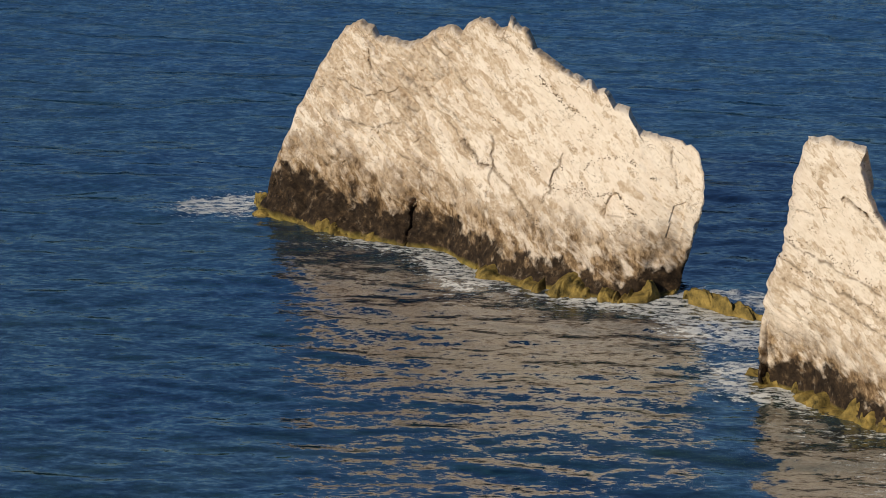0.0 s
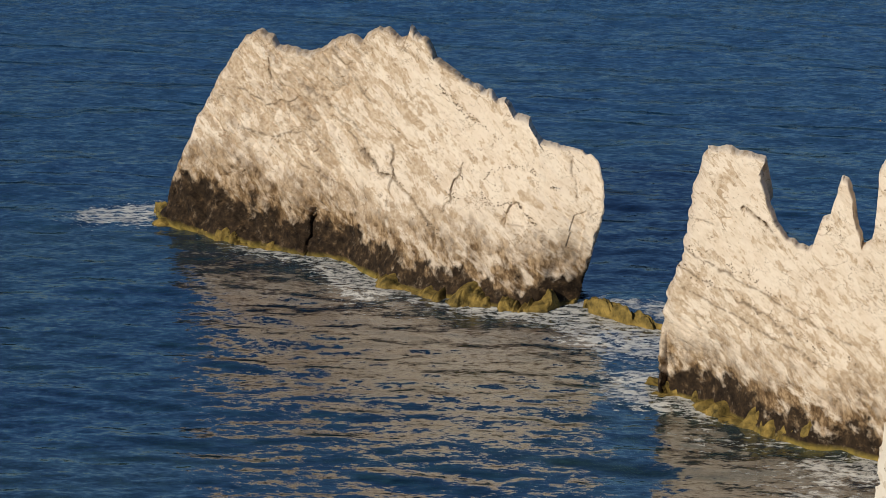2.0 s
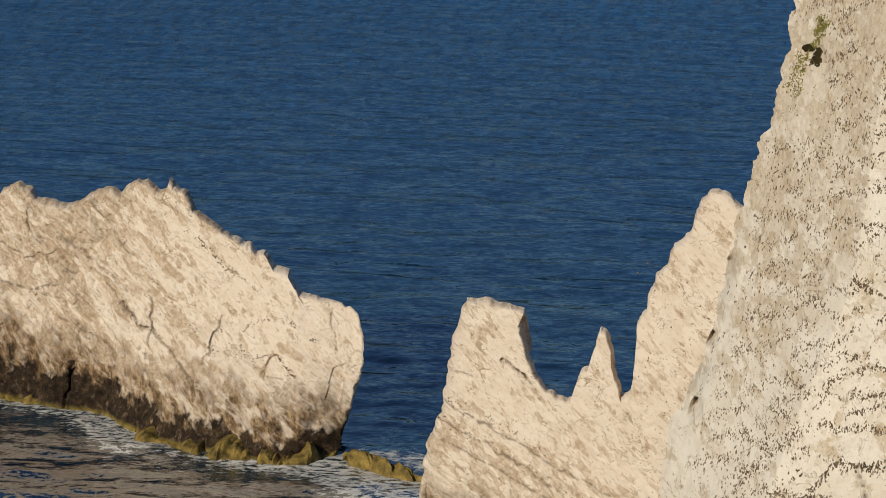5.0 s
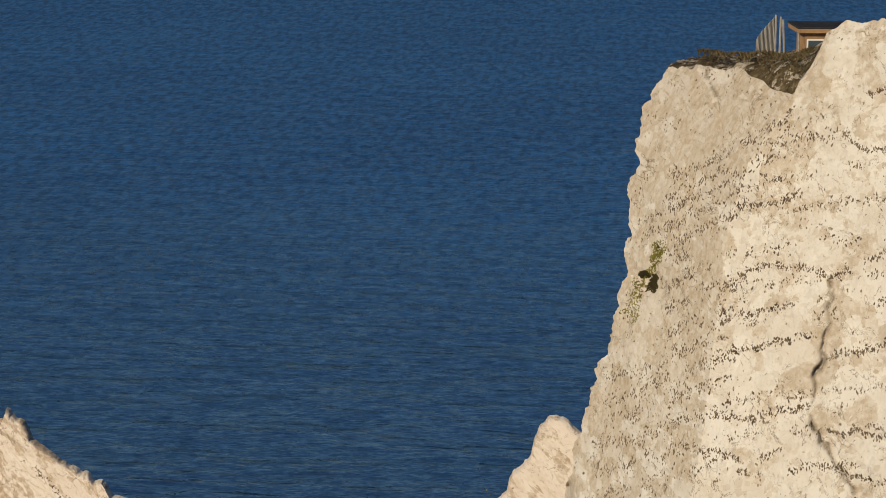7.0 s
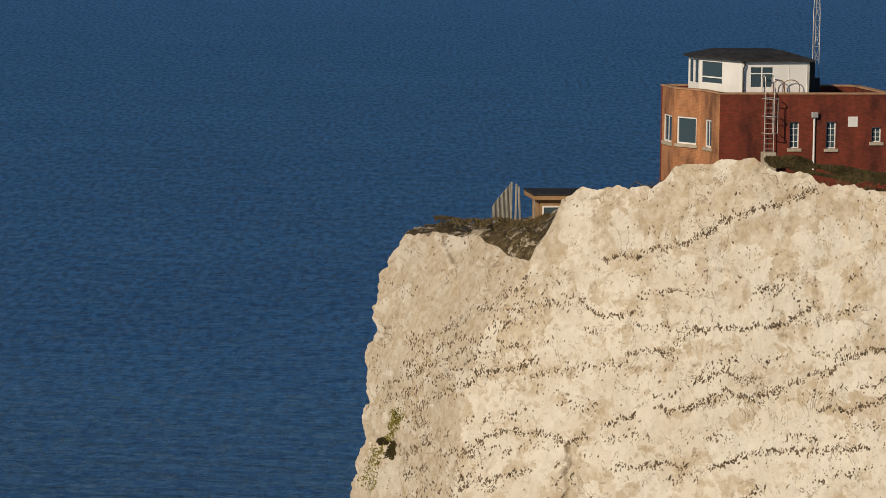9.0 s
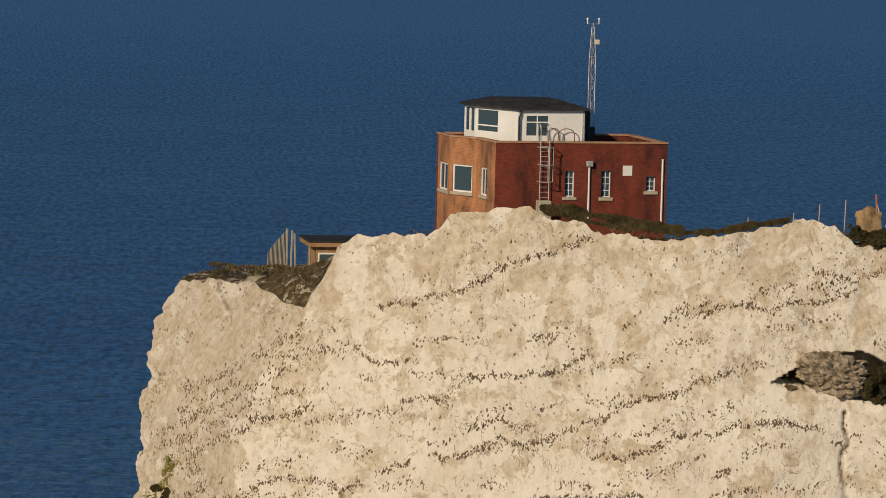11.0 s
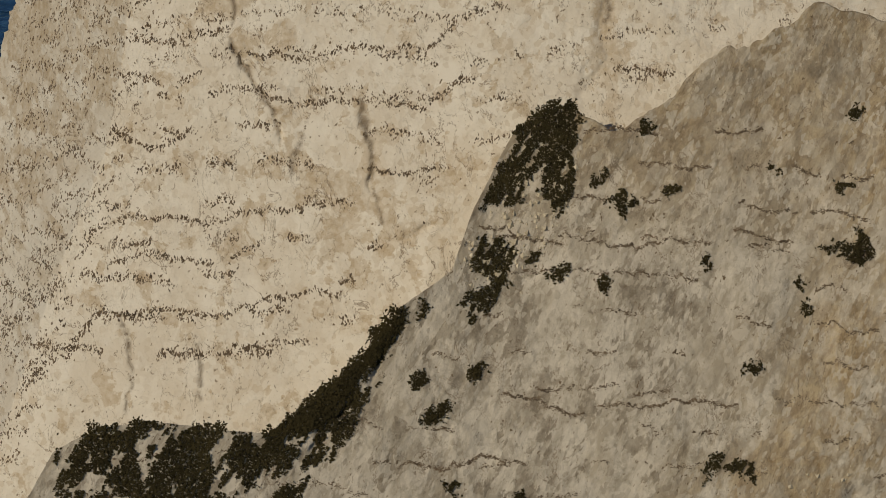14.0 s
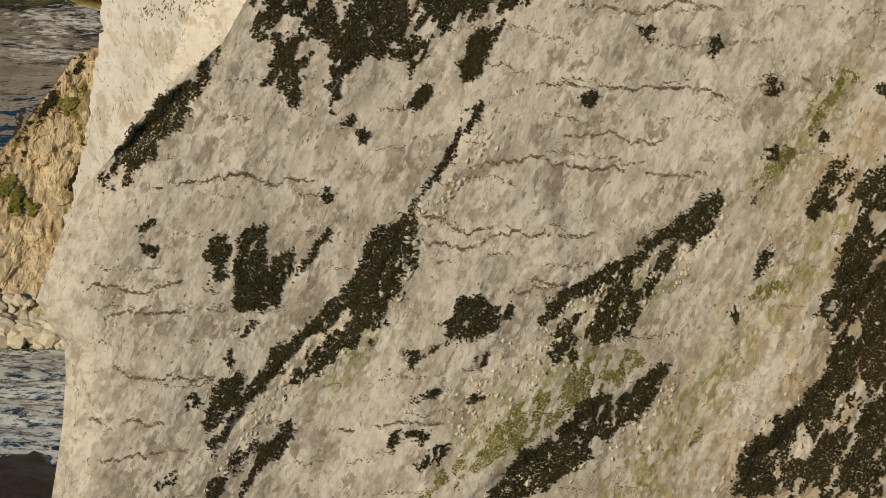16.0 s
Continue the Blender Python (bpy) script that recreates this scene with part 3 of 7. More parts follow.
def slab(name, grid, face, bulge, depth, edge, rough, mat, wear):
    """An upright body of rock: a grid of (x, z), its front at face(x, z), rounded along sides and top."""
    nv, nu, _ = grid.shape
    x, z = grid[..., 0].copy(), grid[..., 1].copy()
    u, v = np.linspace(0, 1, nu)[None], np.linspace(0, 1, nv)[:, None]
    wide, tall = np.ptp(x), np.ptp(z)
    d = np.minimum(np.minimum(u, 1 - u) * wide, (1 - v) * tall)
    near = np.exp(-d / 0.7)
    z = z + near * np.clip(v * 4 - 0.5, 0, 1) * 0.17 * fbm(x / 0.75, z / 0.75, 0.1, 3, 22)
    x = x + near * np.clip(v * 6, 0, 1) * 0.14 * fbm(x / 0.8, z / 0.7, 2.1, 3, 23)
    swell = np.sqrt(1 - (1 - np.clip(d / edge, 0, 1)) ** 2)
    y = face(x, z)
    front = y - bulge * swell * (1 - 0.85 * np.clip((u - 0.86) / 0.14, 0, 1)) + (rough(x, z) + grit(x, z, 24)) * np.clip(d / 0.8, 0.1, 1)
    reach = depth * swell * (1 + 0.25 * fbm(x / 6, z / 6, 3.0, 3, 21))
    back, zb = y + reach + 0.02, np.maximum(z - 0.62 * reach, -2.5)
    verts = np.concatenate([np.stack([x, front, z], -1).reshape(-1, 3), np.stack([x - 0.2 * reach * np.clip(2 * u - 1, 0, 1), back, zb], -1).reshape(-1, 3)])
    n = nv * nu
    faces = [grid_faces(nv, nu), grid_faces(nv, nu, n, True)]
    i = np.arange(n).reshape(nv, nu)
    rim = np.r_[i[0, :-1], i[:-1, -1], i[-1, :0:-1], i[:0:-1, 0]]
    nxt = np.roll(rim, -1)
    faces.append(np.stack([nxt, rim, rim + n, nxt + n], -1))
    ob = mesh_of(name, verts, np.concatenate(faces), mat, False)
    w = wear(x, z)
    wear_of(ob, np.concatenate([w.ravel(), w.ravel()]))
    tide = lin(x, [(-86, 2.9), (-78, 2.0), (-70, 0.5), (-60, 0.2), (-54, 0.1), (-46, 0.0), (-42, -0.6), (-33, 0.1), (-20, -0.3)])
    wear_of(ob, np.concatenate([tide.ravel(), tide.ravel()]), "tide")
    return ob


def z_of(p, k):
    return 2.4 * k + 0.3 * p[:, 0][None]


def ledge(name, foot, parent, seed, out=0.8, high=1.0):
    """The shelf of weed round the foot of a rock."""
    p = resample(foot, 520)
    k = np.linspace(0, 1, 24)[:, None]
    nrm = np.stack([np.gradient(p[:, 1]), -np.gradient(p[:, 0])], 1)
    nrm /= np.linalg.norm(nrm, axis=1, keepdims=True)
    grown = lin(p[:, 0], [(-84, 1.0), (-71, 0.9), (-69, 0.12), (-60, 0.18), (-58, 1.15), (-43, 1.5), (-40, 1.0)])
    top = grown * high * np.clip(0.7 + 1.0 * fbm(p[:, 0] / 1.5, 0.3, 0.1, 4, seed, 0.65), 0.12, 1.5)
    ends = np.clip(np.minimum(np.arange(520), 519 - np.arange(520)) / 40, 0.25, 1)
    way = np.minimum(grown, 1) * ends * out * (0.9 + 0.5 * fbm(p[:, 0] / 2.0, 0.8, 0.1, 3, seed + 1))
    prof_o = np.array([1.25, 1.2, 1.15, 1.1, 1.05, 1.0, 0.92, 0.82, 0.6, 0.3, -0.1, -0.8])[:, None]
    prof_z = np.array([-1.2, -0.6, -0.3, 0.0, 0.2, 0.4, 0.6, 0.78, 0.9, 0.96, 1.0, 1.05])[:, None]
    at, twelve = np.linspace(0, 11, 24), np.arange(12)
    prof_o, prof_z = np.interp(at, twelve, prof_o[:, 0])[:, None], np.interp(at, twelve, prof_z[:, 0])[:, None]
    cleft = np.exp(-(vnoise(p[:, 0] / 0.9, 0.3, 0.5, seed + 6) / 0.10) ** 2)
    o = prof_o * way - 0.22 * cleft + 0.16 * facets(p[:, 0][None] + 0 * k, z_of(p, k), 0.6, seed + 7, 0.7, 0.5) + 0.25 * fbm(p[:, 0][None] / 0.6, k * 2.0, 0.4, 4, seed + 2)
    z = prof_z * np.where(prof_z > 0, top, 1.0) + 0.10 * fbm(p[:, 0][None] / 0.4, k * 4, 0.8, 3, seed + 3)
    x, y = p[:, 0] + nrm[:, 0] * o, p[:, 1] + nrm[:, 1] * o
    ob = mesh_of(name, np.stack([x, y, z], -1).reshape(-1, 3), grid_faces(24, 520), weed_mat, False)
    ob.parent = parent
    return tagged(ob, "shelf of yellow weed awash at the foot")


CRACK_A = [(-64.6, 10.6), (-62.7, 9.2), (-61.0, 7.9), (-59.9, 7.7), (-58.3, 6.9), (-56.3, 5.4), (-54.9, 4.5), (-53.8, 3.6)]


def face_a(x, z):
    plane = 307 - 0.62 * (x + 42.7)
    return plane + 0.3 * z + (lin(x, A_FOOT) - plane) * np.exp(-(z / 6.0) ** 2)


def rough_a(x, z):
    left = np.clip((-58 - x) / 8, 0, 1)
    a, b = 0.83 * x - 0.55 * z, 0.55 * x + 0.83 * z
    r = 0.3 * fbm(x / 9, z / 7, 0.3, 2, 31) + (0.16 + 0.75 * left) * ridged(a / 4.0, b / 1.5, 0.3, 3, 34) * 0.5 + (0.03 + 0.14 * left) * facets(a * 0.6, b * 1.2, 0.8, 35, 0.8, 0.3)
    r = r + (0.02 + 0.06 * left) * fbm(x / 0.8, z / 0.7, 0.2, 4, 33) + 0.10 * crease(a / 5.5, b / 1.6, 37, 0.10)
    arch = [(-48.9, 6.0), (-48.7, 7.2), (-48.0, 7.7), (-47.3, 7.2), (-47.1, 6.0)]
    r = r + 0.25 * inside(x, z, arch) + groove(x, z, arch, 0.2, 0.14)
    r = r + groove(x, z, CRACK_A, 0.45, 0.10, 0.2, 1.2) + groove(x, z, [(-60.0, 10.4), (-59.8, 7.6), (-60.1, 4.8)], 0.3, 0.07)
    r = r + groove(x, z, [(-53.0, 10.0), (-54.0, 8.1), (-54.4, 6.0)], 0.35, 0.08, 0.12, 1.0) + groove(x, z, [(-43.3, 11.3), (-42.4, 8.7)], 0.10, 0.08) + 0.12 * inside(x, z, [(-43.5, 4.6), (-42.9, 7.2), (-41.9, 7.6), (-42.4, 4.2)])
    r = r + groove(x, z, [(-67.6, 3.7), (-67.7, -1.0)], 1.3, 0.13) + groove(x, z, [(-60.2, 3.3), (-60.2, -0.5)], 0.8, 0.10) + groove(x, z, [(-72.9, 15.5), (-72.6, 13.8)], 0.4, 0.09)
    r = r + groove(x, z, [(-78.5, 13.0), (-73.0, 11.6), (-69, 12.6)], 0.25, 0.12, 0.3, 1.0) + groove(x, z, [(-77, 8.6), (-71, 8.9), (-66.5, 8.2)], 0.2, 0.12, 0.25, 1.0)
    under = np.exp(-((z - 2.6) / 1.5) ** 2)
    return r + 0.5 * under * (0.6 + 0.8 * fbm(x / 2.0, z / 2.0, 0.6, 3, 36))


def wear_a(x, z):
    left = np.clip((-60 - x) / 9, 0, 1)
    bands = np.exp(-((away(x, z, [(-78.5, 12.6), (-73.0, 11.9), (-69, 12.8), (-66, 14)])[0]) / 0.9) ** 2)
    crest = np.exp(-((lin(x, A_TOP) - z) / 1.2))
    streak = np.exp(-((away(x, z, [(-67, 16), (-63, 13), (-59, 10), (-56, 6)])[0]) / 0.9) ** 2)
    lower = 0.6 * np.clip((7.5 - z) / 3, 0, 1) * np.clip((-50 - x) / 10, 0, 1)
    a, b = 0.83 * x - 0.55 * z, 0.55 * x + 0.83 * z
    # ribs: brown stain, and shade of the rock's relief put into the colour
    ribs = np.clip(3.4 * (fbm(a / 3.6, b / 0.8, 0.5, 5, 38, 0.62) - 0.28), 0, 1) * np.clip((-50 - x) / 9, 0.12, 1)
    return np.clip(0.55 * left * np.clip((z - 5) / 6, 0.3, 1) + 0.8 * bands + 0.6 * crest * np.clip((-48 - x) / 8, 0.2, 1) + 0.55 * streak + lower - 0.08 + ribs, 0, 1) * 1.7


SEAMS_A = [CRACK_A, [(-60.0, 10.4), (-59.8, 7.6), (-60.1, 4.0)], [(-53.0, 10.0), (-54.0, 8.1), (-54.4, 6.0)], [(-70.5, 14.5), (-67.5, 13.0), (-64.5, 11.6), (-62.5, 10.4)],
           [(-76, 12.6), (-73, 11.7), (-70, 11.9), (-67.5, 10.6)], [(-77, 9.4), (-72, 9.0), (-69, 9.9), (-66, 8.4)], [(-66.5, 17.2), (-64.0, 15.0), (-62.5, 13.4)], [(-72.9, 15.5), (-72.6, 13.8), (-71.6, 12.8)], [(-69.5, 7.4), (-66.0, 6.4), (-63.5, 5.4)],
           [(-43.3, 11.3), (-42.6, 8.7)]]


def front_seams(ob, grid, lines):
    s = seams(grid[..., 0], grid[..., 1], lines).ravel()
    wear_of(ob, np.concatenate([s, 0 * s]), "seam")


def build_stack_a():
    low = [(-84.6, -2.5), (-42.8, -2.5)]
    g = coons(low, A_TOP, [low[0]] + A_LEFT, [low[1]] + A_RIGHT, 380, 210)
    ob = slab("rock_island", g, face_a, 1.6, 9.0, 0.75, rough_a, chalk_stack, wear_a)
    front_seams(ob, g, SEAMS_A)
    tagged(ob, "jagged white chalk sea stack with brown tidal band and yellow weed", "sea stack")
    ledge("weed_ledge", A_FOOT, ob, 95, 1.9, 0.85)
    rng = np.random.default_rng(5)
    pts = []
    for line in ([(-57.5, 16.3), (-54.4, 14.5), (-50.7, 12.5), (-48.6, 11.3)], [(-55.8, 15.7), (-53.5, 13.9), (-51.8, 13.1)], [(-61.2, 12.5), (-58.8, 10.6), (-56.0, 8.7), (-53.1, 6.9)],
                 [(-53.2, 8.9), (-51.0, 7.7), (-49.9, 6.8)], [(-51.1, 9.1), (-49.0, 10.3), (-46.9, 10.4), (-44.3, 9.3)], [(-49.9, 7.0), (-47.8, 7.6), (-46.2, 6.3)], CRACK_A):
        pts.append(along(line, 60, 0.09, rng, 0.45, len(pts)))
    q = np.concatenate(pts)
    y = face_a(q[:, 0], q[:, 1]) - 1.6 + rough_a(q[:, 0], q[:, 1])
    lumps("flint", np.stack([q[:, 0], y, q[:, 1]], -1), rng.uniform(0.04, 0.11, (len(q), 3)) * np.array([1.3, 1.0, 0.8]), flint_mat, rng, ob, "dark flint nodules in lines")


build_stack_a()


def face_b(x, z):
    plane = 271.3 - 0.74 * (x + 17.9)
    return plane + 0.22 * z + (lin(x, B_FOOT + [(-8, 264.0)]) - plane) * np.exp(-(z / 6.0) ** 2)


def rough_b(x, z):
    bed = z + 0.33 * x
    low = np.clip((11 - z) / 4, 0, 1)
    r = 0.3 * fbm(x / 8, z / 8, 0.3, 2, 41) + (0.05 + 0.14 * low) * ridged(x / 5, bed / 0.9, 0.4, 3, 42) * 0.5 + 0.02 * fbm(x / 0.8, z / 0.8, 0.2, 4, 43)
    r = r + (0.01 + 0.06 * low) * facets(x, bed * 1.3, 0.7, 44, 0.7, 0.3)
    r = r + groove(x, z, [(-29.8, 13.8), (-28.6, 13.7)], 0.5, 0.16, 0.2) + groove(x, z, [(-26.2, 15.6), (-24.1, 14.4)], 0.4, 0.12, 0.2) + groove(x, z, [(-28.0, 14.4), (-27.1, 14.5)], 0.3, 0.1)
    return r + 0.5 * np.exp(-((z - 2.8) / 1.5) ** 2) * (0.5 + 0.8 * fbm(x / 2.0, z / 2.0, 0.6, 3, 46))


def build_stack_b():
    low = [(-32.9, -2.5), (-6.0, -2.5)]
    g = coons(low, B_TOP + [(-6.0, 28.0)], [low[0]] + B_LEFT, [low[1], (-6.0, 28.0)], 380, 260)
    ob = slab("chalk_spur", g, face_b, 1.2, 7.0, 0.6, rough_b, chalk_stack,
              lambda x, z: np.clip(0.9 * np.exp(-((x + 28.0) ** 2 + (z - 17.4) ** 2) / 1.6) + 0.9 * np.exp(-((z + 0.15 * (x + 30) - 8.0) / 2.4) ** 2), 0, 1))
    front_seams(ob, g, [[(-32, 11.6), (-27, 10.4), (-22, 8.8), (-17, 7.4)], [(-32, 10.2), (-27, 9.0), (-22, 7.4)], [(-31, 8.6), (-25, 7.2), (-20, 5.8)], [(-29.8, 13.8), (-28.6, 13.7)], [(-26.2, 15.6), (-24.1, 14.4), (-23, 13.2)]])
    tagged(ob, "notched white chalk spur with a slender pinnacle above the sea", "cliff")
    ledge("weed_ledge", B_FOOT, ob, 105, 1.6, 1.2)
    rng = np.random.default_rng(6)
    q = np.concatenate([along([(-31.5, 10.2), (-27, 9.2), (-22, 7.6), (-17, 6.2)], 120, 0.25, rng, 0.5, 1), along([(-31.0, 11.8), (-26, 10.6), (-21, 9.0)], 80, 0.2, rng, 0.5, 2),
                        np.stack([rng.uniform(-16, -9, 90), rng.uniform(8, 26, 90)], 1)])
    y = face_b(q[:, 0], q[:, 1]) - 1.2 + rough_b(q[:, 0], q[:, 1])
    lumps("flint", np.stack([q[:, 0], y, q[:, 1]], -1), rng.uniform(0.04, 0.10, (len(q), 3)), flint_mat, rng, ob, "dark flint nodules in lines")


build_stack_b()


def build_reef():
    """The weedy rock that lies awash between the two stacks."""
    nv, nu = 26, 70
    t, a = np.linspace(0, 1, nu)[None], np.linspace(0, math.pi, nv)[:, None]
    line = resample([(-41.5, 305.5), (-38.5, 303.0), (-34.0, 299.5)], nu)
    wide = 1.5 * np.sin(np.clip(t * 1.1 + 0.06, 0, 1) * math.pi) ** 0.6 + 0.1
    lump = 1 + 0.35 * fbm(t * 7, a * 1.2, 0.3, 4, 111)
    x = line[:, 0] + np.cos(a) * wide * 0.6 * lump
    y = line[:, 1] - np.cos(a) * wide * lump
    z = -0.35 + np.sin(a) * (0.75 + 0.55 * wide) * lump
    ob = mesh_of("reef_rock", np.stack([x, y, z], -1).reshape(-1, 3), grid_faces(nv, nu), weed_mat)
    tagged(ob, "low rock covered in yellow weed awash between the stacks", "rock")


build_reef()


def build_dark_mound():
    """A low dark brown mound at the foot of the lower cliff."""
    nv, nu = 40, 60
    t, a = np.linspace(0, 1, nv)[:, None], np.linspace(0, 2 * math.pi, nu)[None]
    lump = 1 + 0.16 * fbm(np.cos(a) * 1.4, np.sin(a) * 1.4, t, 4, 121)
    x = -15.0 + 4.2 * t * np.cos(a) * lump
    y = 182.0 + 10.5 * t * np.sin(a) * lump
    z = 1.0 - 2.2 * t ** 2.2 + 0.22 * fbm(x / 1.1, y / 1.1, 0.4, 4, 122)
    ob = mesh_of("dark_mound", np.stack([x, y, z], -1).reshape(-1, 3), grid_faces(nv, nu, flip=True), mound_mat)
    tagged(ob, "low dark brown mound at the water's edge", "rock")


mound_mat = plain("dark_brown_mound", (0.016, 0.009, 0.006), (0.045, 0.024, 0.016), 1.3, 0.6, 0.6, 0.08)
build_dark_mound()

# ---- the headland ----
HOLE = [(28.2, 58.9), (30.8, 60.3), (32.9, 60.5), (34.0, 60.0), (36.4, 59.6), (36.4, 58.3), (35.2, 57.8), (32.6, 58.1), (30.2, 58.6)]


def face_c(x, z):
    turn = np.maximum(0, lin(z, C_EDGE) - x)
    return 203 - 0.35 * (x - 5 * np.log1p(np.exp((x - 18) / 5)) + 2) - 0.32 * (64 - z) + 0.5 * np.maximum(0, lin(x, D_TOP) - 5 - z) + 2.2 * turn


def bed_c(x, z):
    return z - 0.16 * x * np.clip((z - 30) / 25, 0, 1) + 0.8 * vnoise(x / 9, z / 14, 0.5, 55)


def rough_c(x, z):
    bed = bed_c(x, z)
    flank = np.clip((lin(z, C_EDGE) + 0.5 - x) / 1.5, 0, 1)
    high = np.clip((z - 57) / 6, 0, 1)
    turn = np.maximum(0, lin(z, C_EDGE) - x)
    x0, x = x, x - turn * 1.2
    patch = np.clip(0.5 + 1.3 * fbm(x / 5, z / 4, 0.6, 2, 59), 0, 1)
    r = 0.6 * fbm(x / 13, z / 13, 0.3, 3, 51) + (0.01 + 0.025 * patch) * fbm(x / 1.4, z / 1.1, 0.2, 5, 53, 0.6)
    r = r + (0.04 + 0.07 * high) * (1 - 0.7 * flank) * ridged(x / 2.6, bed / 1.5, 0.3, 4, 54) * 0.5 + (0.01 + 0.022 * patch) * ridged((x - 0.4 * z) / 0.9, (z + 0.4 * x) / 0.7, 0.8, 3, 56) * 0.5
    x = x0
    r = r + groove(x, z, [(6.5, 52.4), (6.6, 51.2), (6.3, 49.8), (6.4, 48.5), (5.7, 47.3), (5.7, 46.3), (6.2, 44.7), (7.3, 43.3), (7.8, 42.6), (8.1, 41.0)], 0.55, 0.12, 0.12, 0.7)
    r = r + groove(x, z, [(32.0, 57.3), (31.7, 54.8), (32.0, 52.8), (31.9, 51.5), (32.2, 50.4)], 0.4, 0.11)
    r = r + groove(x, z, [(27.6, 53.5), (26.2, 52.7), (25.2, 51.0), (24.5, 49.6), (24.1, 48.0), (24.3, 45.8), (23.1, 44.1)], 0.16, 0.35, -0.2, 1.4)
    r = r + groove(x, z, [(12.2, 43.2), (12.6, 41.3), (12.8, 39.1), (13.3, 37.6), (13.1, 36.7)], 0.32, 0.11, -0.10, 0.7) + groove(x, z, [(0.2, 32.1), (0.6, 30.9), (0.6, 27.6)], 0.15, 0.10)
    r = r + groove(x, z, [(4.0, 31.5), (4.3, 30.2), (4.2, 28.5)], 0.13, 0.10) + groove(x, z, [(-0.2, 62.4), (0.0, 61.5), (0.5, 60.7), (0.9, 59)], 0.45, 0.10)
    r = r + groove(x, z, [(12.8, 37.5), (14.2, 36.8), (15.5, 37.4), (15.2, 35.5)], 0.2, 0.25, 0.3, 1.0)
    r = r + 0.9 * np.exp(-((x - -3) / 0.8) ** 2 - ((z - 50.6) / 0.5) ** 2)
    # hollows under the nose
    for nx, nz, w, h in ((-7.4, 37.8, 0.35, 0.72), (-7.7, 36.8, 0.4, 0.48), (-7.8, 36.1, 0.45, 0.28), (-7.9, 34.7, 0.2, 0.28), (-8.5, 32.9, 0.3, 0.64), (-9, 31.9, 0.3, 0.8), (-8.7, 31.2, 0.25, 0.4), (-9.5, 32.1, 0.3, 0.4)):
        r = r + 3.2 * np.exp(-((x - nx - 0.4 * (z - nz)) / w) ** 2 - ((z - nz) / h) ** 2)
    return r + 2.6 * inside(x, z, HOLE)


def wear_c(x, z):
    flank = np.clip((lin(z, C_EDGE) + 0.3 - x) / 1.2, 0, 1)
    low = 0.75 * np.exp(-(((x - 11) / 4) ** 2 + ((z - 37) / 3.5) ** 2)) + 0.9 * np.exp(-((away(x, z, [(27, 54), (24.5, 50), (24.0, 46)])[0]) / 1.0) ** 2)
    seam = 0.85 * np.exp(-(away(x, z, [(6.5, 52.4), (6.3, 49.8), (5.8, 46.5), (7.3, 43.3), (8.6, 40.5), (11, 39)])[0] / 0.7) ** 2) + 0.6 * np.exp(-(away(x, z, [(12.4, 43), (12.8, 39), (14, 36.5)])[0] / 0.6) ** 2)
    brow = 1.1 * np.clip((z - lin(x, C_TOP) + 7.5) / 6, 0, 1) * np.clip(0.75 + 0.6 * vnoise(x / 6, z / 4, 0.2, 65), 0, 1)
    beds = 0.38 * np.clip(vnoise(x / 4, bed_c(x, z) / 0.9, 0.3, 62) * 2.0 + 0.1, 0, 1)
    smudge = 0.5 * np.clip(fbm(x / 3.0, z / 2.4, 0.9, 3, 63) * 1.6 - 0.25, 0, 1)
    return np.clip(1.2 * flank * np.clip((z - 30) / 16, 0.1, 1) + low + seam + 0.75 * brow + (0.7 * beds + 0.5 * smudge) * np.clip((z - 42) / 12, 0.12, 1), 0, 2.2)


def surf_c(x, z):
    return face_c(x, z) + rough_c(x, z)


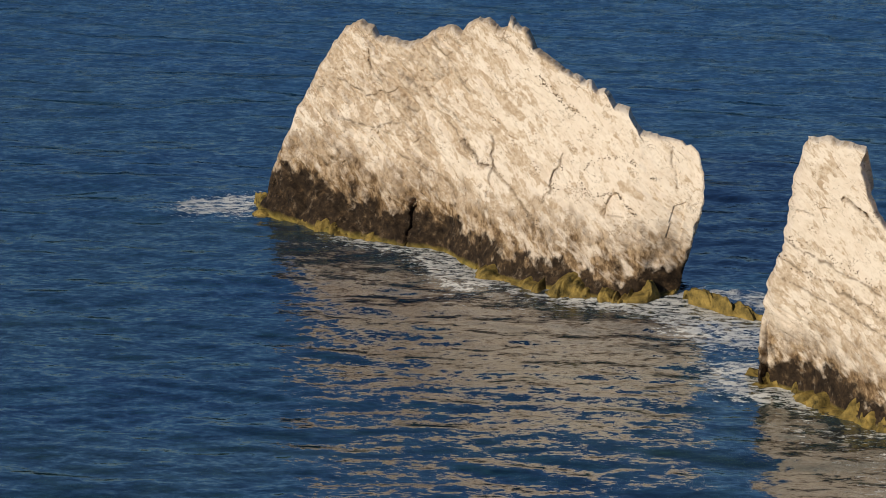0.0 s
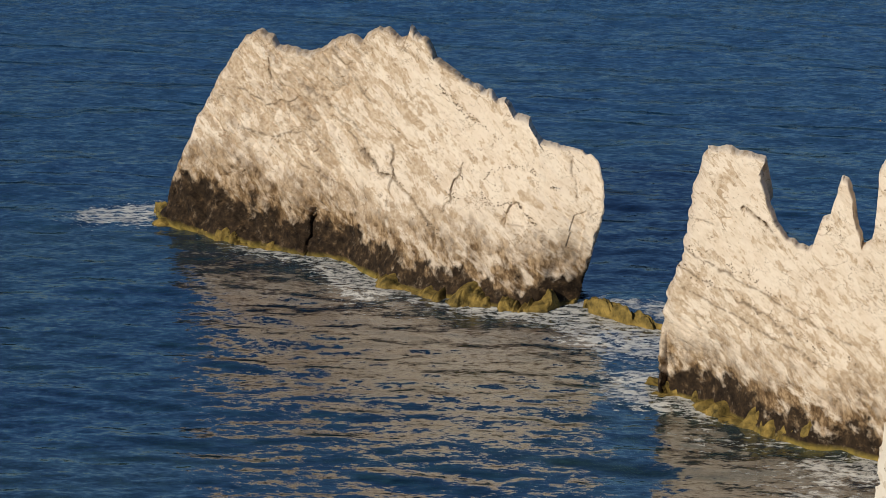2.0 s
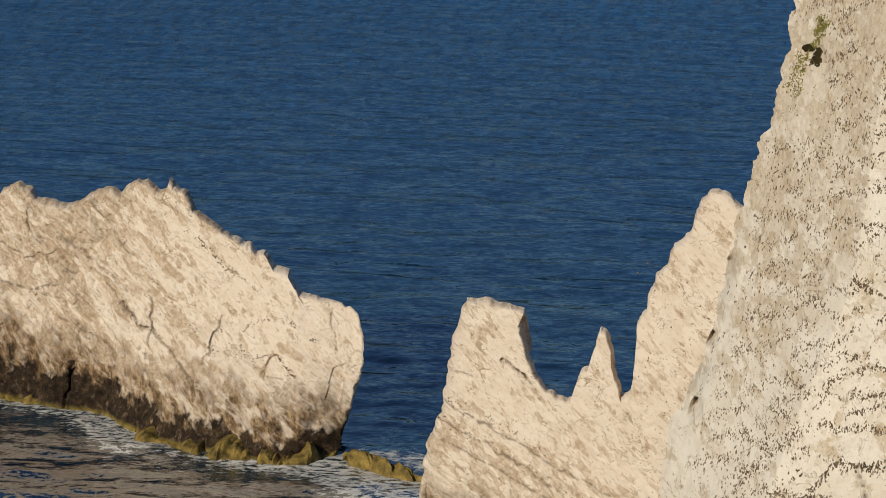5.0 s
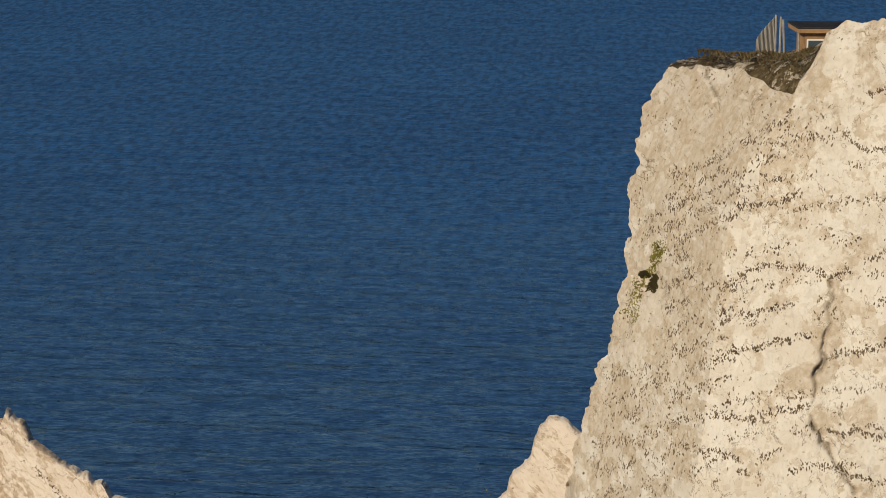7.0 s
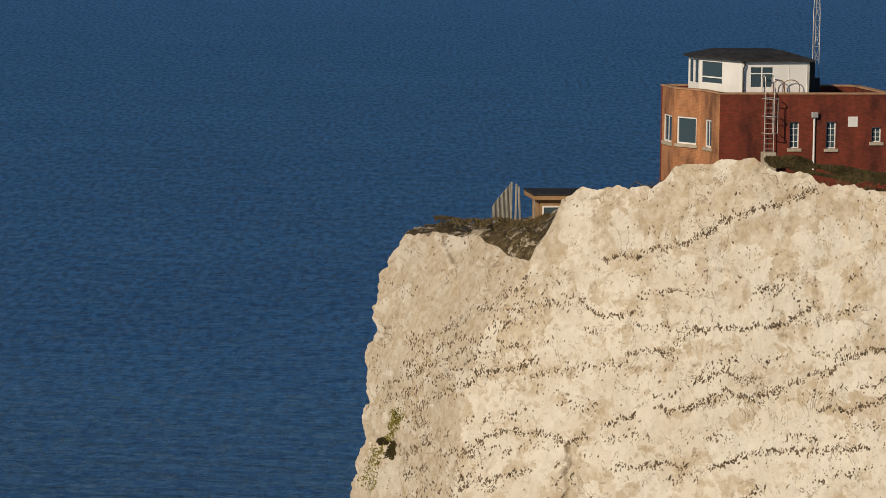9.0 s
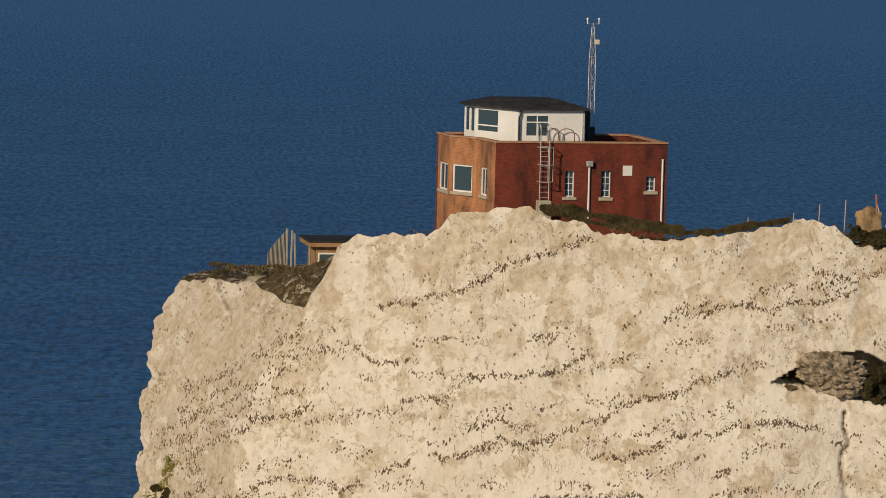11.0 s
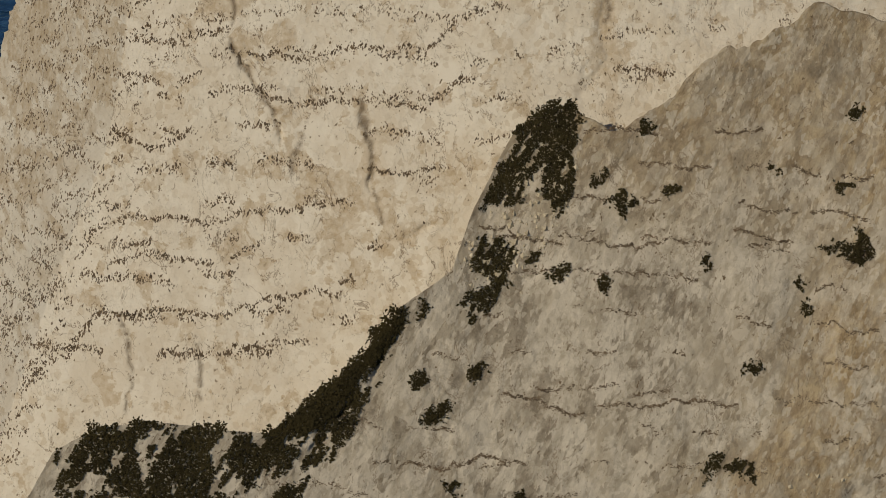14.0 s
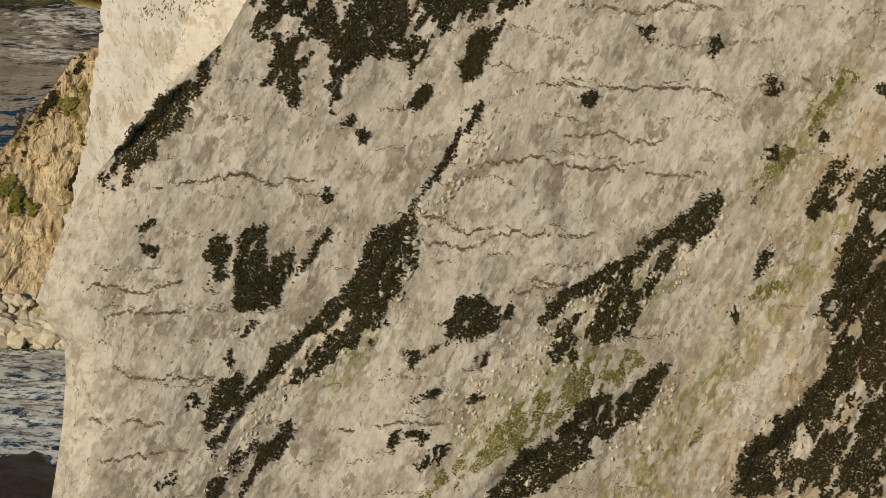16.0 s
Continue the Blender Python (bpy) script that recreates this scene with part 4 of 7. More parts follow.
def build_headland():
    warp = np.linspace(0, 1, 640) ** 1.35
    top = C_TOP + [(48.0, 65.0)]
    low = [C_LEFT[0], (-9.0, 0.0), (0.0, 12.0), (48.0, 20.0)]
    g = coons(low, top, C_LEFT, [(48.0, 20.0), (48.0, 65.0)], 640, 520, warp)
    x, z = g[..., 0].copy(), g[..., 1].copy()
    u, v = warp[None], np.linspace(0, 1, 520)[:, None]
    z = z + np.exp(-(1 - v) * 50 / 0.6) * 0.22 * fbm(x / 0.8, 0.2, 0.1, 4, 57)
    x = x + np.exp(-u * 50 / 0.8) * 0.25 * fbm(z / 1.1, 0.7, 0.1, 5, 58, 0.6)
    y = surf_c(x, z) + grit(x, z, 25)
    nv, nu = x.shape
    ob = mesh_of("wall_cliff", np.stack([x, y, z], -1).reshape(-1, 3), grid_faces(nv, nu), chalk_wall)
    wear_of(ob, wear_c(x, z))
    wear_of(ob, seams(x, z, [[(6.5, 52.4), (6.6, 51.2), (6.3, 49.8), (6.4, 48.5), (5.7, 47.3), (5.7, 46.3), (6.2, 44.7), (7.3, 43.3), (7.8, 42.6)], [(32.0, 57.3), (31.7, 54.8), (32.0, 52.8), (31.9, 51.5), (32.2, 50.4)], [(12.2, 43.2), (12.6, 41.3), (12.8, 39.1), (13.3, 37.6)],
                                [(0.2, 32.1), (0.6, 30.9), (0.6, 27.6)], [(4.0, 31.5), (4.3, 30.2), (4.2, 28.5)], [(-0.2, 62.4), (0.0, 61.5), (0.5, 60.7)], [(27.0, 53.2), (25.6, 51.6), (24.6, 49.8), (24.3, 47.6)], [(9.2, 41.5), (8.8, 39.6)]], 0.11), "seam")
    tagged(ob, "tall sunlit white chalk cliff with lines of dark flints", "cliff", kind="structure")
    # turf behind the edge, falling away to the far side
    k = 44
    s = (np.linspace(0, 1, k) ** 1.6)[:, None]
    ex, ey, ez = x[-1], y[-1], z[-1]
    flat = np.minimum(lin(ex, [(-3, 62.2), (2, 62.9), (3.5, 63.5), (5, 63.9), (7, 64.3), (9, 64.9), (12, 65.3), (24, 65.6), (30, 66.2), (38, 65.4), (48, 64.8)]), ez + np.where((ex > 1.5) & (ex < 8.5), 2.6, 0.4))
    px = ex + s * np.where(ex < 5, (5 - ex) * 0.8, 0)
    py = ey + s * 46
    fade = np.exp(-s * 18)
    pz = ez * fade + flat * (1 - fade) - 0.10 * np.maximum(py - ey - 1, 0) - 70 * np.clip((s - 0.5) / 0.5, 0, 1) ** 1.5 + 0.12 * fbm(px / 1.5, py / 1.5, 0.1, 3, 61) * np.minimum(1, s * 20)
    gr = mesh_of("ground", np.stack([px, py, pz], -1).reshape(-1, 3), grid_faces(k, nu), grass_mat)
    tagged(gr, "dry olive turf on top of the headland", "ground", kind="structure")
    return ob


cliff = build_headland()


def bed(store, line, count, spread, rng, patchy=0.34):
    store.append(along(line, count, spread, rng, patchy, 7 + len(store)))


def flints_c():
    rng = np.random.default_rng(11)
    s = []
    bed(s, [(8.1, 62.1), (10.4, 62.3), (12.1, 62.8), (13.8, 63.7), (14.9, 64.5), (16.9, 64.9), (19.2, 65.6)], 519, 0.09, rng)
    bed(s, [(1.6, 55.9), (4.2, 56.4), (4.8, 56.8)], 148, 0.09, rng)
    bed(s, [(5.6, 59.6), (7.0, 59.9), (8.5, 59.2), (10.2, 59.4)], 211, 0.09, rng)
    bed(s, [(9.4, 57.3), (11.6, 57.6), (12.8, 58.6), (15.0, 58.9), (17.3, 59.0), (19.0, 60.1)], 454, 0.09, rng)
    bed(s, [(22.7, 61.8), (24.4, 62.3), (25.9, 62.8), (27.6, 62.5), (30.5, 62.8), (32.5, 63.5)], 445, 0.09, rng)
    bed(s, [(12.8, 56.1), (14.2, 56.5), (16.2, 56.3)], 152, 0.09, rng)
    bed(s, [(1.3, 52.3), (3.2, 53.0), (4.6, 53.1), (6.5, 52.7), (8.3, 53.6), (10.6, 54.6), (12.6, 54.8), (14.2, 55.6), (15.7, 55.3), (17.4, 56.0), (18.8, 56.5), (20.5, 57.5), (22.5, 57.9), (24.7, 58.7), (26.5, 59.4)], 1180, 0.09, rng)
    bed(s, [(19.1, 54.8), (21.6, 55.2), (23.1, 56.1), (25.6, 56.5), (27.1, 56.9), (29.4, 56.9)], 469, 0.09, rng)
    bed(s, [(8.9, 51.7), (10.6, 51.9), (12.9, 51.7), (14.6, 52.2), (16.8, 52.9), (18.8, 52.9), (20.8, 53.2), (22.5, 53.7), (24.8, 54.0), (26.2, 54.8)], 784, 0.09, rng)
    bed(s, [(0.9, 50.1), (2.9, 50.7), (4.7, 51.1), (6.1, 51.7)], 240, 0.09, rng)
    bed(s, [(0.8, 48.8), (3.0, 49.0), (4.4, 49.7), (5.8, 49.8)], 227, 0.09, rng)
    bed(s, [(6.4, 48.7), (8.1, 49.1), (9.5, 49.9), (11.8, 50.0), (13.2, 49.2), (15.2, 50.5), (17.1, 51.4)], 517, 0.09, rng)
    bed(s, [(0.5, 45.5), (2.8, 45.6), (4.5, 46.2), (5.6, 46.5)], 230, 0.09, rng)
    bed(s, [(6.5, 45.3), (8.2, 45.3), (9.6, 45.1), (11.6, 46.0), (14.1, 45.9), (15.8, 46.2), (17.2, 47.6), (18.6, 48.2), (19.4, 48.2)], 608, 0.09, rng)
    bed(s, [(11.8, 49.7), (12.7, 49.2), (13.5, 49.0), (14.6, 50.1)], 150, 0.09, rng)
    bed(s, [(28.2, 51.0), (29.7, 51.4), (31.7, 52.0), (34.3, 52.3)], 275, 0.09, rng)
    bed(s, [(-0.1, 43.8), (1.0, 43.7), (3.1, 43.7), (4.2, 44.1)], 192, 0.09, rng)
    bed(s, [(7.1, 43.2), (9.0, 42.9), (10.7, 43.2), (13.0, 43.2), (15.2, 43.2), (16.9, 44.3), (17.8, 44.9)], 495, 0.09, rng)
    bed(s, [(-0.4, 41.2), (0.8, 40.3), (2.5, 40.6), (4.0, 41.2)], 213, 0.09, rng)
    bed(s, [(24.8, 45.6), (26.0, 45.5), (27.7, 45.2)], 128, 0.09, rng)
    bed(s, [(12.5, 40.1), (14.1, 39.9), (16.4, 40.3)], 173, 0.09, rng)
    bed(s, [(-1.9, 34.6), (-0.8, 36.4), (1.2, 37.0), (3.2, 36.9), (4.6, 36.7), (6.0, 37.5), (7.7, 37.8), (9.4, 37.7)], 556, 0.09, rng)
    bed(s, [(-0.5, 34.4), (1.2, 35.1), (2.9, 35.1), (4.1, 34.8), (5.8, 35.3), (7.2, 36.0)], 356, 0.09, rng)
    bed(s, [(-2.5, 30.3), (-0.8, 32.1), (1.0, 32.3), (2.7, 32.5), (4.7, 32.5), (6.4, 33.1), (8.6, 33.7), (11.2, 34.1)], 647, 0.09, rng)
    bed(s, [(5.0, 30.8), (6.7, 31.1), (8.9, 31.5), (10.1, 31.5)], 227, 0.09, rng)
    bed(s, [(-6.2, 29.2), (-4.3, 31.7), (-2.8, 33.6)], 244, 0.09, rng)
    bed(s, [(-4.8, 28.4), (-3.3, 29.7), (-2.2, 30.1)], 138, 0.09, rng)
    bed(s, [(27.3, 57.0), (29.4, 56.9), (31.7, 56.1)], 199, 0.09, rng)
    bed(s, [(30.5, 64.2), (32.8, 64.0), (34.6, 64.6)], 185, 0.09, rng)
    # looser lines over the whole face, following the beds
    for level in np.arange(27, 59, 1.75):
        xs = np.linspace(-6, 40, 24)
        z = level + 0.16 * xs * np.clip((level - 30) / 25, 0, 1) - 0.8 * vnoise(xs / 9, level / 14, 0.5, 55)
        keep = (xs > lin(z, [(p[1], p[0]) for p in C_LEFT]) + 0.6) & (z < lin(xs, C_TOP) - 0.6) & (z > lin(xs, D_TOP) - 1)
        if keep.sum() > 2:
            bed(s, list(zip(xs[keep], z[keep])), 900, 0.13, rng, 0.58)
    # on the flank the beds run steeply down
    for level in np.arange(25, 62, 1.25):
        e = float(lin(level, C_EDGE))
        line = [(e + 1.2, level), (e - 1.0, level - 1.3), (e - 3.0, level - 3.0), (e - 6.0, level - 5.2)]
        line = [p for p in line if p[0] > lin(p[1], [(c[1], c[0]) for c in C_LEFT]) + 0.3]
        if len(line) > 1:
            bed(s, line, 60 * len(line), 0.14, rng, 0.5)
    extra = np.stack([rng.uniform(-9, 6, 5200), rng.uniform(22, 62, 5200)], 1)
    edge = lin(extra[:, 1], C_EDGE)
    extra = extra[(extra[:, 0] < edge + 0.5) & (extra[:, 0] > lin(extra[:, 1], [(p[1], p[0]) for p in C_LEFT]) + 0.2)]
    extra = extra[vnoise(extra[:, 0] / 1.5, (extra[:, 1] - 0.9 * extra[:, 0]) / 0.9, 0.2, 3) > 0.12]
    top = np.stack([rng.uniform(2, 40, 2600), rng.uniform(52, 66, 2600)], 1)
    top = top[(top[:, 1] < lin(top[:, 0], C_TOP) - 0.4) & (vnoise(top[:, 0] / 2, top[:, 1] / 1.2, 0.4, 4) > 0.1)]
    q = np.concatenate(s + [extra, top])
    y = surf_c(q[:, 0], q[:, 1]) + 0.01
    size = rng.uniform(0.03, 0.10, (len(q), 1)) * np.array([[0.55, 0.7, 1.25]]) * rng.uniform(0.7, 1.3, (len(q), 3))
    lumps("flint", np.stack([q[:, 0], y, q[:, 1]], -1), size, flint_mat, rng, cliff, "dark flint nodules in lines")


flints_c()

# ---- the lower cliff ----
GULLY_1 = [(19.3, 19.9), (17.5, 18.6), (15.0, 17.2), (12.3, 15.8), (9.6, 14.2), (6, 11)]
GULLY_2 = [(36, 26.5), (32, 23.5), (28.5, 17.0), (26.3, 14), (24.5, 10.4), (21.5, 6.9), (18, 3)]
GULLY_3 = [(8.2, 24.4), (6.5, 22.1), (4.6, 19.7), (3.6, 17.4), (1.5, 15.4), (-1.2, 13.6), (-3.3, 11.3), (-5, 9)]
GULLY_4 = [(17.0, 11.7), (14.5, 10.6), (12.4, 9.7), (9.6, 8.2), (7, 5.5)]


def face_d(x, z):
    nose = np.clip(lin(z, [(p[1], p[0]) for p in D_LEFT]) + 2.6 - x, 0, 2.6)
    return 165 + 0.2 * (x + 13) + 0.4 * (z - 8.5) + 0.24 * nose ** 2 - 0.4 - 0.12 * np.maximum(0, x - 18)


def rough_d(x, z):
    bed_ = z + 0.06 * x + 0.7 * vnoise(x / 8, z / 12, 0.5, 75)
    right = np.clip((x - 16) / 6, 0, 1) * np.clip((24 - z) / 8, 0, 1)
    patch = np.clip(0.5 + 1.3 * fbm(x / 4, z / 4, 0.6, 2, 79), 0, 1)
    r = 0.55 * fbm(x / 10, z / 10, 0.3, 3, 71) + 0.03 * ridged(x / 5, bed_ / 1.3, 0.3, 3, 72) + (0.012 + 0.02 * patch) * fbm((x - 0.5 * z) / 0.9, (z + 0.5 * x) / 1.8, 0.2, 5, 73, 0.6)
    r = r + (0.006 + 0.012 * patch + 0.08 * right) * ridged((x - 0.5 * z) / 0.8, (z + 0.5 * x) / 1.4, 0.6, 3, 76) * 0.6
    r = r + groove(x, z, GULLY_1, 0.05, 0.4, -0.25, 3.0) + groove(x, z, GULLY_2, 0.3, 1.0, -0.5, 4.0) + groove(x, z, GULLY_3, 0.2, 0.2, 0.1, 2.0) + groove(x, z, GULLY_4, 0.15, 0.4, -0.25, 2.5)
    r = r + groove(x, z, [(-4.3, 27.2), (-6.3, 25.2), (-8.1, 23.6), (-9.4, 22.0)], 0.6, 0.5, 0.0) + groove(x, z, [(12.4, 18.8), (12.7, 17.6), (12.6, 16.2)], 0.15, 0.08, -0.15)
    return r + groove(x, z, [(13.6, 34.6), (12.4, 32.4), (10.8, 31.0), (9.3, 29.6)], 0.3, 0.2, -0.25, 1.5)


def surf_d(x, z):
    return face_d(x, z) + rough_d(x, z)


def wear_d(x, z):
    smudge = 0.55 * np.clip(fbm(x / 4.5, z / 3.0, 0.9, 3, 64) * 1.6 - 0.1, 0, 1)
    return np.clip(0.45 * np.exp(-(away(x, z, GULLY_2)[0] / 3.0) ** 2) + 0.55 * np.clip((z - 37) / 6, 0, 1) + 0.5 * np.exp(-(away(x, z, GULLY_1)[0] / 1.5) ** 2) + smudge, 0, 1)


def ochre_d(x, z):
    band = np.exp(-(away(x, z, [(40, 38), (33, 27), (27.5, 20), (23, 12), (18, 4)])[0] / 4.5) ** 2)
    return np.clip(1.1 * band + 0.75 * np.clip((z - 37) / 7, 0, 1) + 0.8 * np.clip((x - 22) / 6, 0, 1) * np.clip((24 - z) / 8, 0, 1) + 0.5 * np.exp(-((x + 10.5) / 1.6) ** 2) * np.clip((z - 12) / 8, 0, 1), 0, 1)


def moss_d(x, z):
    lines = ([(25.5, 24.9), (24.1, 22.7), (22.0, 20.5)], [(17, 16.4), (13.5, 14.2), (11.4, 12.6), (7.8, 9.6)], [(17, 7.5), (13, 5)], [(3.0, 14.4), (1.2, 12.8)], [(26, 19), (23, 16), (20, 12), (16, 8)])
    return np.clip(sum(np.exp(-(away(x, z, line)[0] / 1.1) ** 2) for line in lines), 0, 1)


def lit_or_clean_d(x, z):
    """Pale chalk: the nose's sunlit side put into colour; clean where pieces fell and in slanting flakes."""
    nose = np.clip(1.3 - (x - lin(z, [(p[1], p[0]) for p in D_LEFT])) / 3.5, 0, 1)
    a, b = 0.85 * x - 0.5 * z, 0.5 * x + 0.85 * z
    fallen = np.clip(2.6 * (fbm(a / 1.6, b / 4.0, 0.6, 4, 69, 0.6) - 0.22), 0, 1)
    spots = sum(np.exp(-((x - cx) / 1.5) ** 2 - ((z - cz) / 1.3) ** 2) for cx, cz in ((10.5, 17.8), (12.0, 18.2), (4.5, 10.6), (21.5, 33.8), (26.5, 30.5), (7.6, 18.0), (9.5, 24.6), (-3.5, 26.0)))
    return np.clip(0.85 * nose + fallen * np.clip((42 - z) / 6, 0.2, 1) + 0.8 * spots, 0, 1)


def build_slope():
    low = [(-12.8, -2.0), (-1.0, -2.0), (12.4, -2.0), (36, -2.0)]
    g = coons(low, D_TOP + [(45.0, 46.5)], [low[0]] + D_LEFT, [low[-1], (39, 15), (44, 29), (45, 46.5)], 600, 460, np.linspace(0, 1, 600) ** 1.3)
    x, z = g[..., 0], g[..., 1].copy()
    v = np.linspace(0, 1, 460)[:, None]
    z = z + np.exp(-(1 - v) * 40 / 0.7) * 0.12 * fbm(x / 0.9, 0.2, 0.1, 4, 78) * np.clip((x - 14) / 6, 0.3, 2)
    y = surf_d(x, z) + 1.3 * grit(x, z, 26)
    # the crest rolls over towards the wall behind
    t = np.linspace(0.1, 1, 8)[:, None]
    x = np.concatenate([x, np.repeat(x[-1:], 8, 0)])
    y = np.concatenate([y, y[-1:] + 14 * t])
    z = np.concatenate([z, z[-1:] - 9.5 * t])
    nv, nu = x.shape
    ob = mesh_of("wall_lower_cliff", np.stack([x, y, z], -1).reshape(-1, 3), grid_faces(nv, nu), chalk_slope)
    wear_of(ob, wear_d(x, z))
    wear_of(ob, ochre_d(x, z), "ochre")
    wear_of(ob, moss_d(x, z), "moss")
    wear_of(ob, lit_or_clean_d(x, z), "lit_or_clean")
    tagged(ob, "grey weathered chalk slope with ledges and scrub", "cliff", kind="structure")
    rng = np.random.default_rng(12)
    s = []
    bed(s, [(18.7, 31.3), (20.1, 31.3), (22.3, 30.5), (24.0, 31.0), (27.4, 31.2), (30.2, 30.9)], 821, 0.04, rng)
    bed(s, [(17.6, 39.0), (21.8, 38.2), (27.5, 38.2), (30.3, 38.7), (33.1, 38.1)], 1097, 0.04, rng)
    bed(s, [(13.7, 28.6), (15.6, 28.3), (17.6, 28.9), (19.8, 28.6)], 436, 0.04, rng)
    bed(s, [(9.6, 24.9), (11.5, 25.6), (13.1, 25.1), (15.4, 25.1), (18.4, 24.8), (20.1, 24.5)], 751, 0.04, rng)
    bed(s, [(21.2, 25.0), (24.3, 25.2)], 217, 0.04, rng)
    bed(s, [(11.8, 23.1), (14.5, 22.9), (16.8, 22.5)], 352, 0.04, rng)
    bed(s, [(7.7, 21.8), (10.7, 22.1), (13.4, 21.5), (15.9, 21.1), (19.0, 20.9)], 799, 0.04, rng)
    bed(s, [(-7.2, 21.6), (-5.4, 21.8), (-3.5, 22.2), (-1.7, 21.6), (0.2, 21.7)], 528, 0.04, rng)
    bed(s, [(4.7, 20.5), (7.4, 19.0), (9.6, 19.2)], 370, 0.04, rng)
    bed(s, [(11.3, 18.8), (13.5, 18.3)], 157, 0.04, rng)
    bed(s, [(-10.4, 17.5), (-9.1, 17.5), (-7.8, 17.2), (-6.2, 17.6), (-4.4, 17.1)], 430, 0.04, rng)
    bed(s, [(-9.4, 16.1), (-7.5, 16.2), (-5.7, 16.2), (-3.9, 16.0)], 385, 0.04, rng)
    bed(s, [(-9.1, 13.9), (-7.2, 13.5), (-5.4, 13.3), (-4.4, 13.4)], 333, 0.04, rng)
    bed(s, [(-10.1, 11.6), (-8.5, 11.6), (-6.4, 11.4)], 259, 0.04, rng)
    bed(s, [(-9.6, 10.2), (-7.7, 10.1), (-5.6, 10.2)], 280, 0.04, rng)
    bed(s, [(5.2, 18.7), (7.4, 18.3), (9.5, 18.7), (11.2, 18.7)], 425, 0.04, rng)
    bed(s, [(1.5, 10.5), (3.9, 10.6), (6.4, 10.5)], 343, 0.04, rng)
    bed(s, [(10.6, 16.6), (12.3, 16.3), (9.6, 16.1)], 310, 0.04, rng)
    for level in np.arange(6, 46, 1.7):
        xs = np.linspace(-10, 40, 26)
        z_ = level - 0.06 * xs - 0.7 * vnoise(xs / 8, level / 12, 0.5, 75)
        keep = (xs > lin(z_, [(p[1], p[0]) for p in D_LEFT]) + 0.8) & (z_ < lin(xs, D_TOP) - 0.8)
        if keep.sum() > 2:
            bed(s, list(zip(xs[keep], z_[keep])), 1100, 0.05, rng, 0.62)
    q = np.concatenate(s)
    lumps("flint", np.stack([q[:, 0], surf_d(q[:, 0], q[:, 1]), q[:, 1]], -1), rng.uniform(0.018, 0.058, (len(q), 3)) * np.array([[1.6, 0.9, 0.8]]), flint_mat, rng, ob, "dark flint nodules in lines")
    # loose chalk in the gullies
    q = np.concatenate([along([(p[0] + 0.9, p[1] - 0.9) for p in GULLY_1], 500, 0.8, rng, 0.3, 1), along(GULLY_2, 600, 1.6, rng, 0.3, 2), along([(p[0] + 0.8, p[1] - 0.8) for p in GULLY_4], 260, 0.7, rng, 0.3, 3),
                        along([(p[0] + 0.6, p[1] - 0.6) for p in GULLY_3], 400, 0.5, rng, 0.3, 4), along([(17, 37), (20, 39), (22, 41)], 250, 1.2, rng, 0.3, 5)])
    lumps("chalk_stone", np.stack([q[:, 0], surf_d(q[:, 0], q[:, 1]), q[:, 1]], -1), (0.03 + 0.17 * rng.uniform(0, 1, (len(q), 1)) ** 2.5) * rng.uniform(0.7, 1.3, (len(q), 3)), stone_mat, rng, ob, "pale chalk stones lying loose in the gullies")
    return ob


lower = build_slope()


def build_talus():
    low = [(-22.0, -0.5), (-17.5, -0.5), (-12.3, -0.5), (-5.0, -0.5)]
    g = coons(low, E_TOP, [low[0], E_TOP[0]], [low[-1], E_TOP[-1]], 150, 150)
    x, z = g[..., 0], g[..., 1]
    y = 204 + 1.7 * z + 0.8 * fbm(x / 3, z / 3, 0.4, 4, 81) + 0.3 * facets(x, z * 1.5, 0.7, 82, 0.5, 0.4) + 0.4 * facets(x, z * 1.5, 0.28, 83, 0.6, 0.4) + 0.3 * fbm(x / 0.4, z / 0.3, 0.2, 3, 84)
    t = np.linspace(0.15, 1, 6)[:, None]
    x2, y2, z2 = np.concatenate([x, np.repeat(x[-1:], 6, 0)]), np.concatenate([y, y[-1:] + 14 * t]), np.concatenate([z, z[-1:] - 14 * t ** 1.3])
    ob = mesh_of("talus", np.stack([x2, y2, z2], -1).reshape(-1, 3), grid_faces(156, 150), rubble_mat, False)
    tagged(ob, "yellow chalk rubble slope with patches of moss", "rubble slope", kind="structure")


build_talus()


def surf_e(x, z):
    return 204 + 1.7 * z


def boulder_mesh(seed):
    bm = bmesh.new()
    bmesh.ops.create_icosphere(bm, subdivisions=2, radius=1)
    for v in bm.verts:
        n = noise.noise(v.co * 1.3 + Vector((seed * 7.1, 0, 0))) * 0.35 + noise.noise(v.co * 3.1 + Vector((0, seed * 3.3, 0))) * 0.12
        v.co *= 1 + n
        v.co.z *= 0.75
    me = bpy.data.meshes.new("boulder")
    bm.to_mesh(me)
    bm.free()
    me.materials.append(stone_mat)
    return me


def build_boulders():
    rng = np.random.default_rng(21)
    shapes = [boulder_mesh(i) for i in range(5)]
    for i in range(110):
        x, back = rng.uniform(-21, -10.5), rng.uniform(0, 1) ** 1.4
        size = rng.uniform(0.22, 0.7) * (1.2 if back < 0.4 else 0.8)
        z = 0.15 + back * 2.2
        ob = new("boulder", shapes[i % 5])
        ob.matrix_world = pose(x, 203.6 + 1.7 * z - size * 0.4, z + size * 0.2, rng.uniform(-20, 20), rng.uniform(-20, 20), rng.uniform(0, 360)) @ Matrix.Diagonal((size, size * rng.uniform(0.7, 1.1), size, 1))
        tagged(ob, "rounded pale chalk boulder on the beach", "boulder", "boulders at the foot of the cliff")


build_boulders()

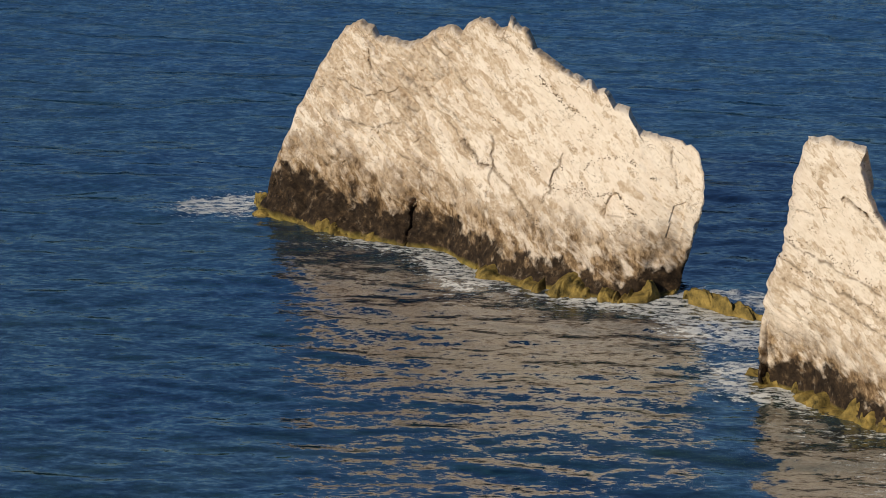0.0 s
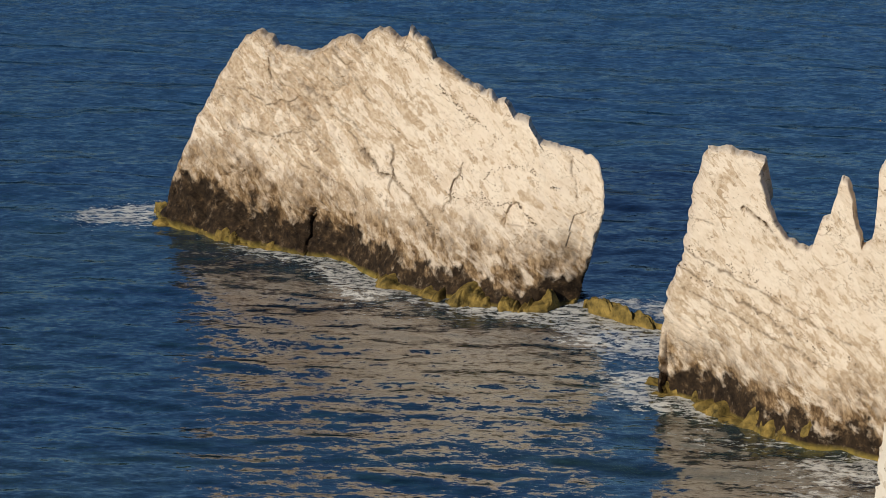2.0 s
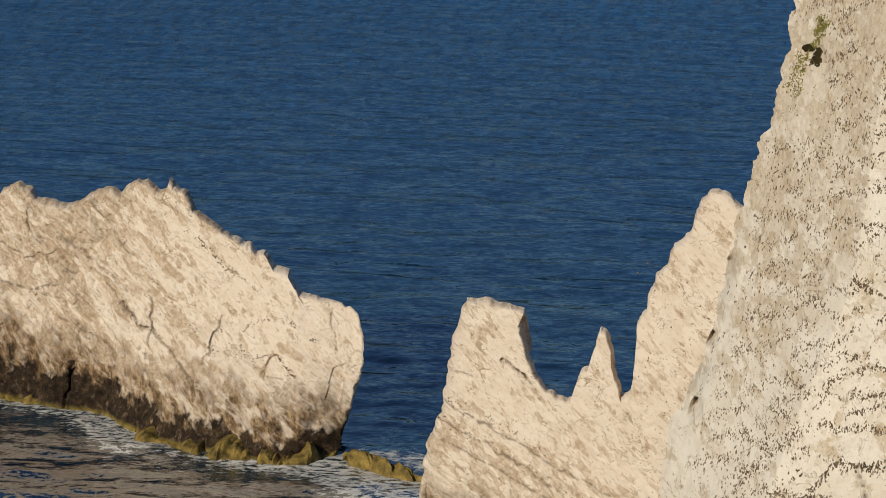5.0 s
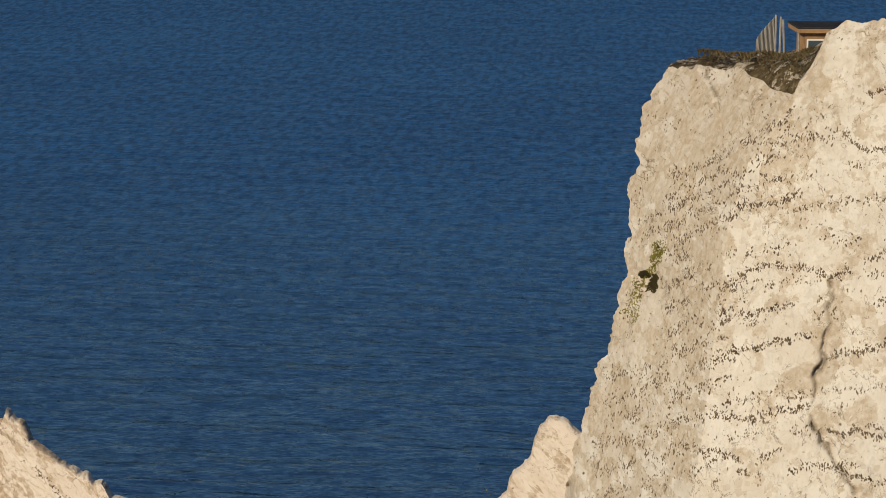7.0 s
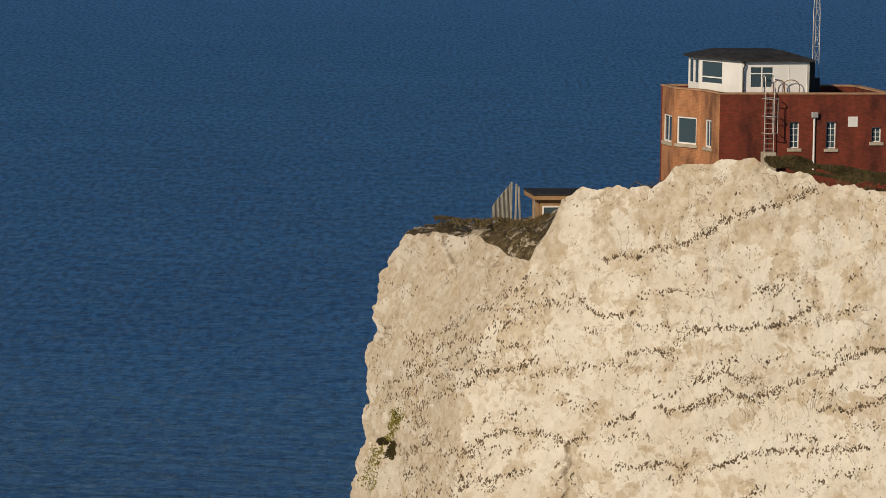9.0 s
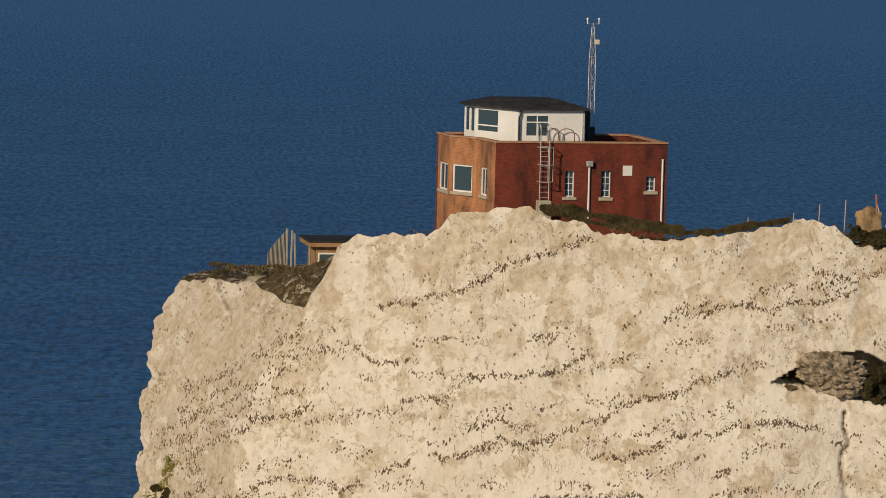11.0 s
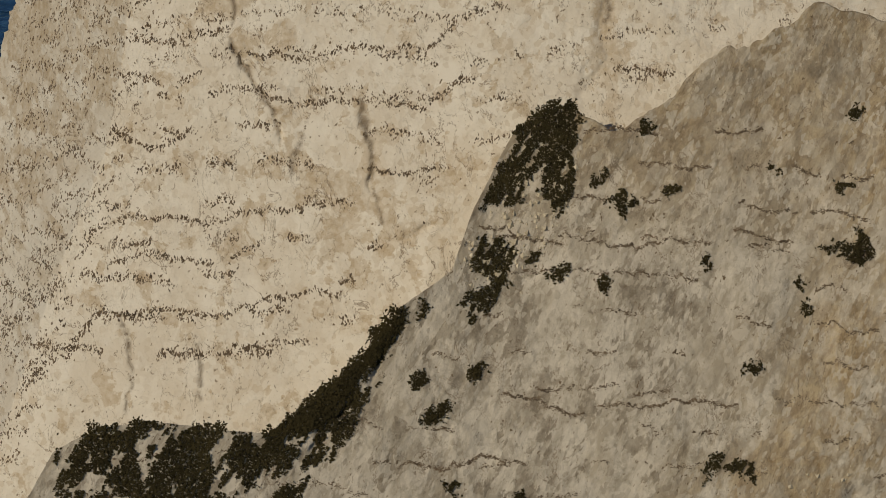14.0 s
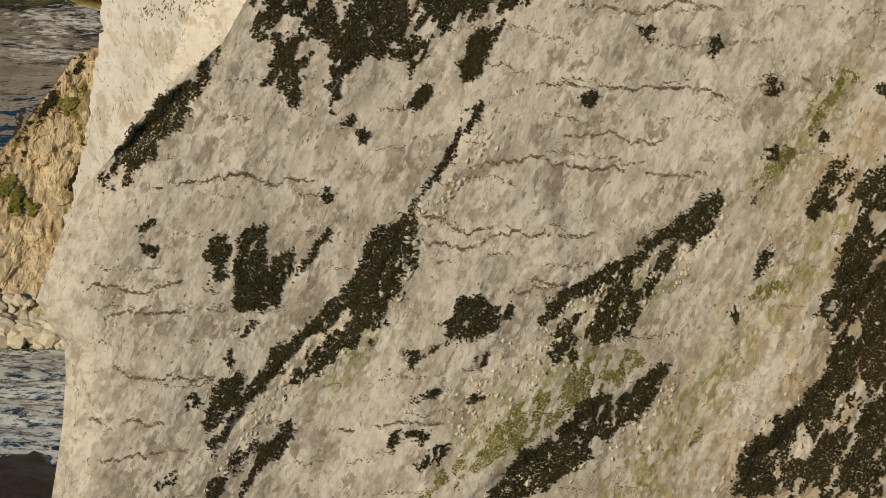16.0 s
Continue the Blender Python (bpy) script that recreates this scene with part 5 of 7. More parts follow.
# ---- plants ----
IVY, SHRUB = "mat of dark ivy hanging on grey chalk", "dark low shrub growing in a cleft of the chalk"


def patch(kind, outline, gap, seed):
    """A plant hanging on the slope: small leaves inside a ragged outline, thinned where gap is high."""
    rng = np.random.default_rng(500 + seed)
    a = np.array(outline)
    (x0, z0), (x1, z1) = a.min(0) - 0.3, a.max(0) + 0.3
    n = int((x1 - x0) * (z1 - z0) * 520)
    q = np.stack([rng.uniform(x0, x1, n), rng.uniform(z0, z1, n)], 1)
    wx, wz = q[:, 0] + 0.26 * fbm(q[:, 0] / 0.55, q[:, 1] / 0.55, 0.3, 3, seed), q[:, 1] + 0.26 * fbm(q[:, 0] / 0.55, q[:, 1] / 0.55, 3.3, 3, seed)
    wx, wz = wx + rng.normal(0, 0.07, n), wz + rng.normal(0, 0.07, n)
    thin = fbm((0.87 * q[:, 0] - 0.5 * q[:, 1]) / 0.7, (0.5 * q[:, 0] + 0.87 * q[:, 1]) / 1.5, 0.4, 4, seed, 0.65)
    q = q[inside(wx, wz, outline) & (thin > gap * 1.5 - 0.55)]
    n = len(q)
    if n < 12:
        return
    moss = kind == "moss"
    y = surf_d(q[:, 0], q[:, 1]) - 0.015 - rng.uniform(0, 1, n) ** 1.5 * (0.02 if moss else 0.11) * (1 + 0.6 * fbm(q[:, 0] / 0.5, q[:, 1] / 0.5, 0.9, 2, seed + 1))
    c = np.stack([q[:, 0], y, q[:, 1]], -1)
    u, v = rng.normal(0, 1, (n, 3)) * np.array([[1, 0.4, 1]]), rng.normal(0, 1, (n, 3)) * np.array([[1, 0.4, 1]])
    u /= np.linalg.norm(u, axis=1, keepdims=True)
    v -= u * (u * v).sum(1, keepdims=True)
    v /= np.linalg.norm(v, axis=1, keepdims=True)
    s = ((0.055 if moss else 0.075) * rng.uniform(0.6, 1.3, n))[:, None]
    verts = np.stack([c - u * s, c + v * s * 0.6, c + u * s, c - v * s * 0.6], 1).reshape(-1, 3)
    ob = mesh_of(kind, verts, np.arange(4 * n).reshape(n, 4), moss_mat if moss else leaf_mat, False)
    tagged(ob, {"ivy": IVY, "shrub": SHRUB, "moss": "yellow-green moss on damp grey chalk"}[kind], "plant", kind="stuff" if moss else "")


def plants():
    patch("ivy", [(-2.8, 30.3), (-2.0, 30.7), (-0.8, 31.1), (1.2, 31.3), (2.2, 30.9), (4.6, 30.8), (6.0, 30.2), (7.4, 30.4), (8.7, 31.3), (9.5, 32.1), (10.6, 32.8), (12.0, 33.5), (12.4, 34.8), (13.6, 34.8), (13.2, 33.7), (12.7, 32.5), (12.1, 31.5), (11.4, 30.4), (10.4, 29.3), (10.1, 28.5), (9.0, 28.2), (8.7, 29.0), (7.9, 28.4), (6.6, 28.0), (5.2, 27.8), (3.6, 27.1), (2.3, 26.7), (1.5, 27.2), (-0.7, 28.3), (-1.7, 28.2), (-2.7, 28.0), (-2.9, 28.7)], 0.20, 1)
    patch("ivy", [(-1.7, 28.1), (0.4, 28.0), (-0.4, 26.6), (-0.5, 25.1), (-1.2, 24.9), (-1.5, 26.0), (-2.3, 25.8), (-1.9, 27.1)], 0.10, 2)
    patch("ivy", [(0.9, 28.0), (2.8, 27.4), (2.1, 26.4), (1.5, 26.2), (1.3, 24.5), (0.9, 24.6)], 0.15, 3)
    patch("ivy", [(3.1, 27.0), (4.8, 27.5), (6.3, 27.7), (5.5, 26.8), (4.7, 26.0), (4.4, 26.8)], 0.15, 4)
    patch("ivy", [(7.4, 27.2), (8.1, 27.8), (8.1, 26.8), (7.4, 25.7), (7.1, 25.8)], -0.30, 5)
    patch("ivy", [(8.7, 27.9), (9.1, 27.9), (8.5, 27.0), (8.1, 27.1)], 0.00, 6)
    patch("ivy", [(4.7, 24.7), (5.4, 25.5), (5.7, 25.4), (5.4, 24.8), (4.9, 24.4)], -0.20, 7)
    patch("ivy", [(-4.2, 27.4), (-4.6, 26.5), (-5.4, 25.3), (-6.0, 24.4), (-6.9, 23.7), (-7.7, 22.7), (-8.8, 22.3), (-9.0, 22.8), (-8.3, 24.1), (-7.5, 25.0), (-6.8, 25.9), (-5.8, 26.3)], -0.25, 8)
    patch("ivy", [(-8.1, 24.6), (-8.8, 23.0), (-9.2, 22.2), (-9.7, 21.3), (-9.7, 22.1), (-9.2, 23.1)], 0.00, 9)
    patch("ivy", [(-7.5, 23.2), (-8.1, 22.3), (-9.0, 21.4), (-8.8, 22.3)], 0.25, 10)
    patch("ivy", [(-4.9, 18.3), (-4.7, 19.2), (-4.1, 19.6), (-3.7, 19.2), (-3.9, 18.1), (-4.4, 17.9)], -0.60, 11)
    patch("ivy", [(-3.2, 19.5), (-2.2, 20.1), (-2.0, 19.2), (-2.0, 18.0), (-1.5, 16.7), (-2.0, 16.3), (-3.2, 15.8), (-3.5, 16.6), (-3.6, 17.6), (-3.2, 18.6)], -0.50, 12)
    patch("ivy", [(-1.8, 18.3), (-1.0, 18.7), (-0.6, 18.2), (-1.2, 16.7), (-1.5, 16.2), (-1.9, 17.2)], 0.00, 13)
    patch("ivy", [(-0.0, 18.4), (0.4, 19.1), (1.0, 19.5), (0.8, 18.8), (0.1, 18.0), (-0.7, 17.4)], -0.10, 14)
    patch("ivy", [(4.8, 20.1), (5.0, 19.1), (4.5, 17.9), (4.1, 16.6), (3.3, 15.7), (2.5, 15.5), (1.9, 15.9), (1.2, 15.6), (-0.1, 14.7), (-1.2, 13.5), (-2.0, 12.8), (-3.0, 11.9), (-4.0, 10.5), (-4.6, 9.8), (-4.2, 10.7), (-3.0, 12.4), (-2.2, 13.3), (-1.2, 14.4), (0.4, 15.6), (1.7, 16.8), (2.5, 17.7), (2.6, 18.7), (3.6, 19.4)], -0.35, 15)
    patch("ivy", [(5.1, 19.1), (5.1, 18.3), (3.9, 15.4), (3.1, 14.7), (1.7, 14.1), (1.2, 13.6), (-0.1, 12.9), (-1.0, 12.3), (-0.4, 13.7), (0.9, 14.6), (2.5, 15.4), (3.9, 16.7)], 0.20, 16)
    patch("ivy", [(8.4, 24.9), (8.1, 24.1), (7.3, 23.2), (6.8, 22.1), (6.0, 21.5), (5.0, 20.3), (4.7, 20.1), (5.7, 21.4), (6.5, 22.4), (6.8, 23.1), (7.6, 24.2)], 0.00, 17)
    patch("ivy", [(7.3, 26.9), (7.8, 27.8), (9.0, 28.0), (8.6, 27.1), (7.8, 25.8), (7.1, 25.7)], -0.30, 18)
    patch("ivy", [(4.6, 24.6), (5.0, 25.2), (5.7, 25.5), (5.5, 24.9), (5.0, 24.3)], -0.20, 19)
    patch("ivy", [(-4.7, 12.0), (-4.3, 13.0), (-3.4, 13.3), (-3.0, 12.8), (-3.8, 11.7), (-4.6, 10.8), (-4.9, 11.3)], -0.30, 20)
    patch("ivy", [(-0.6, 11.1), (-0.7, 10.4), (-1.4, 9.6), (-2.3, 8.7), (-3.0, 7.9), (-3.2, 8.2), (-2.5, 9.4), (-1.7, 10.3)], -0.10, 21)
    patch("ivy", [(-3.8, 9.2), (-3.3, 9.9), (-2.3, 10.2), (-2.5, 9.9), (-3.4, 9.0)], 0.00, 22)
    patch("ivy", [(-4.7, 8.0), (-4.4, 8.8), (-3.8, 9.0), (-3.9, 8.1)], 0.00, 23)
    patch("ivy", [(-7.0, 8.6), (-6.4, 9.5), (-6.2, 9.3), (-6.4, 8.6)], 0.00, 24)
    patch("ivy", [(-3.4, 15.1), (-2.5, 15.6), (-2.8, 15.0), (-3.4, 14.8)], 0.10, 25)
    patch("ivy", [(-3.9, 14.2), (-3.6, 14.7), (-3.4, 13.9), (-3.7, 13.6)], 0.00, 26)
    patch("shrub", [(-8.0, 19.9), (-7.2, 20.5), (-7.0, 20.2), (-7.7, 19.7)], 0.00, 27)
    patch("shrub", [(5.5, 13.7), (6.6, 14.3), (6.2, 15.0), (6.8, 15.4), (7.4, 16.2), (8.2, 16.0), (8.7, 15.5), (9.7, 15.7), (9.5, 15.1), (8.5, 14.4), (7.7, 14.1), (6.8, 14.5), (6.0, 13.7)], 0.12, 28)
    patch("shrub", [(5.2, 11.7), (5.5, 12.2), (6.2, 12.3), (6.1, 11.9)], -0.10, 29)
    patch("shrub", [(7.4, 11.5), (7.8, 11.9), (8.4, 11.9), (8.1, 11.6)], 0.00, 30)
    patch("shrub", [(4.6, 9.9), (4.9, 10.3), (5.5, 10.3), (5.6, 10.0), (5.0, 9.8)], -0.20, 31)
    patch("shrub", [(5.2, 8.6), (5.7, 9.3), (6.7, 9.7), (6.4, 9.0)], 0.00, 32)
    patch("shrub", [(18.8, 20.0), (19.7, 20.2), (19.9, 19.6), (19.1, 18.8), (18.7, 19.1)], -0.60, 33)
    patch("ivy", [(18.8, 19.8), (19.0, 19.0), (17.8, 18.3), (16.1, 17.3), (14.5, 16.3), (12.5, 15.5), (11.3, 14.6), (11.0, 14.8), (12.3, 16.1), (14.2, 17.0), (15.8, 17.8), (17.2, 18.8)], -0.10, 34)
    patch("ivy", [(18.9, 18.6), (18.0, 17.3), (16.4, 15.7), (15.3, 14.0), (13.9, 13.6), (12.3, 12.8), (11.2, 13.0), (12.0, 14.4), (13.6, 15.6), (15.6, 16.7), (17.5, 17.9)], 0.25, 35)
    patch("ivy", [(17.4, 12.6), (16.9, 11.3), (16.2, 10.4), (14.8, 9.5), (13.4, 8.6), (12.1, 7.7), (9.6, 6.8), (8.5, 6.9), (9.1, 7.9), (10.2, 9.0), (11.2, 9.5), (12.6, 10.9), (14.5, 11.3), (15.9, 11.9)], 0.02, 36)
    patch("moss", [(13.9, 13.7), (12.3, 12.8), (10.1, 11.5), (8.2, 10.2), (6.9, 9.0), (5.3, 7.4), (6.6, 7.1), (8.3, 8.2), (10.4, 9.5), (12.3, 10.6), (14.5, 11.5), (16.4, 12.6)], 0.28, 37)
    patch("ivy", [(28.5, 22.5), (26.6, 19.7), (26.0, 18.6), (25.2, 15.9), (24.4, 14.4), (25.5, 14.2), (25.3, 12.1), (23.9, 10.6), (22.0, 9.4), (20.9, 7.7), (20.5, 6.2), (24.8, 6.1), (27.2, 9.6), (28.9, 13.3)], 0.08, 38)
    patch("ivy", [(31.6, 20.2), (28.9, 13.3), (27.2, 9.6), (24.8, 6.1), (23.9, 4.3), (28.9, 4.2), (33.3, 10.7)], 0.15, 39)
    patch("ivy", [(24.1, 19.1), (25.2, 20.5), (26.2, 21.1), (25.6, 19.9), (24.4, 18.7)], 0.10, 40)
    patch("ivy", [(21.4, 16.0), (21.6, 17.3), (22.2, 17.7), (22.0, 16.6)], 0.15, 41)
    patch("shrub", [(20.1, 14.3), (20.5, 14.9), (20.9, 14.8), (20.5, 14.1)], 0.00, 42)
    patch("moss", [(18.3, 8.5), (18.5, 9.4), (19.2, 9.6), (18.9, 8.7)], 0.00, 43)
    patch("moss", [(21.1, 15.5), (21.6, 15.9), (22.9, 16.0), (22.7, 15.5), (21.6, 15.3)], 0.20, 44)
    patch("ivy", [(34.0, 26.2), (31.5, 25.2), (31.2, 24.1), (29.8, 23.4), (28.4, 22.4), (27.3, 21.1), (26.0, 19.6), (27.0, 19.5), (28.9, 21.1), (30.9, 22.4), (34.0, 24.6)], 0.10, 45)
    patch("ivy", [(25.3, 20.4), (24.2, 18.8), (23.9, 19.1), (24.6, 20.4), (25.9, 22.0)], 0.10, 46)
    patch("moss", [(26.4, 25.6), (24.8, 25.3), (23.9, 23.5), (22.8, 22.0), (21.4, 20.7), (21.2, 20.0), (22.3, 20.6), (23.7, 21.6), (25.2, 24.0)], 0.22, 47)
    patch("ivy", [(17.3, 17.6), (18.4, 18.8), (19.6, 19.3), (19.2, 18.5), (18.1, 17.3)], 0.30, 48)
    patch("ivy", [(28.4, 27.3), (29.1, 28.7), (29.8, 28.8), (30.9, 28.2), (30.8, 27.2), (30.2, 28.0), (29.2, 28.2)], 0.15, 49)
    patch("ivy", [(22.1, 45.0), (22.7, 44.6), (22.4, 43.2), (22.1, 41.4), (22.3, 40.6), (21.6, 39.6), (20.9, 40.1), (19.3, 40.1), (17.3, 39.9), (17.9, 40.7), (18.7, 41.7), (19.4, 42.5), (19.3, 43.3), (20.1, 44.0), (21.0, 44.7)], 0.22, 50)
    patch("ivy", [(16.7, 37.6), (17.3, 38.6), (18.4, 39.1), (19.4, 37.8), (19.0, 36.5), (17.8, 34.9), (16.9, 34.8), (16.4, 35.7), (18.0, 36.6)], 0.30, 51)
    patch("shrub", [(19.7, 37.3), (20.2, 37.9), (20.8, 37.9), (20.4, 37.3)], -0.10, 52)
    patch("shrub", [(20.8, 36.7), (21.5, 37.5), (22.3, 37.1), (21.6, 36.7)], -0.10, 53)
    patch("shrub", [(23.1, 41.0), (23.8, 41.9), (24.1, 41.5), (23.5, 40.9)], 0.15, 54)
    patch("shrub", [(23.9, 40.0), (24.9, 40.7), (25.4, 39.7), (24.9, 39.3)], 0.20, 55)
    patch("shrub", [(35.3, 40.7), (35.8, 41.1), (36.2, 40.9), (35.8, 40.5)], -0.20, 56)
    patch("shrub", [(35.5, 37.7), (36.5, 38.8), (37.2, 37.7), (36.5, 37.3)], 0.10, 57)
    patch("shrub", [(14.6, 30.5), (15.7, 31.3), (16.1, 30.8), (15.2, 30.2)], 0.10, 58)
    patch("ivy", [(12.1, 34.2), (13.2, 35.7), (14.0, 35.6), (13.5, 34.6), (12.8, 33.1), (12.1, 33.1)], 0.05, 59)
    patch("ivy", [(14.5, 35.0), (14.8, 35.8), (15.0, 35.6), (14.7, 35.0)], -0.10, 60)
    patch("ivy", [(34.5, 38.0), (35.4, 38.3), (36.5, 38.2), (36.5, 37.6), (34.8, 37.6)], 0.15, 61)
    patch("ivy", [(6.8, 30.2), (8.6, 31.2), (9.7, 32.1), (12.1, 33.9), (13.6, 35.6), (14.0, 34.9), (12.6, 33.0), (10.5, 31.3), (8.6, 30.0)], -0.05, 70)
    for k, (x, z) in enumerate(((0.9, 20.9), (-7.5, 19.1), (-4.3, 17.6), (5.0, 13.6), (8.1, 13.3), (4.0, 9.9), (0.8, 15.0), (-5.4, 12.2), (19.4, 26.9), (13.1, 24.7), (24.6, 22.5), (22.3, 22.0), (21.7, 19.8), (2.4, 23.4), (19.4, 26.8), (22.3, 24.8), (27.8, 24.7), (13.3, 24.8), (1.7, 24.1), (16.2, 27.5), (19.3, 26.8), (27.8, 24.7), (23.8, 36.4), (31.1, 32.7), (33.5, 36.3), (17.4, 32.5), (14.6, 32.4), (15.7, 31.0), (15.0, 30.8), (23.7, 36.4), (14.5, 32.4), (17.3, 32.4), (14.8, 35.5), (32.3, 41.6), (28.8, 37.5), (30.7, 32.6), (33.9, 35.2), (36.6, 44.2), (27.1, 40.7), (25.8, 43.5))):
        ring = [(x + 0.34 * math.cos(a) * (1 + 0.3 * math.sin(3 * a + k)), z + 0.30 * math.sin(a)) for a in (radians(d) for d in range(0, 360, 45))]
        patch("shrub", ring, 0.05, 300 + k)
    for k, line in enumerate(([(-18.4, 7.0), (-15.9, 8.8), (-13.6, 11.2)], [(-14.2, 9.6), (-12.8, 8.0)], [(-17.6, 5.8), (-16.2, 5.2)], [(-13.6, 7.2), (-13.2, 5.6)])):
        foliage("moss", line, 0.7, 900, surf_e, leaf_mat if k in (0, 3) else moss_mat, "dark moss and weeds on yellow rubble", "plant", 50 + k, 0.13, 0.4, True, 0.0)
    foliage("shrub", [(33.2, 58.8), (35.9, 58.9)], 0.75, 5200, lambda x, z: surf_c(x, z) - 2.2 * inside(x, z, HOLE), leaf_mat, "dark shrub filling a hollow in the white cliff", "plant", 60, 0.14, 1.4, True, 0.9)
    foliage("grass", [(28.9, 58.95), (30.0, 59.0)], 0.35, 600, surf_c, turf_leaf, "dry grass growing on a rubble ledge", "plant", 61, 0.12, 0.3)
    foliage("shrub", [(-3.3, 50.7), (-2.4, 51), (-2.8, 50.3)], 0.3, 700, surf_c, leaf_mat, "small dark plant clinging to the cliff edge", "plant", 62, 0.09, 0.3, True, 0.2)
    foliage("moss", [(-2.2, 52.7), (-2.8, 51.2), (-3.3, 49.6), (-3.7, 48.5)], 0.6, 900, surf_c, moss_mat, "olive moss round a hollow in the cliff edge", "plant", 63, 0.07, 0.1, True, -0.1)


plants()

# ---- the look-out on the headland ----
def brick_material(name, light, dark, mortar):
    m, t, sh = material(name)
    co = t.nodes.new("ShaderNodeTexCoord")
    sp, cb = t.nodes.new("ShaderNodeSeparateXYZ"), t.nodes.new("ShaderNodeCombineXYZ")
    t.links.new(co.outputs["Object"], sp.inputs[0])
    t.links.new(sp.outputs[0], cb.inputs[0])
    t.links.new(sp.outputs[2], cb.inputs[1])
    b = node(t, "ShaderNodeTexBrick", Scale=1.0, **{"Mortar Size": 0.008, "Brick Width": 0.225, "Row Height": 0.075})
    b.inputs["Color1"].default_value, b.inputs["Color2"].default_value, b.inputs["Mortar"].default_value = (*light, 1), (*dark, 1), (*mortar, 1)
    t.links.new(cb.outputs[0], b.inputs["Vector"])
    grime = ramp(t, tex(t, 0.9, 6, 0.65, ((1, 1, 0.45), (0, 0, 0))), [(0.36, (0.30, 0.26, 0.26)), (0.47, (0.75, 0.72, 0.70)), (0.62, (1.15, 1.1, 1.05))])
    mm = t.nodes.new("ShaderNodeMix")
    mm.data_type, mm.blend_type = "RGBA", "MULTIPLY"
    mm.inputs[0].default_value = 0.85
    t.links.new(b.outputs["Color"], mm.inputs[6])
    t.links.new(grime, mm.inputs[7])
    t.links.new(mm.outputs[2], sh.inputs["Base Color"])
    sh.inputs["Roughness"].default_value = 0.9
    relief(t, sh, b.outputs["Fac"], -0.4, 0.01)
    return m


# red toned down for shaded walls, orange toned up for the sun side
brick_red_shaded = brick_material("red_brick_shaded", (0.215, 0.036, 0.016), (0.135, 0.023, 0.011), (0.125, 0.042, 0.024))
brick_orange_lit = brick_material("orange_brick_lit", (0.46, 0.20, 0.085), (0.36, 0.14, 0.06), (0.38, 0.24, 0.13))
coping_mat = plain("coping", (0.30, 0.17, 0.10), (0.46, 0.28, 0.17), 2.0)
white_paint = plain("white_paint", (0.70, 0.69, 0.66), (0.82, 0.81, 0.78), 0.8, 0.55, 0.1, 0.01)
felt_mat = plain("roof_felt", (0.018, 0.018, 0.02), (0.05, 0.05, 0.05), 2.0, 0.85)
black_paint = plain("black_paint", (0.012, 0.012, 0.013), (0.03, 0.03, 0.03), 2.0, 0.6)
steel_mat = plain("galvanised_steel", (0.35, 0.34, 0.32), (0.58, 0.57, 0.54), 3.0, 0.5, 0.2, 0.01, 0.4)
rust_mat = plain("rusty_steel", (0.10, 0.05, 0.03), (0.26, 0.15, 0.09), 3.0, 0.8)
stone_sill = plain("concrete", (0.34, 0.29, 0.22), (0.50, 0.44, 0.34), 2.0, 0.9)
wood_mat = plain("weathered_wood", (0.26, 0.24, 0.20), (0.44, 0.41, 0.35), 2.0, 0.9)
shed_wood = plain("brown_boards", (0.26, 0.15, 0.07), (0.40, 0.25, 0.13), 2.0, 0.85)
orange_paint = plain("faded_orange_paint", (0.36, 0.10, 0.03), (0.50, 0.20, 0.10), 2.0, 0.8)
glass_mat, glt, glsh = material("window_glass")
glsh.inputs["Base Color"].default_value, glsh.inputs["Roughness"].default_value = (0.05, 0.08, 0.10, 1), 0.04
glsh.inputs["Specular IOR Level"].default_value = 0.9


def boxes(name, parts, mat, parent, label="", bevel=0.0):
    """One mesh of boxes (x0, x1, y0, y1, z0, z1), under a parent."""
    bm = bmesh.new()
    for x0, x1, y0, y1, z0, z1 in parts:
        m = Matrix.Translation(((x0 + x1) / 2, (y0 + y1) / 2, (z0 + z1) / 2)) @ Matrix.Diagonal((x1 - x0, y1 - y0, z1 - z0, 1))
        bmesh.ops.create_cube(bm, size=1, matrix=m)
    if bevel:
        bmesh.ops.bevel(bm, geom=bm.edges[:], offset=bevel, segments=1, affect="EDGES")
    return part(name, bm, mat, parent, label)


def part(name, bm, mat, parent, label=""):
    me = bpy.data.meshes.new(name)
    bm.to_mesh(me)
    bm.free()
    me.materials.append(mat)
    ob = new(name, me)
    ob.parent = parent
    if label:
        ob["label"] = label
    return ob


def rod(bm, a, b, r, n=8):
    """A round bar from a to b."""
    a, b = Vector(a), Vector(b)
    m = Matrix.Translation((a + b) / 2) @ (b - a).to_track_quat("Z", "Y").to_matrix().to_4x4()
    bmesh.ops.create_cone(bm, cap_ends=True, segments=n, radius1=r, radius2=r, depth=(b - a).length, matrix=m)


def bent(bm, pts, r, n=6):
    for a, b in zip(pts[:-1], pts[1:]):
        rod(bm, a, b, r, n)


GROUND = 64.9
ROOF, PARAPET = 69.35, 70.2
P = [Vector(p) for p in ((14.45, 204.0), (13.62, 206.6), (12.28, 207.99), (11.72, 210.65), (22.5, 212.19), (23.77, 205.85))]


def wall_frame(a, b):
    """Local axes of a wall seen from outside: x along it from a to b, y inwards."""
    d = (b - a).normalized()
    return Matrix(((d.x, -d.y, 0, a.x), (d.y, d.x, 0, a.y), (0, 0, 1, 0), (0, 0, 0, 1))), (b - a).length


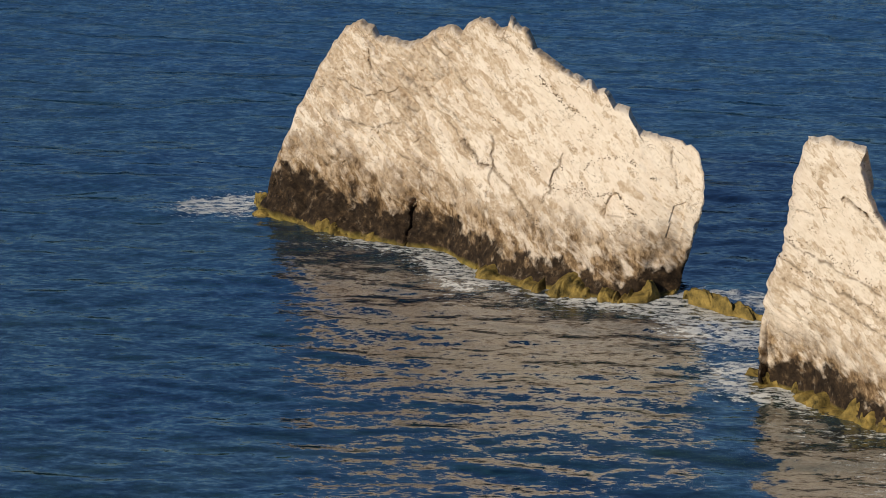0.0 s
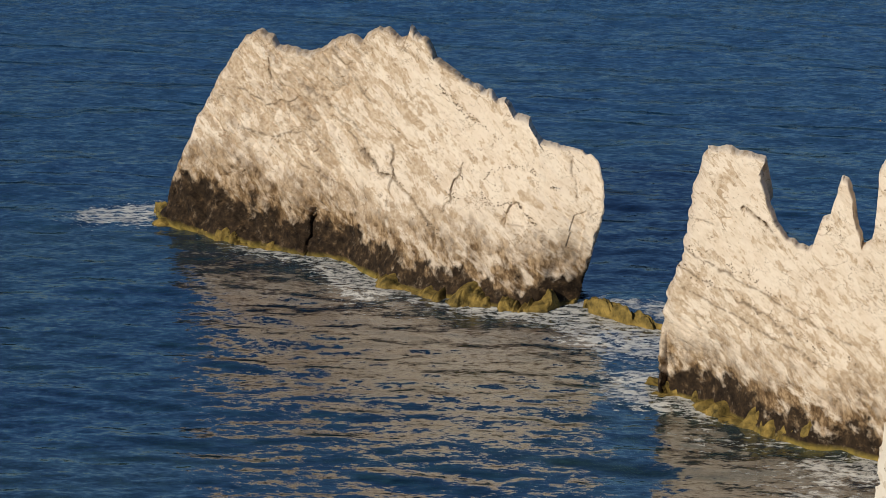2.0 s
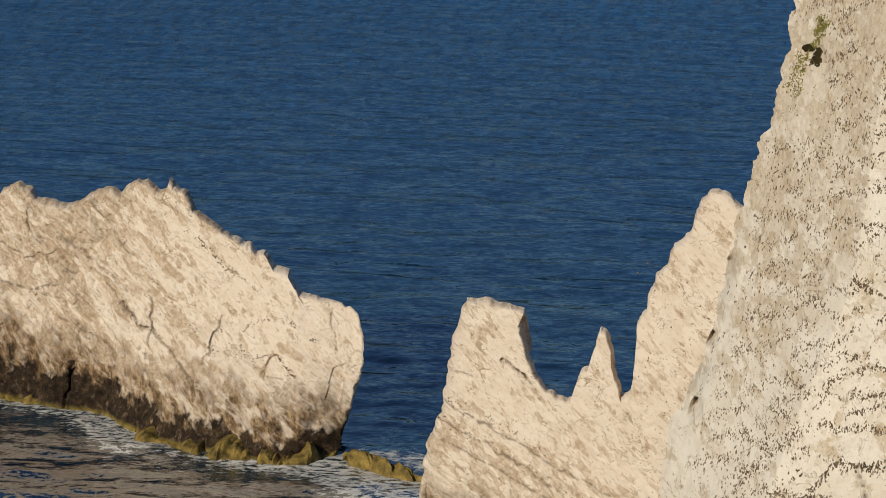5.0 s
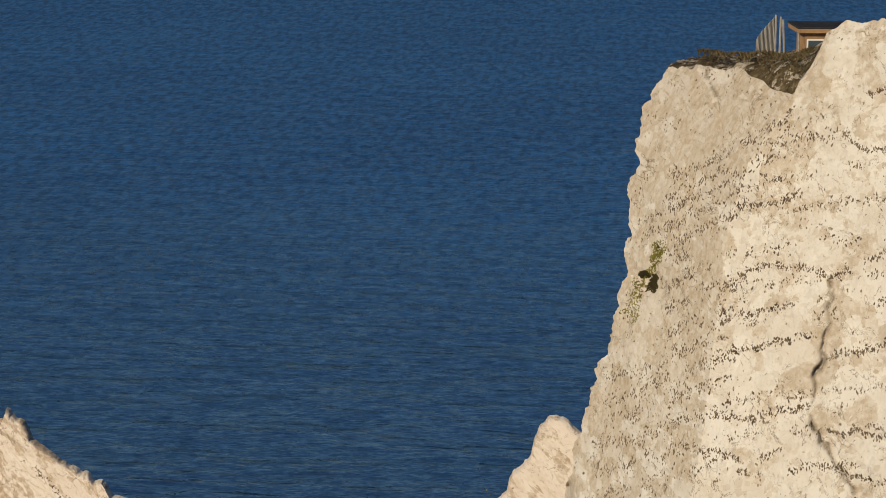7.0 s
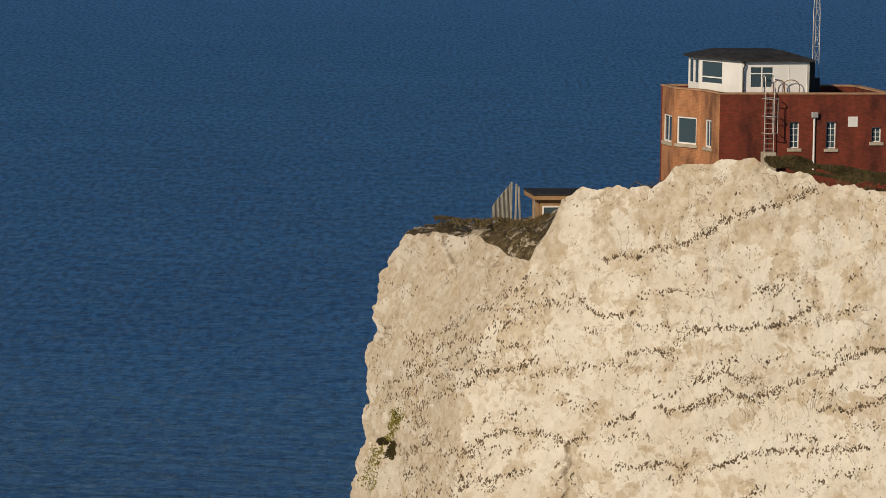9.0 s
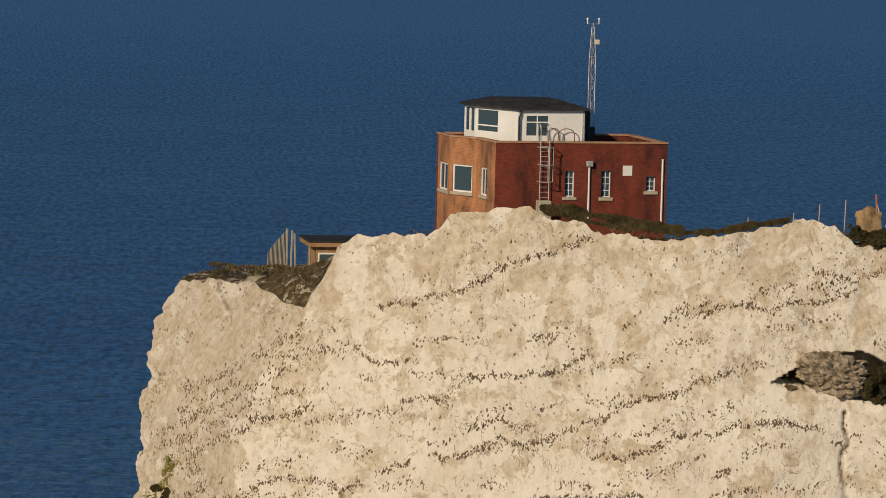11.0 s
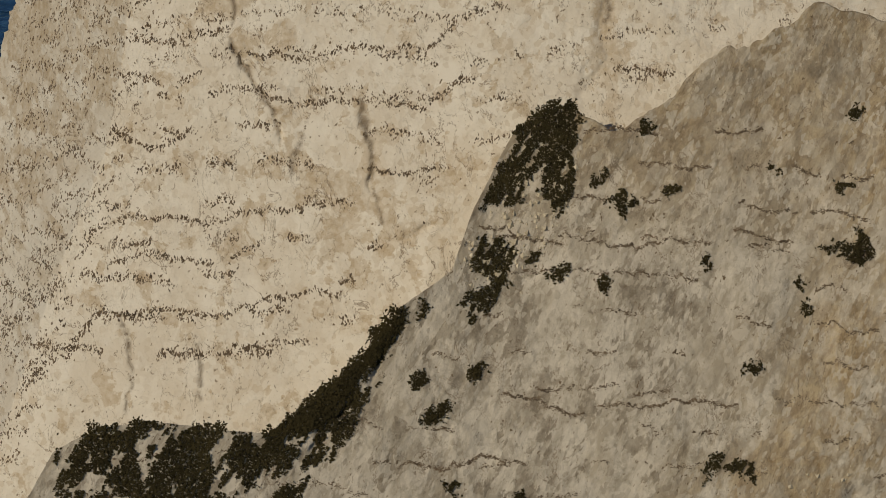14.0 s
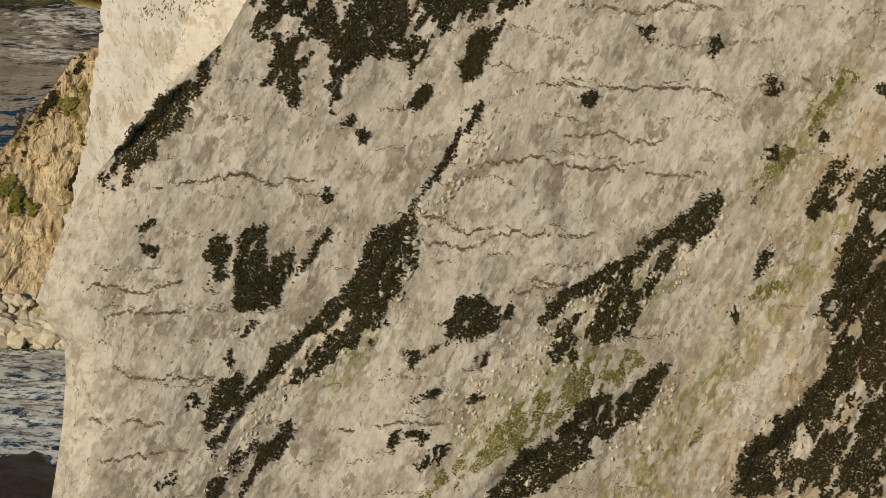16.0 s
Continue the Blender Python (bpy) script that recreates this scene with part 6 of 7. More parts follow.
def wall_with(name, a, b, z0, z1, thick, holes, mat, parent, label=""):
    """A wall with rectangular openings (x0, x1, z0, z1), solid round them."""
    m, length = wall_frame(a, b)
    xs = sorted({0.0, length, *(h[0] for h in holes), *(h[1] for h in holes)})
    zs = sorted({z0, z1, *(h[2] for h in holes), *(h[3] for h in holes)})
    bm = bmesh.new()
    for xa, xb in zip(xs[:-1], xs[1:]):
        for za, zb in zip(zs[:-1], zs[1:]):
            if not any(h[0] < (xa + xb) / 2 < h[1] and h[2] < (za + zb) / 2 < h[3] for h in holes):
                mm = Matrix.Translation(((xa + xb) / 2, thick / 2, (za + zb) / 2)) @ Matrix.Diagonal((xb - xa, thick, zb - za, 1))
                bmesh.ops.create_cube(bm, size=1, matrix=mm)
    bmesh.ops.remove_doubles(bm, verts=bm.verts[:], dist=0.0005)
    seen = {}
    for f in bm.faces:
        seen.setdefault(tuple(round(c, 3) for c in f.calc_center_median()), []).append(f)
    bmesh.ops.delete(bm, geom=[f for fs in seen.values() if len(fs) > 1 for f in fs], context="FACES")
    ob = part(name, bm, mat, parent, label)
    ob.matrix_local = m
    return ob, m


def window(m, hole, parent, cols, rows, inset=0.1, bar=0.035, frame_w=0.07, sill=True, splits=None):
    """A window in its opening: frame with bars, panes, sill."""
    x0, x1, z0, z1 = hole
    f = [(x0, x0 + frame_w, inset, inset + 0.08, z0, z1), (x1 - frame_w, x1, inset, inset + 0.08, z0, z1),
         (x0 + frame_w, x1 - frame_w, inset, inset + 0.08, z0, z0 + frame_w), (x0 + frame_w, x1 - frame_w, inset, inset + 0.08, z1 - frame_w, z1)]
    ob = boxes("window", f, white_paint, parent, "white painted window frame")
    ob.matrix_local = m
    for i in range(1, cols):
        x = x0 + (x1 - x0) * i / cols
        boxes("glazing_bar", [(x - bar / 2, x + bar / 2, inset + 0.01, inset + 0.06, z0 + frame_w, z1 - frame_w)], white_paint, ob)
    for k in (splits if splits is not None else [i / rows for i in range(1, rows)]):
        z = z0 + (z1 - z0) * k
        boxes("glazing_bar", [(x0 + frame_w, x1 - frame_w, inset + 0.012, inset + 0.062, z - bar / 2, z + bar / 2)], white_paint, ob)
    boxes("pane", [(x0 + frame_w * 0.5, x1 - frame_w * 0.5, inset + 0.035, inset + 0.045, z0 + frame_w * 0.5, z1 - frame_w * 0.5)], glass_mat, ob, "dark window glass")
    if sill:
        boxes("sill", [(x0 - 0.12, x1 + 0.12, -0.08, inset + 0.06, z0 - 0.17, z0 - 0.003)], stone_sill, ob, "concrete sill", 0.01)
    return ob


def build_lookout():
    house = tagged(new("lookout_building"), "red brick coast look-out with a white cabin on its roof", "building")
    house.location = (0, 0, 0)
    front = [(3.84, 4.37, 67.36, 68.75), (5.85, 6.39, 67.34, 68.76), (8.34, 8.88, 67.68, 68.47)]
    _, m0 = wall_with("wall", P[0], P[5], GROUND - 1.5, PARAPET, 0.3, front, brick_red_shaded, house, "weathered red brick wall, toned darker for the shaded side")
    for h, (c, r) in zip(front, ((2, 4), (2, 4), (2, 3))):
        window(m0, h, house, c, r, 0.14, 0.03, 0.055)
    for a, b, h, c in ((P[1], P[0], (0.67, 1.57, 67.28, 68.77), 2), (P[2], P[1], (0.22, 1.64, 67.3, 68.77), 1), (P[3], P[2], (0.6, 2.3, 67.27, 68.75), 2)):
        _, m = wall_with("wall", a, b, GROUND - 1.5, PARAPET, 0.3, [h], brick_orange_lit, house, "orange brick wall, toned brighter for the sun side")
        window(m, h, house, c, 1, 0.06, 0.06, 0.09)
    wall_with("wall", P[4], P[3], GROUND - 1.5, PARAPET, 0.3, [], brick_red_shaded, house)
    wall_with("wall", P[5], P[4], GROUND - 1.5, PARAPET, 0.3, [], brick_red_shaded, house)
    for a, b in zip(P, P[1:] + P[:1]):
        m, length = wall_frame(b, a)
        ob = boxes("coping", [(-0.03, length + 0.03, -0.05, 0.36, PARAPET + 0.003, PARAPET + 0.10)], coping_mat, house, "", 0.015)
        ob.matrix_local = m
    bm = bmesh.new()
    mid = sum(P, Vector((0, 0))) / 6
    low = [bm.verts.new((*(p + (mid - p) * 0.04), ROOF - 0.2)) for p in P]
    high = [bm.verts.new((*(p + (mid - p) * 0.04), ROOF)) for p in P]
    bm.faces.new(high[::-1])
    bm.faces.new(low)
    for i in range(6):
        bm.faces.new((low[i], low[i - 1], high[i - 1], high[i]))
    bmesh.ops.recalc_face_normals(bm, faces=bm.faces[:])
    part("roof", bm, felt_mat, house, "flat dark roof behind the parapet")

    # the white cabin
    u, n = (P[5] - P[0]).normalized(), Vector((-(P[5] - P[0]).y, (P[5] - P[0]).x)).normalized()
    q0, q1 = P[0] + u * 5.0 + n * 0.5, P[0] + u * 1.3 + n * 0.5
    q3 = q1 + Vector((-2.05, 2.85))
    q4 = q3 + Vector((-0.50, 1.55))
    q5 = q4 + u * 4.6
    q6 = q0 + n * 4.2
    top = 71.92
    front = [(0.42, 1.75, 70.5, 71.68)]
    _, m = wall_with("cabin_wall", q1, q0, ROOF, top, 0.12, front, white_paint, house, "white boarded cabin wall")
    window(m, front[0], house, 2, 2, 0.0, 0.06, 0.07, False, [0.66])
    boxes("batten", [(2.55, 2.58, -0.015, 0.0, 70.2, top - 0.02)], white_paint, house).matrix_local = m
    boxes("batten", [(3.55, 3.58, -0.015, 0.0, 70.2, top - 0.02)], white_paint, house).matrix_local = m
    length = (q1 - q3).length
    holes = [(0.12, length * 0.56, 70.55, 71.85)]
    _, m = wall_with("cabin_wall", q3, q1, ROOF, top, 0.12, holes, white_paint, house, "white boarded cabin wall")
    window(m, holes[0], house, 1, 2, 0.0, 0.07, 0.09, False, [0.30])
    length = (q3 - q4).length
    holes = [(0.12, length * 0.48, 70.5, 71.85), (length * 0.54, length - 0.1, 70.5, 71.85)]
    _, m = wall_with("cabin_wall", q4, q3, ROOF, top, 0.12, holes, white_paint, house, "white boarded cabin wall")
    for h in holes:
        window(m, h, house, 1, 1, 0.0, 0.05, 0.07, False)
    for a, b in ((q5, q4), (q6, q5), (q0, q6)):
        wall_with("cabin_wall", a, b, ROOF, top, 0.12, [], white_paint, house)
    bm = bmesh.new()
    ring = [q0, q1, q3, q4, q5, q6]
    mid = sum(ring, Vector((0, 0))) / 6
    eave = [p + (p - mid).normalized() * 0.32 for p in ring]
    a = [bm.verts.new((*p, top + 0.003)) for p in eave]
    b = [bm.verts.new((*p, top + 0.11)) for p in eave]
    c = [bm.verts.new((*(mid + (p - mid) * 0.6), top + 0.48)) for p in ring]
    bm.faces.new(a)
    bm.faces.new(c)
    for i in range(6):
        bm.faces.new((a[i - 1], a[i], b[i], b[i - 1]))
        bm.faces.new((b[i - 1], b[i], c[i], c[i - 1]))
    bmesh.ops.recalc_face_normals(bm, faces=bm.faces[:])
    part("cabin_roof", bm, felt_mat, house, "low black felt roof of the cabin")

    m0, _ = wall_frame(P[0], P[5])
    bm = bmesh.new()
    bent(bm, [(1.42, 0.42, 71.9), (1.42, 0.36, 71.7), (1.34, 0.36, 71.5), (1.34, 0.36, 70.2)], 0.045)
    part("cabin_downpipe", bm, black_paint, house, "black downpipe").matrix_local = m0
    # pipes on the front wall
    bm = bmesh.new()
    rod(bm, (5.15, -0.08, 69.0), (5.15, -0.08, 66.0), 0.055)
    rod(bm, (5.15, -0.08, 69.0), (5.30, -0.10, 69.2), 0.05)
    part("downpipe", bm, white_paint, house, "white downpipe").matrix_local = m0
    boxes("rain_hopper", [(4.98, 5.34, -0.22, -0.003, 68.98, 69.28)], steel_mat, house, "grey rainwater hopper", 0.03).matrix_local = m0
    bm = bmesh.new()
    bent(bm, [(9.22, -0.08, 69.4), (9.22, -0.08, 66.1), (9.1, -0.1, 66.0)], 0.055)
    rod(bm, (9.22, -0.08, 66.1), (9.22, -0.08, 65.6), 0.07)
    part("drainpipe", bm, white_paint, house, "white drainpipe at the corner").matrix_local = m0
    boxes("notice_plate", [(7.03, 7.55, -0.03, -0.003, 68.5, 69.04)], white_paint, house, "blank white plate on the brick").matrix_local = m0
    return house, m0


house, FRONT = build_lookout()


def build_ladder():
    top = tagged(new("cage_ladder"), "steel ladder with safety hoops on the brick wall", "ladder")
    top.matrix_world = FRONT
    for x in (2.40, 2.90):
        bm = bmesh.new()
        bent(bm, [(x, -0.22, 67.2), (x, -0.22, 70.9), (x, -0.12, 71.15), (x, 0.1, 71.2), (x, 0.3, 71.1), (x, 0.36, 70.8), (x, 0.36, 70.32)], 0.028)
        part("stile", bm, steel_mat, top)
    z = 67.35
    while z < 70.2:
        bm = bmesh.new()
        rod(bm, (2.40, -0.22, z), (2.90, -0.22, z), 0.016, 6)
        part("rung", bm, steel_mat, top)
        z += 0.27
    for z in (68.2, 69.1, 70.02):
        bm = bmesh.new()
        bent(bm, [(2.65 + 0.42 * math.cos(a), -0.25 - 0.62 * max(0.0, math.sin(a)), z) for a in (radians(d) for d in range(-10, 191, 20))], 0.026)
        part("hoop", bm, steel_mat, top, "flat steel safety hoop")
    for x in (2.3, 2.65, 3.0):
        bm = bmesh.new()
        rod(bm, (x, -0.25 - (0.62 if x == 2.65 else 0.34), 68.2), (x, -0.25 - (0.62 if x == 2.65 else 0.34), 70.02), 0.018, 6)
        part("cage_bar", bm, steel_mat, top)
    rail = tagged(new("roof_handrail"), "arched steel handrails above the parapet", "handrail")
    rail.matrix_world = FRONT
    for x0, x1 in ((2.95, 3.55), (3.45, 4.35)):
        bm = bmesh.new()
        c, r = (x0 + x1) / 2, (x1 - x0) / 2
        bent(bm, [(x0, 0.15, 70.31)] + [(c - r * math.cos(radians(d)), 0.15, 70.65 + 0.32 * math.sin(radians(d))) for d in range(0, 181, 20)] + [(x1, 0.15, 70.31)], 0.024)
        part("arch", bm, rust_mat, rail)
    block = boxes("concrete_block", [(2.25, 2.95, -0.75, -0.05, 65.6, 67.2)], stone_sill, None, "", 0.05)
    block.matrix_world = FRONT
    tagged(block, "square concrete block under the ladder", "block")


build_ladder()


def build_mast():
    mast = tagged(new("weather_mast"), "slender steel lattice mast with wind sensors on top", "mast")
    mast.matrix_world = FRONT @ Matrix.Translation((5.88, 2.4, 0))
    foot = [(0.20 * math.cos(a), 0.20 * math.sin(a)) for a in (radians(d) for d in (200, 320, 80))]

    def at(k, z):
        s = 1.0 if z < 74.5 else 1 - 0.6 * (z - 74.5) / 1.8
        return Vector((foot[k][0] * s, foot[k][1] * s, z))
    for k in range(3):
        bm = bmesh.new()
        bent(bm, [at(k, ROOF), at(k, 74.5), at(k, 76.3)], 0.022, 6)
        part("leg", bm, steel_mat, mast)
    z = 71.9
    i = 0
    while z < 76.0:
        for k in range(3):
            bm = bmesh.new()
            j = (k + 1) % 3
            a, b = (at(k, z), at(j, z + 0.7)) if i % 2 else (at(j, z), at(k, z + 0.7))
            rod(bm, a, b, 0.012, 5)
            rod(bm, at(k, z), at(j, z), 0.012, 5)
            part("brace", bm, steel_mat, mast)
        z += 0.7
        i += 1
    bm = bmesh.new()
    rod(bm, (0, 0, 76.2), (0, 0, 76.5), 0.02, 6)
    rod(bm, (-0.32, 0, 76.45), (0.32, 0, 76.45), 0.014, 6)
    part("cross_arm", bm, steel_mat, mast)
    for x in (-0.32, 0.32):
        bm = bmesh.new()
        rod(bm, (x, 0, 76.45), (x, 0, 76.72), 0.03, 6)
        bmesh.ops.create_icosphere(bm, subdivisions=1, radius=0.07, matrix=Matrix.Translation((x, 0, 76.72)))
        part("wind_sensor", bm, white_paint, mast, "small white wind sensor")
    boxes("instrument_box", [(0.12, 0.36, -0.12, 0.12, 75.35, 75.62)], plain("cream_plastic", (0.55, 0.5, 0.36), (0.66, 0.6, 0.45), 3.0, 0.5), mast, "cream instrument box", 0.02)
    cab = boxes("equipment_cabinet", [(5.27, 5.62, 1.6, 2.2, ROOF + 0.02, 71.95), (5.05, 6.0, 1.9, 2.4, ROOF + 0.02, 70.95)], black_paint, None, "", 0.02)
    cab.matrix_world = FRONT
    tagged(cab, "black equipment cabinets on the flat roof", "cabinet")


build_mast()


# ---- fence, shed, posts and ruins along the top ----
def build_fence():
    fence = tagged(new("paling_fence"), "grey weathered timber paling fence at the cliff edge", "fence")
    for i in range(15):
        k = i / 14
        x, y = 2.72 + 0.95 * k, 214.0 - 3.0 * k
        h = 63.2 + 1.55 * k ** 0.9
        bm = bmesh.new()
        bmesh.ops.create_cube(bm, size=1, matrix=pose(x, y, (62.3 + h) / 2, 0, random.uniform(-1.5, 1.5), 65) @ Matrix.Diagonal((0.13, 0.03, h - 62.3, 1)))
        part("pale", bm, wood_mat, fence)
    for x, z1, lean in ((3.68, 64.85, 0), (3.93, 64.75, 1), (4.13, 64.6, -3)):
        bm = bmesh.new()
        bmesh.ops.create_cube(bm, size=1, matrix=pose(x, 210.6, (62.3 + z1) / 2, 0, lean, 20) @ Matrix.Diagonal((0.09, 0.09, z1 - 62.3, 1)))
        bmesh.ops.bevel(bm, geom=bm.edges[:], offset=0.008, affect="EDGES")
        part("post", bm, wood_mat, fence)


build_fence()


def build_shed():
    shed = tagged(new("timber_shed"), "low brown timber shed with a flat roof and small window", "shed")
    shed.matrix_world = pose(5.15, 206.6, 0, 0, 0, 8)
    boxes("wall", [(0, 3.0, 0, 2.6, 62.0, 63.36), (0, 0.12, 0, 2.6, 63.36, 63.95), (1.15, 3.0, 0, 2.6, 63.36, 63.95), (0.12, 1.15, 0.3, 2.6, 63.36, 63.95), (0, 3.0, 0, 2.6, 63.95, 64.28)], shed_wood, shed, "brown boarded wall")
    window(Matrix.Identity(4), (0.12, 1.15, 63.36, 63.95), shed, 1, 1, 0.0, 0.04, 0.09, False)
    boxes("fascia", [(-0.42, 3.3, -0.35, 2.9, 64.283, 64.52)], shed_wood, shed, "brown fascia board", 0.02)
    boxes("roof", [(-0.45, 3.35, -0.38, 2.95, 64.523, 64.62)], felt_mat, shed, "flat dark felt roof", 0.02)
    bm = bmesh.new()
    rod(bm, (-0.36, -0.3, 62.0), (-0.36, -0.3, 64.28), 0.04)
    part("post", bm, wood_mat, shed)


build_shed()


def build_posts():
    for k, (x, z0, z1) in enumerate(((27.28, 66.4, 66.98), (29.6, 66.5, 67.22), (30.94, 66.8, 67.7), (32.3, 67.0, 67.94), (28.2, 66.4, 66.74))):
        bm = bmesh.new()
        r = 0.035
        bmesh.ops.create_cone(bm, cap_ends=True, segments=8, radius1=r, radius2=r * 0.9, depth=z1 - z0 + 1.2, matrix=pose(x, 199.0, (z0 + z1 - 1.2) / 2, 0, random.uniform(-2, 2), 0))
        ob = part("fence_post", bm, wood_mat, None)
        tagged(ob, "thin grey fence post on the cliff top", "post", "posts of the cliff fence")


build_posts()


def rough_block(name, size, seed, mat, label, category, at, turn=0.0):
    """A broken block of masonry with worn, uneven edges."""
    bm = bmesh.new()
    bmesh.ops.create_cube(bm, size=1)
    bmesh.ops.subdivide_edges(bm, edges=bm.edges[:], cuts=5, use_grid_fill=True)
    for v in bm.verts:
        p = Vector((v.co.x * size[0], v.co.y * size[1], v.co.z * size[2]))
        w = noise.noise(p * 2.2 + Vector((seed, 0, 0))) * 0.14 + noise.noise(p * 5.0 + Vector((0, seed, 0))) * 0.06
        v.co = p * (1 + w)
        if v.co.z > size[2] * 0.3:
            v.co.z += noise.noise(p * 1.3 + Vector((0, 0, seed))) * 0.3
    ob = part(name, bm, mat, None)
    ob.matrix_world = pose(*at, 0, 0, turn)
    return tagged(ob, label, category)


def build_ruins():
    rough_block("masonry_block", (1.0, 0.9, 1.1), 3, plain("tan_masonry", (0.24, 0.15, 0.07), (0.48, 0.34, 0.18), 2.0, 0.9), "broken block of tan masonry on the cliff top", "ruin", (33.5, 198.8, 66.95), 20)
    pole = tagged(new("marker_pole"), "leaning orange marker pole with a white rope", "pole")
    bm = bmesh.new()
    rod(bm, (34.0, 199.0, 66.2), (33.9, 199.0, 68.27), 0.05)
    part("shaft", bm, orange_paint, pole)
    bm = bmesh.new()
    bent(bm, [(33.92, 199.0, 67.9), (34.1, 199, 67.3), (34.3, 199, 67.0), (34.5, 199, 66.5)], 0.025, 5)
    part("rope", bm, white_paint, pole, "white rope")
    for x in (35.2, 36.2):
        br = tagged(new("iron_bracket"), "dark iron bracket standing on the cliff top", "bracket", "iron brackets on the cliff top")
        bm = bmesh.new()
        rod(bm, (x, 199, 66.2), (x, 199, 67.25), 0.05)
        rod(bm, (x - 0.45, 199, 66.2), (x, 199, 67.1), 0.05)
        part("strut", bm, black_paint, br)
    rough_block("brick_ruin", (2.6, 1.2, 1.5), 8, plain("dark_old_brick", (0.06, 0.03, 0.02), (0.24, 0.12, 0.07), 1.6, 0.9), "ruined red brick wall above the cliff", "ruin", (39.3, 199.2, 66.8), 5)
    rough_block("concrete_lump", (0.9, 0.8, 0.7), 5, stone_sill, "broken pale concrete lump near the edge", "ruin", (37.7, 197.6, 65.95), 40)
    rough_block("concrete_slab", (1.6, 0.9, 0.25), 6, stone_sill, "broken flat concrete slab on the edge", "ruin", (38.3, 197.2, 65.5), 10)
    # rubble body in the hollow of the cliff
    bm = bmesh.new()
    bmesh.ops.create_icosphere(bm, subdivisions=5, radius=1)
    for v in bm.verts:
        w = noise.noise(v.co * 1.4) * 0.3 + abs(noise.noise(v.co * 3.3)) * 0.4 + noise.noise(v.co * 7) * 0.16 - 0.15
        v.co *= 1 + w
    ob = part("rubble_mass", bm, plain("brown_rubble", (0.10, 0.07, 0.04), (0.60, 0.50, 0.36), 3.2, 0.95, 1.0, 0.15), None)
    ob.matrix_world = pose(31.5, float(surf_c(np.array([29.2]), np.array([60.6]))[0]) - 0.1, 59.35, 0, 12, 0) @ Matrix.Diagonal((2.0, 1.5, 1.08, 1))
    tagged(ob, "brown mass of rubble jutting from the white cliff", "rubble")


build_ruins()


def build_revetment():
    """Old stone facing that clings to the cliff below the ruins."""
    wall = tagged(new("stone_revetment"), "crumbling wall of rough stones facing the cliff", "wall")
    rng = np.random.default_rng(31)
    outline = [(36.1, 65.0), (40.0, 63.9), (40.0, 63.4), (38.9, 63.2), (38.2, 62.4), (37.4, 61.5), (36.9, 60.4), (36.8, 58.8), (36.5, 58.8), (36.4, 60.3), (36.0, 62.5)]
    pts = np.stack([rng.uniform(35.9, 40.0, 2600), rng.uniform(60.2, 65.0, 2600)], 1)
    pts = pts[inside(pts[:, 0], pts[:, 1], outline)]
    keep = []
    for p in pts:
        if all(abs(p[0] - q[0]) > 0.17 or abs(p[1] - q[1]) > 0.13 for q in keep):
            keep.append(p)
    shapes = []
    for s in range(4):
        bm = bmesh.new()
        bmesh.ops.create_icosphere(bm, subdivisions=1, radius=1)
        for v in bm.verts:
            v.co *= 1 + 0.3 * noise.noise(v.co * 2 + Vector((s * 5, 0, 0)))
        me = bpy.data.meshes.new("stone")
        bm.to_mesh(me)
        bm.free()
        me.materials.append(stone_face)
        shapes.append(me)
    for i, (x, z) in enumerate(keep[:290]):
        ob = new("stone", shapes[i % 4])
        ob.parent = wall
        y = float(surf_c(np.array([x]), np.array([z]))[0])
        ob.matrix_local = pose(x, y - 0.1, z, 0, rng.uniform(-30, 30), 0) @ Matrix.Diagonal((rng.uniform(0.08, 0.17), rng.uniform(0.08, 0.15), rng.uniform(0.05, 0.12), 1))
    g = coons([(36.45, 58.7), (36.85, 58.7)], [(36.1, 65.1), (40.2, 63.9)], [(36.45, 58.7), (36.3, 60.2), (36.0, 62.5), (36.1, 65.1)], [(36.85, 58.7), (36.95, 60.4), (38.2, 62.4), (40.2, 63.3), (40.2, 63.9)], 24, 30)
    x, z = g[..., 0], g[..., 1]
    ob = mesh_of("mortar", np.stack([x, surf_c(x, z) - 0.08, z], -1).reshape(-1, 3), grid_faces(30, 24), earth_mat)
    ob.parent = wall
    tagged(ob, "brown earth between the stones")


earth_mat = plain("brown_earth", (0.07, 0.045, 0.025), (0.22, 0.15, 0.085), 2.5, 0.95)
stone_face = plain("rough_stone", (0.26, 0.19, 0.11), (0.66, 0.57, 0.43), 4.0, 0.9, 0.6, 0.05)
build_revetment()


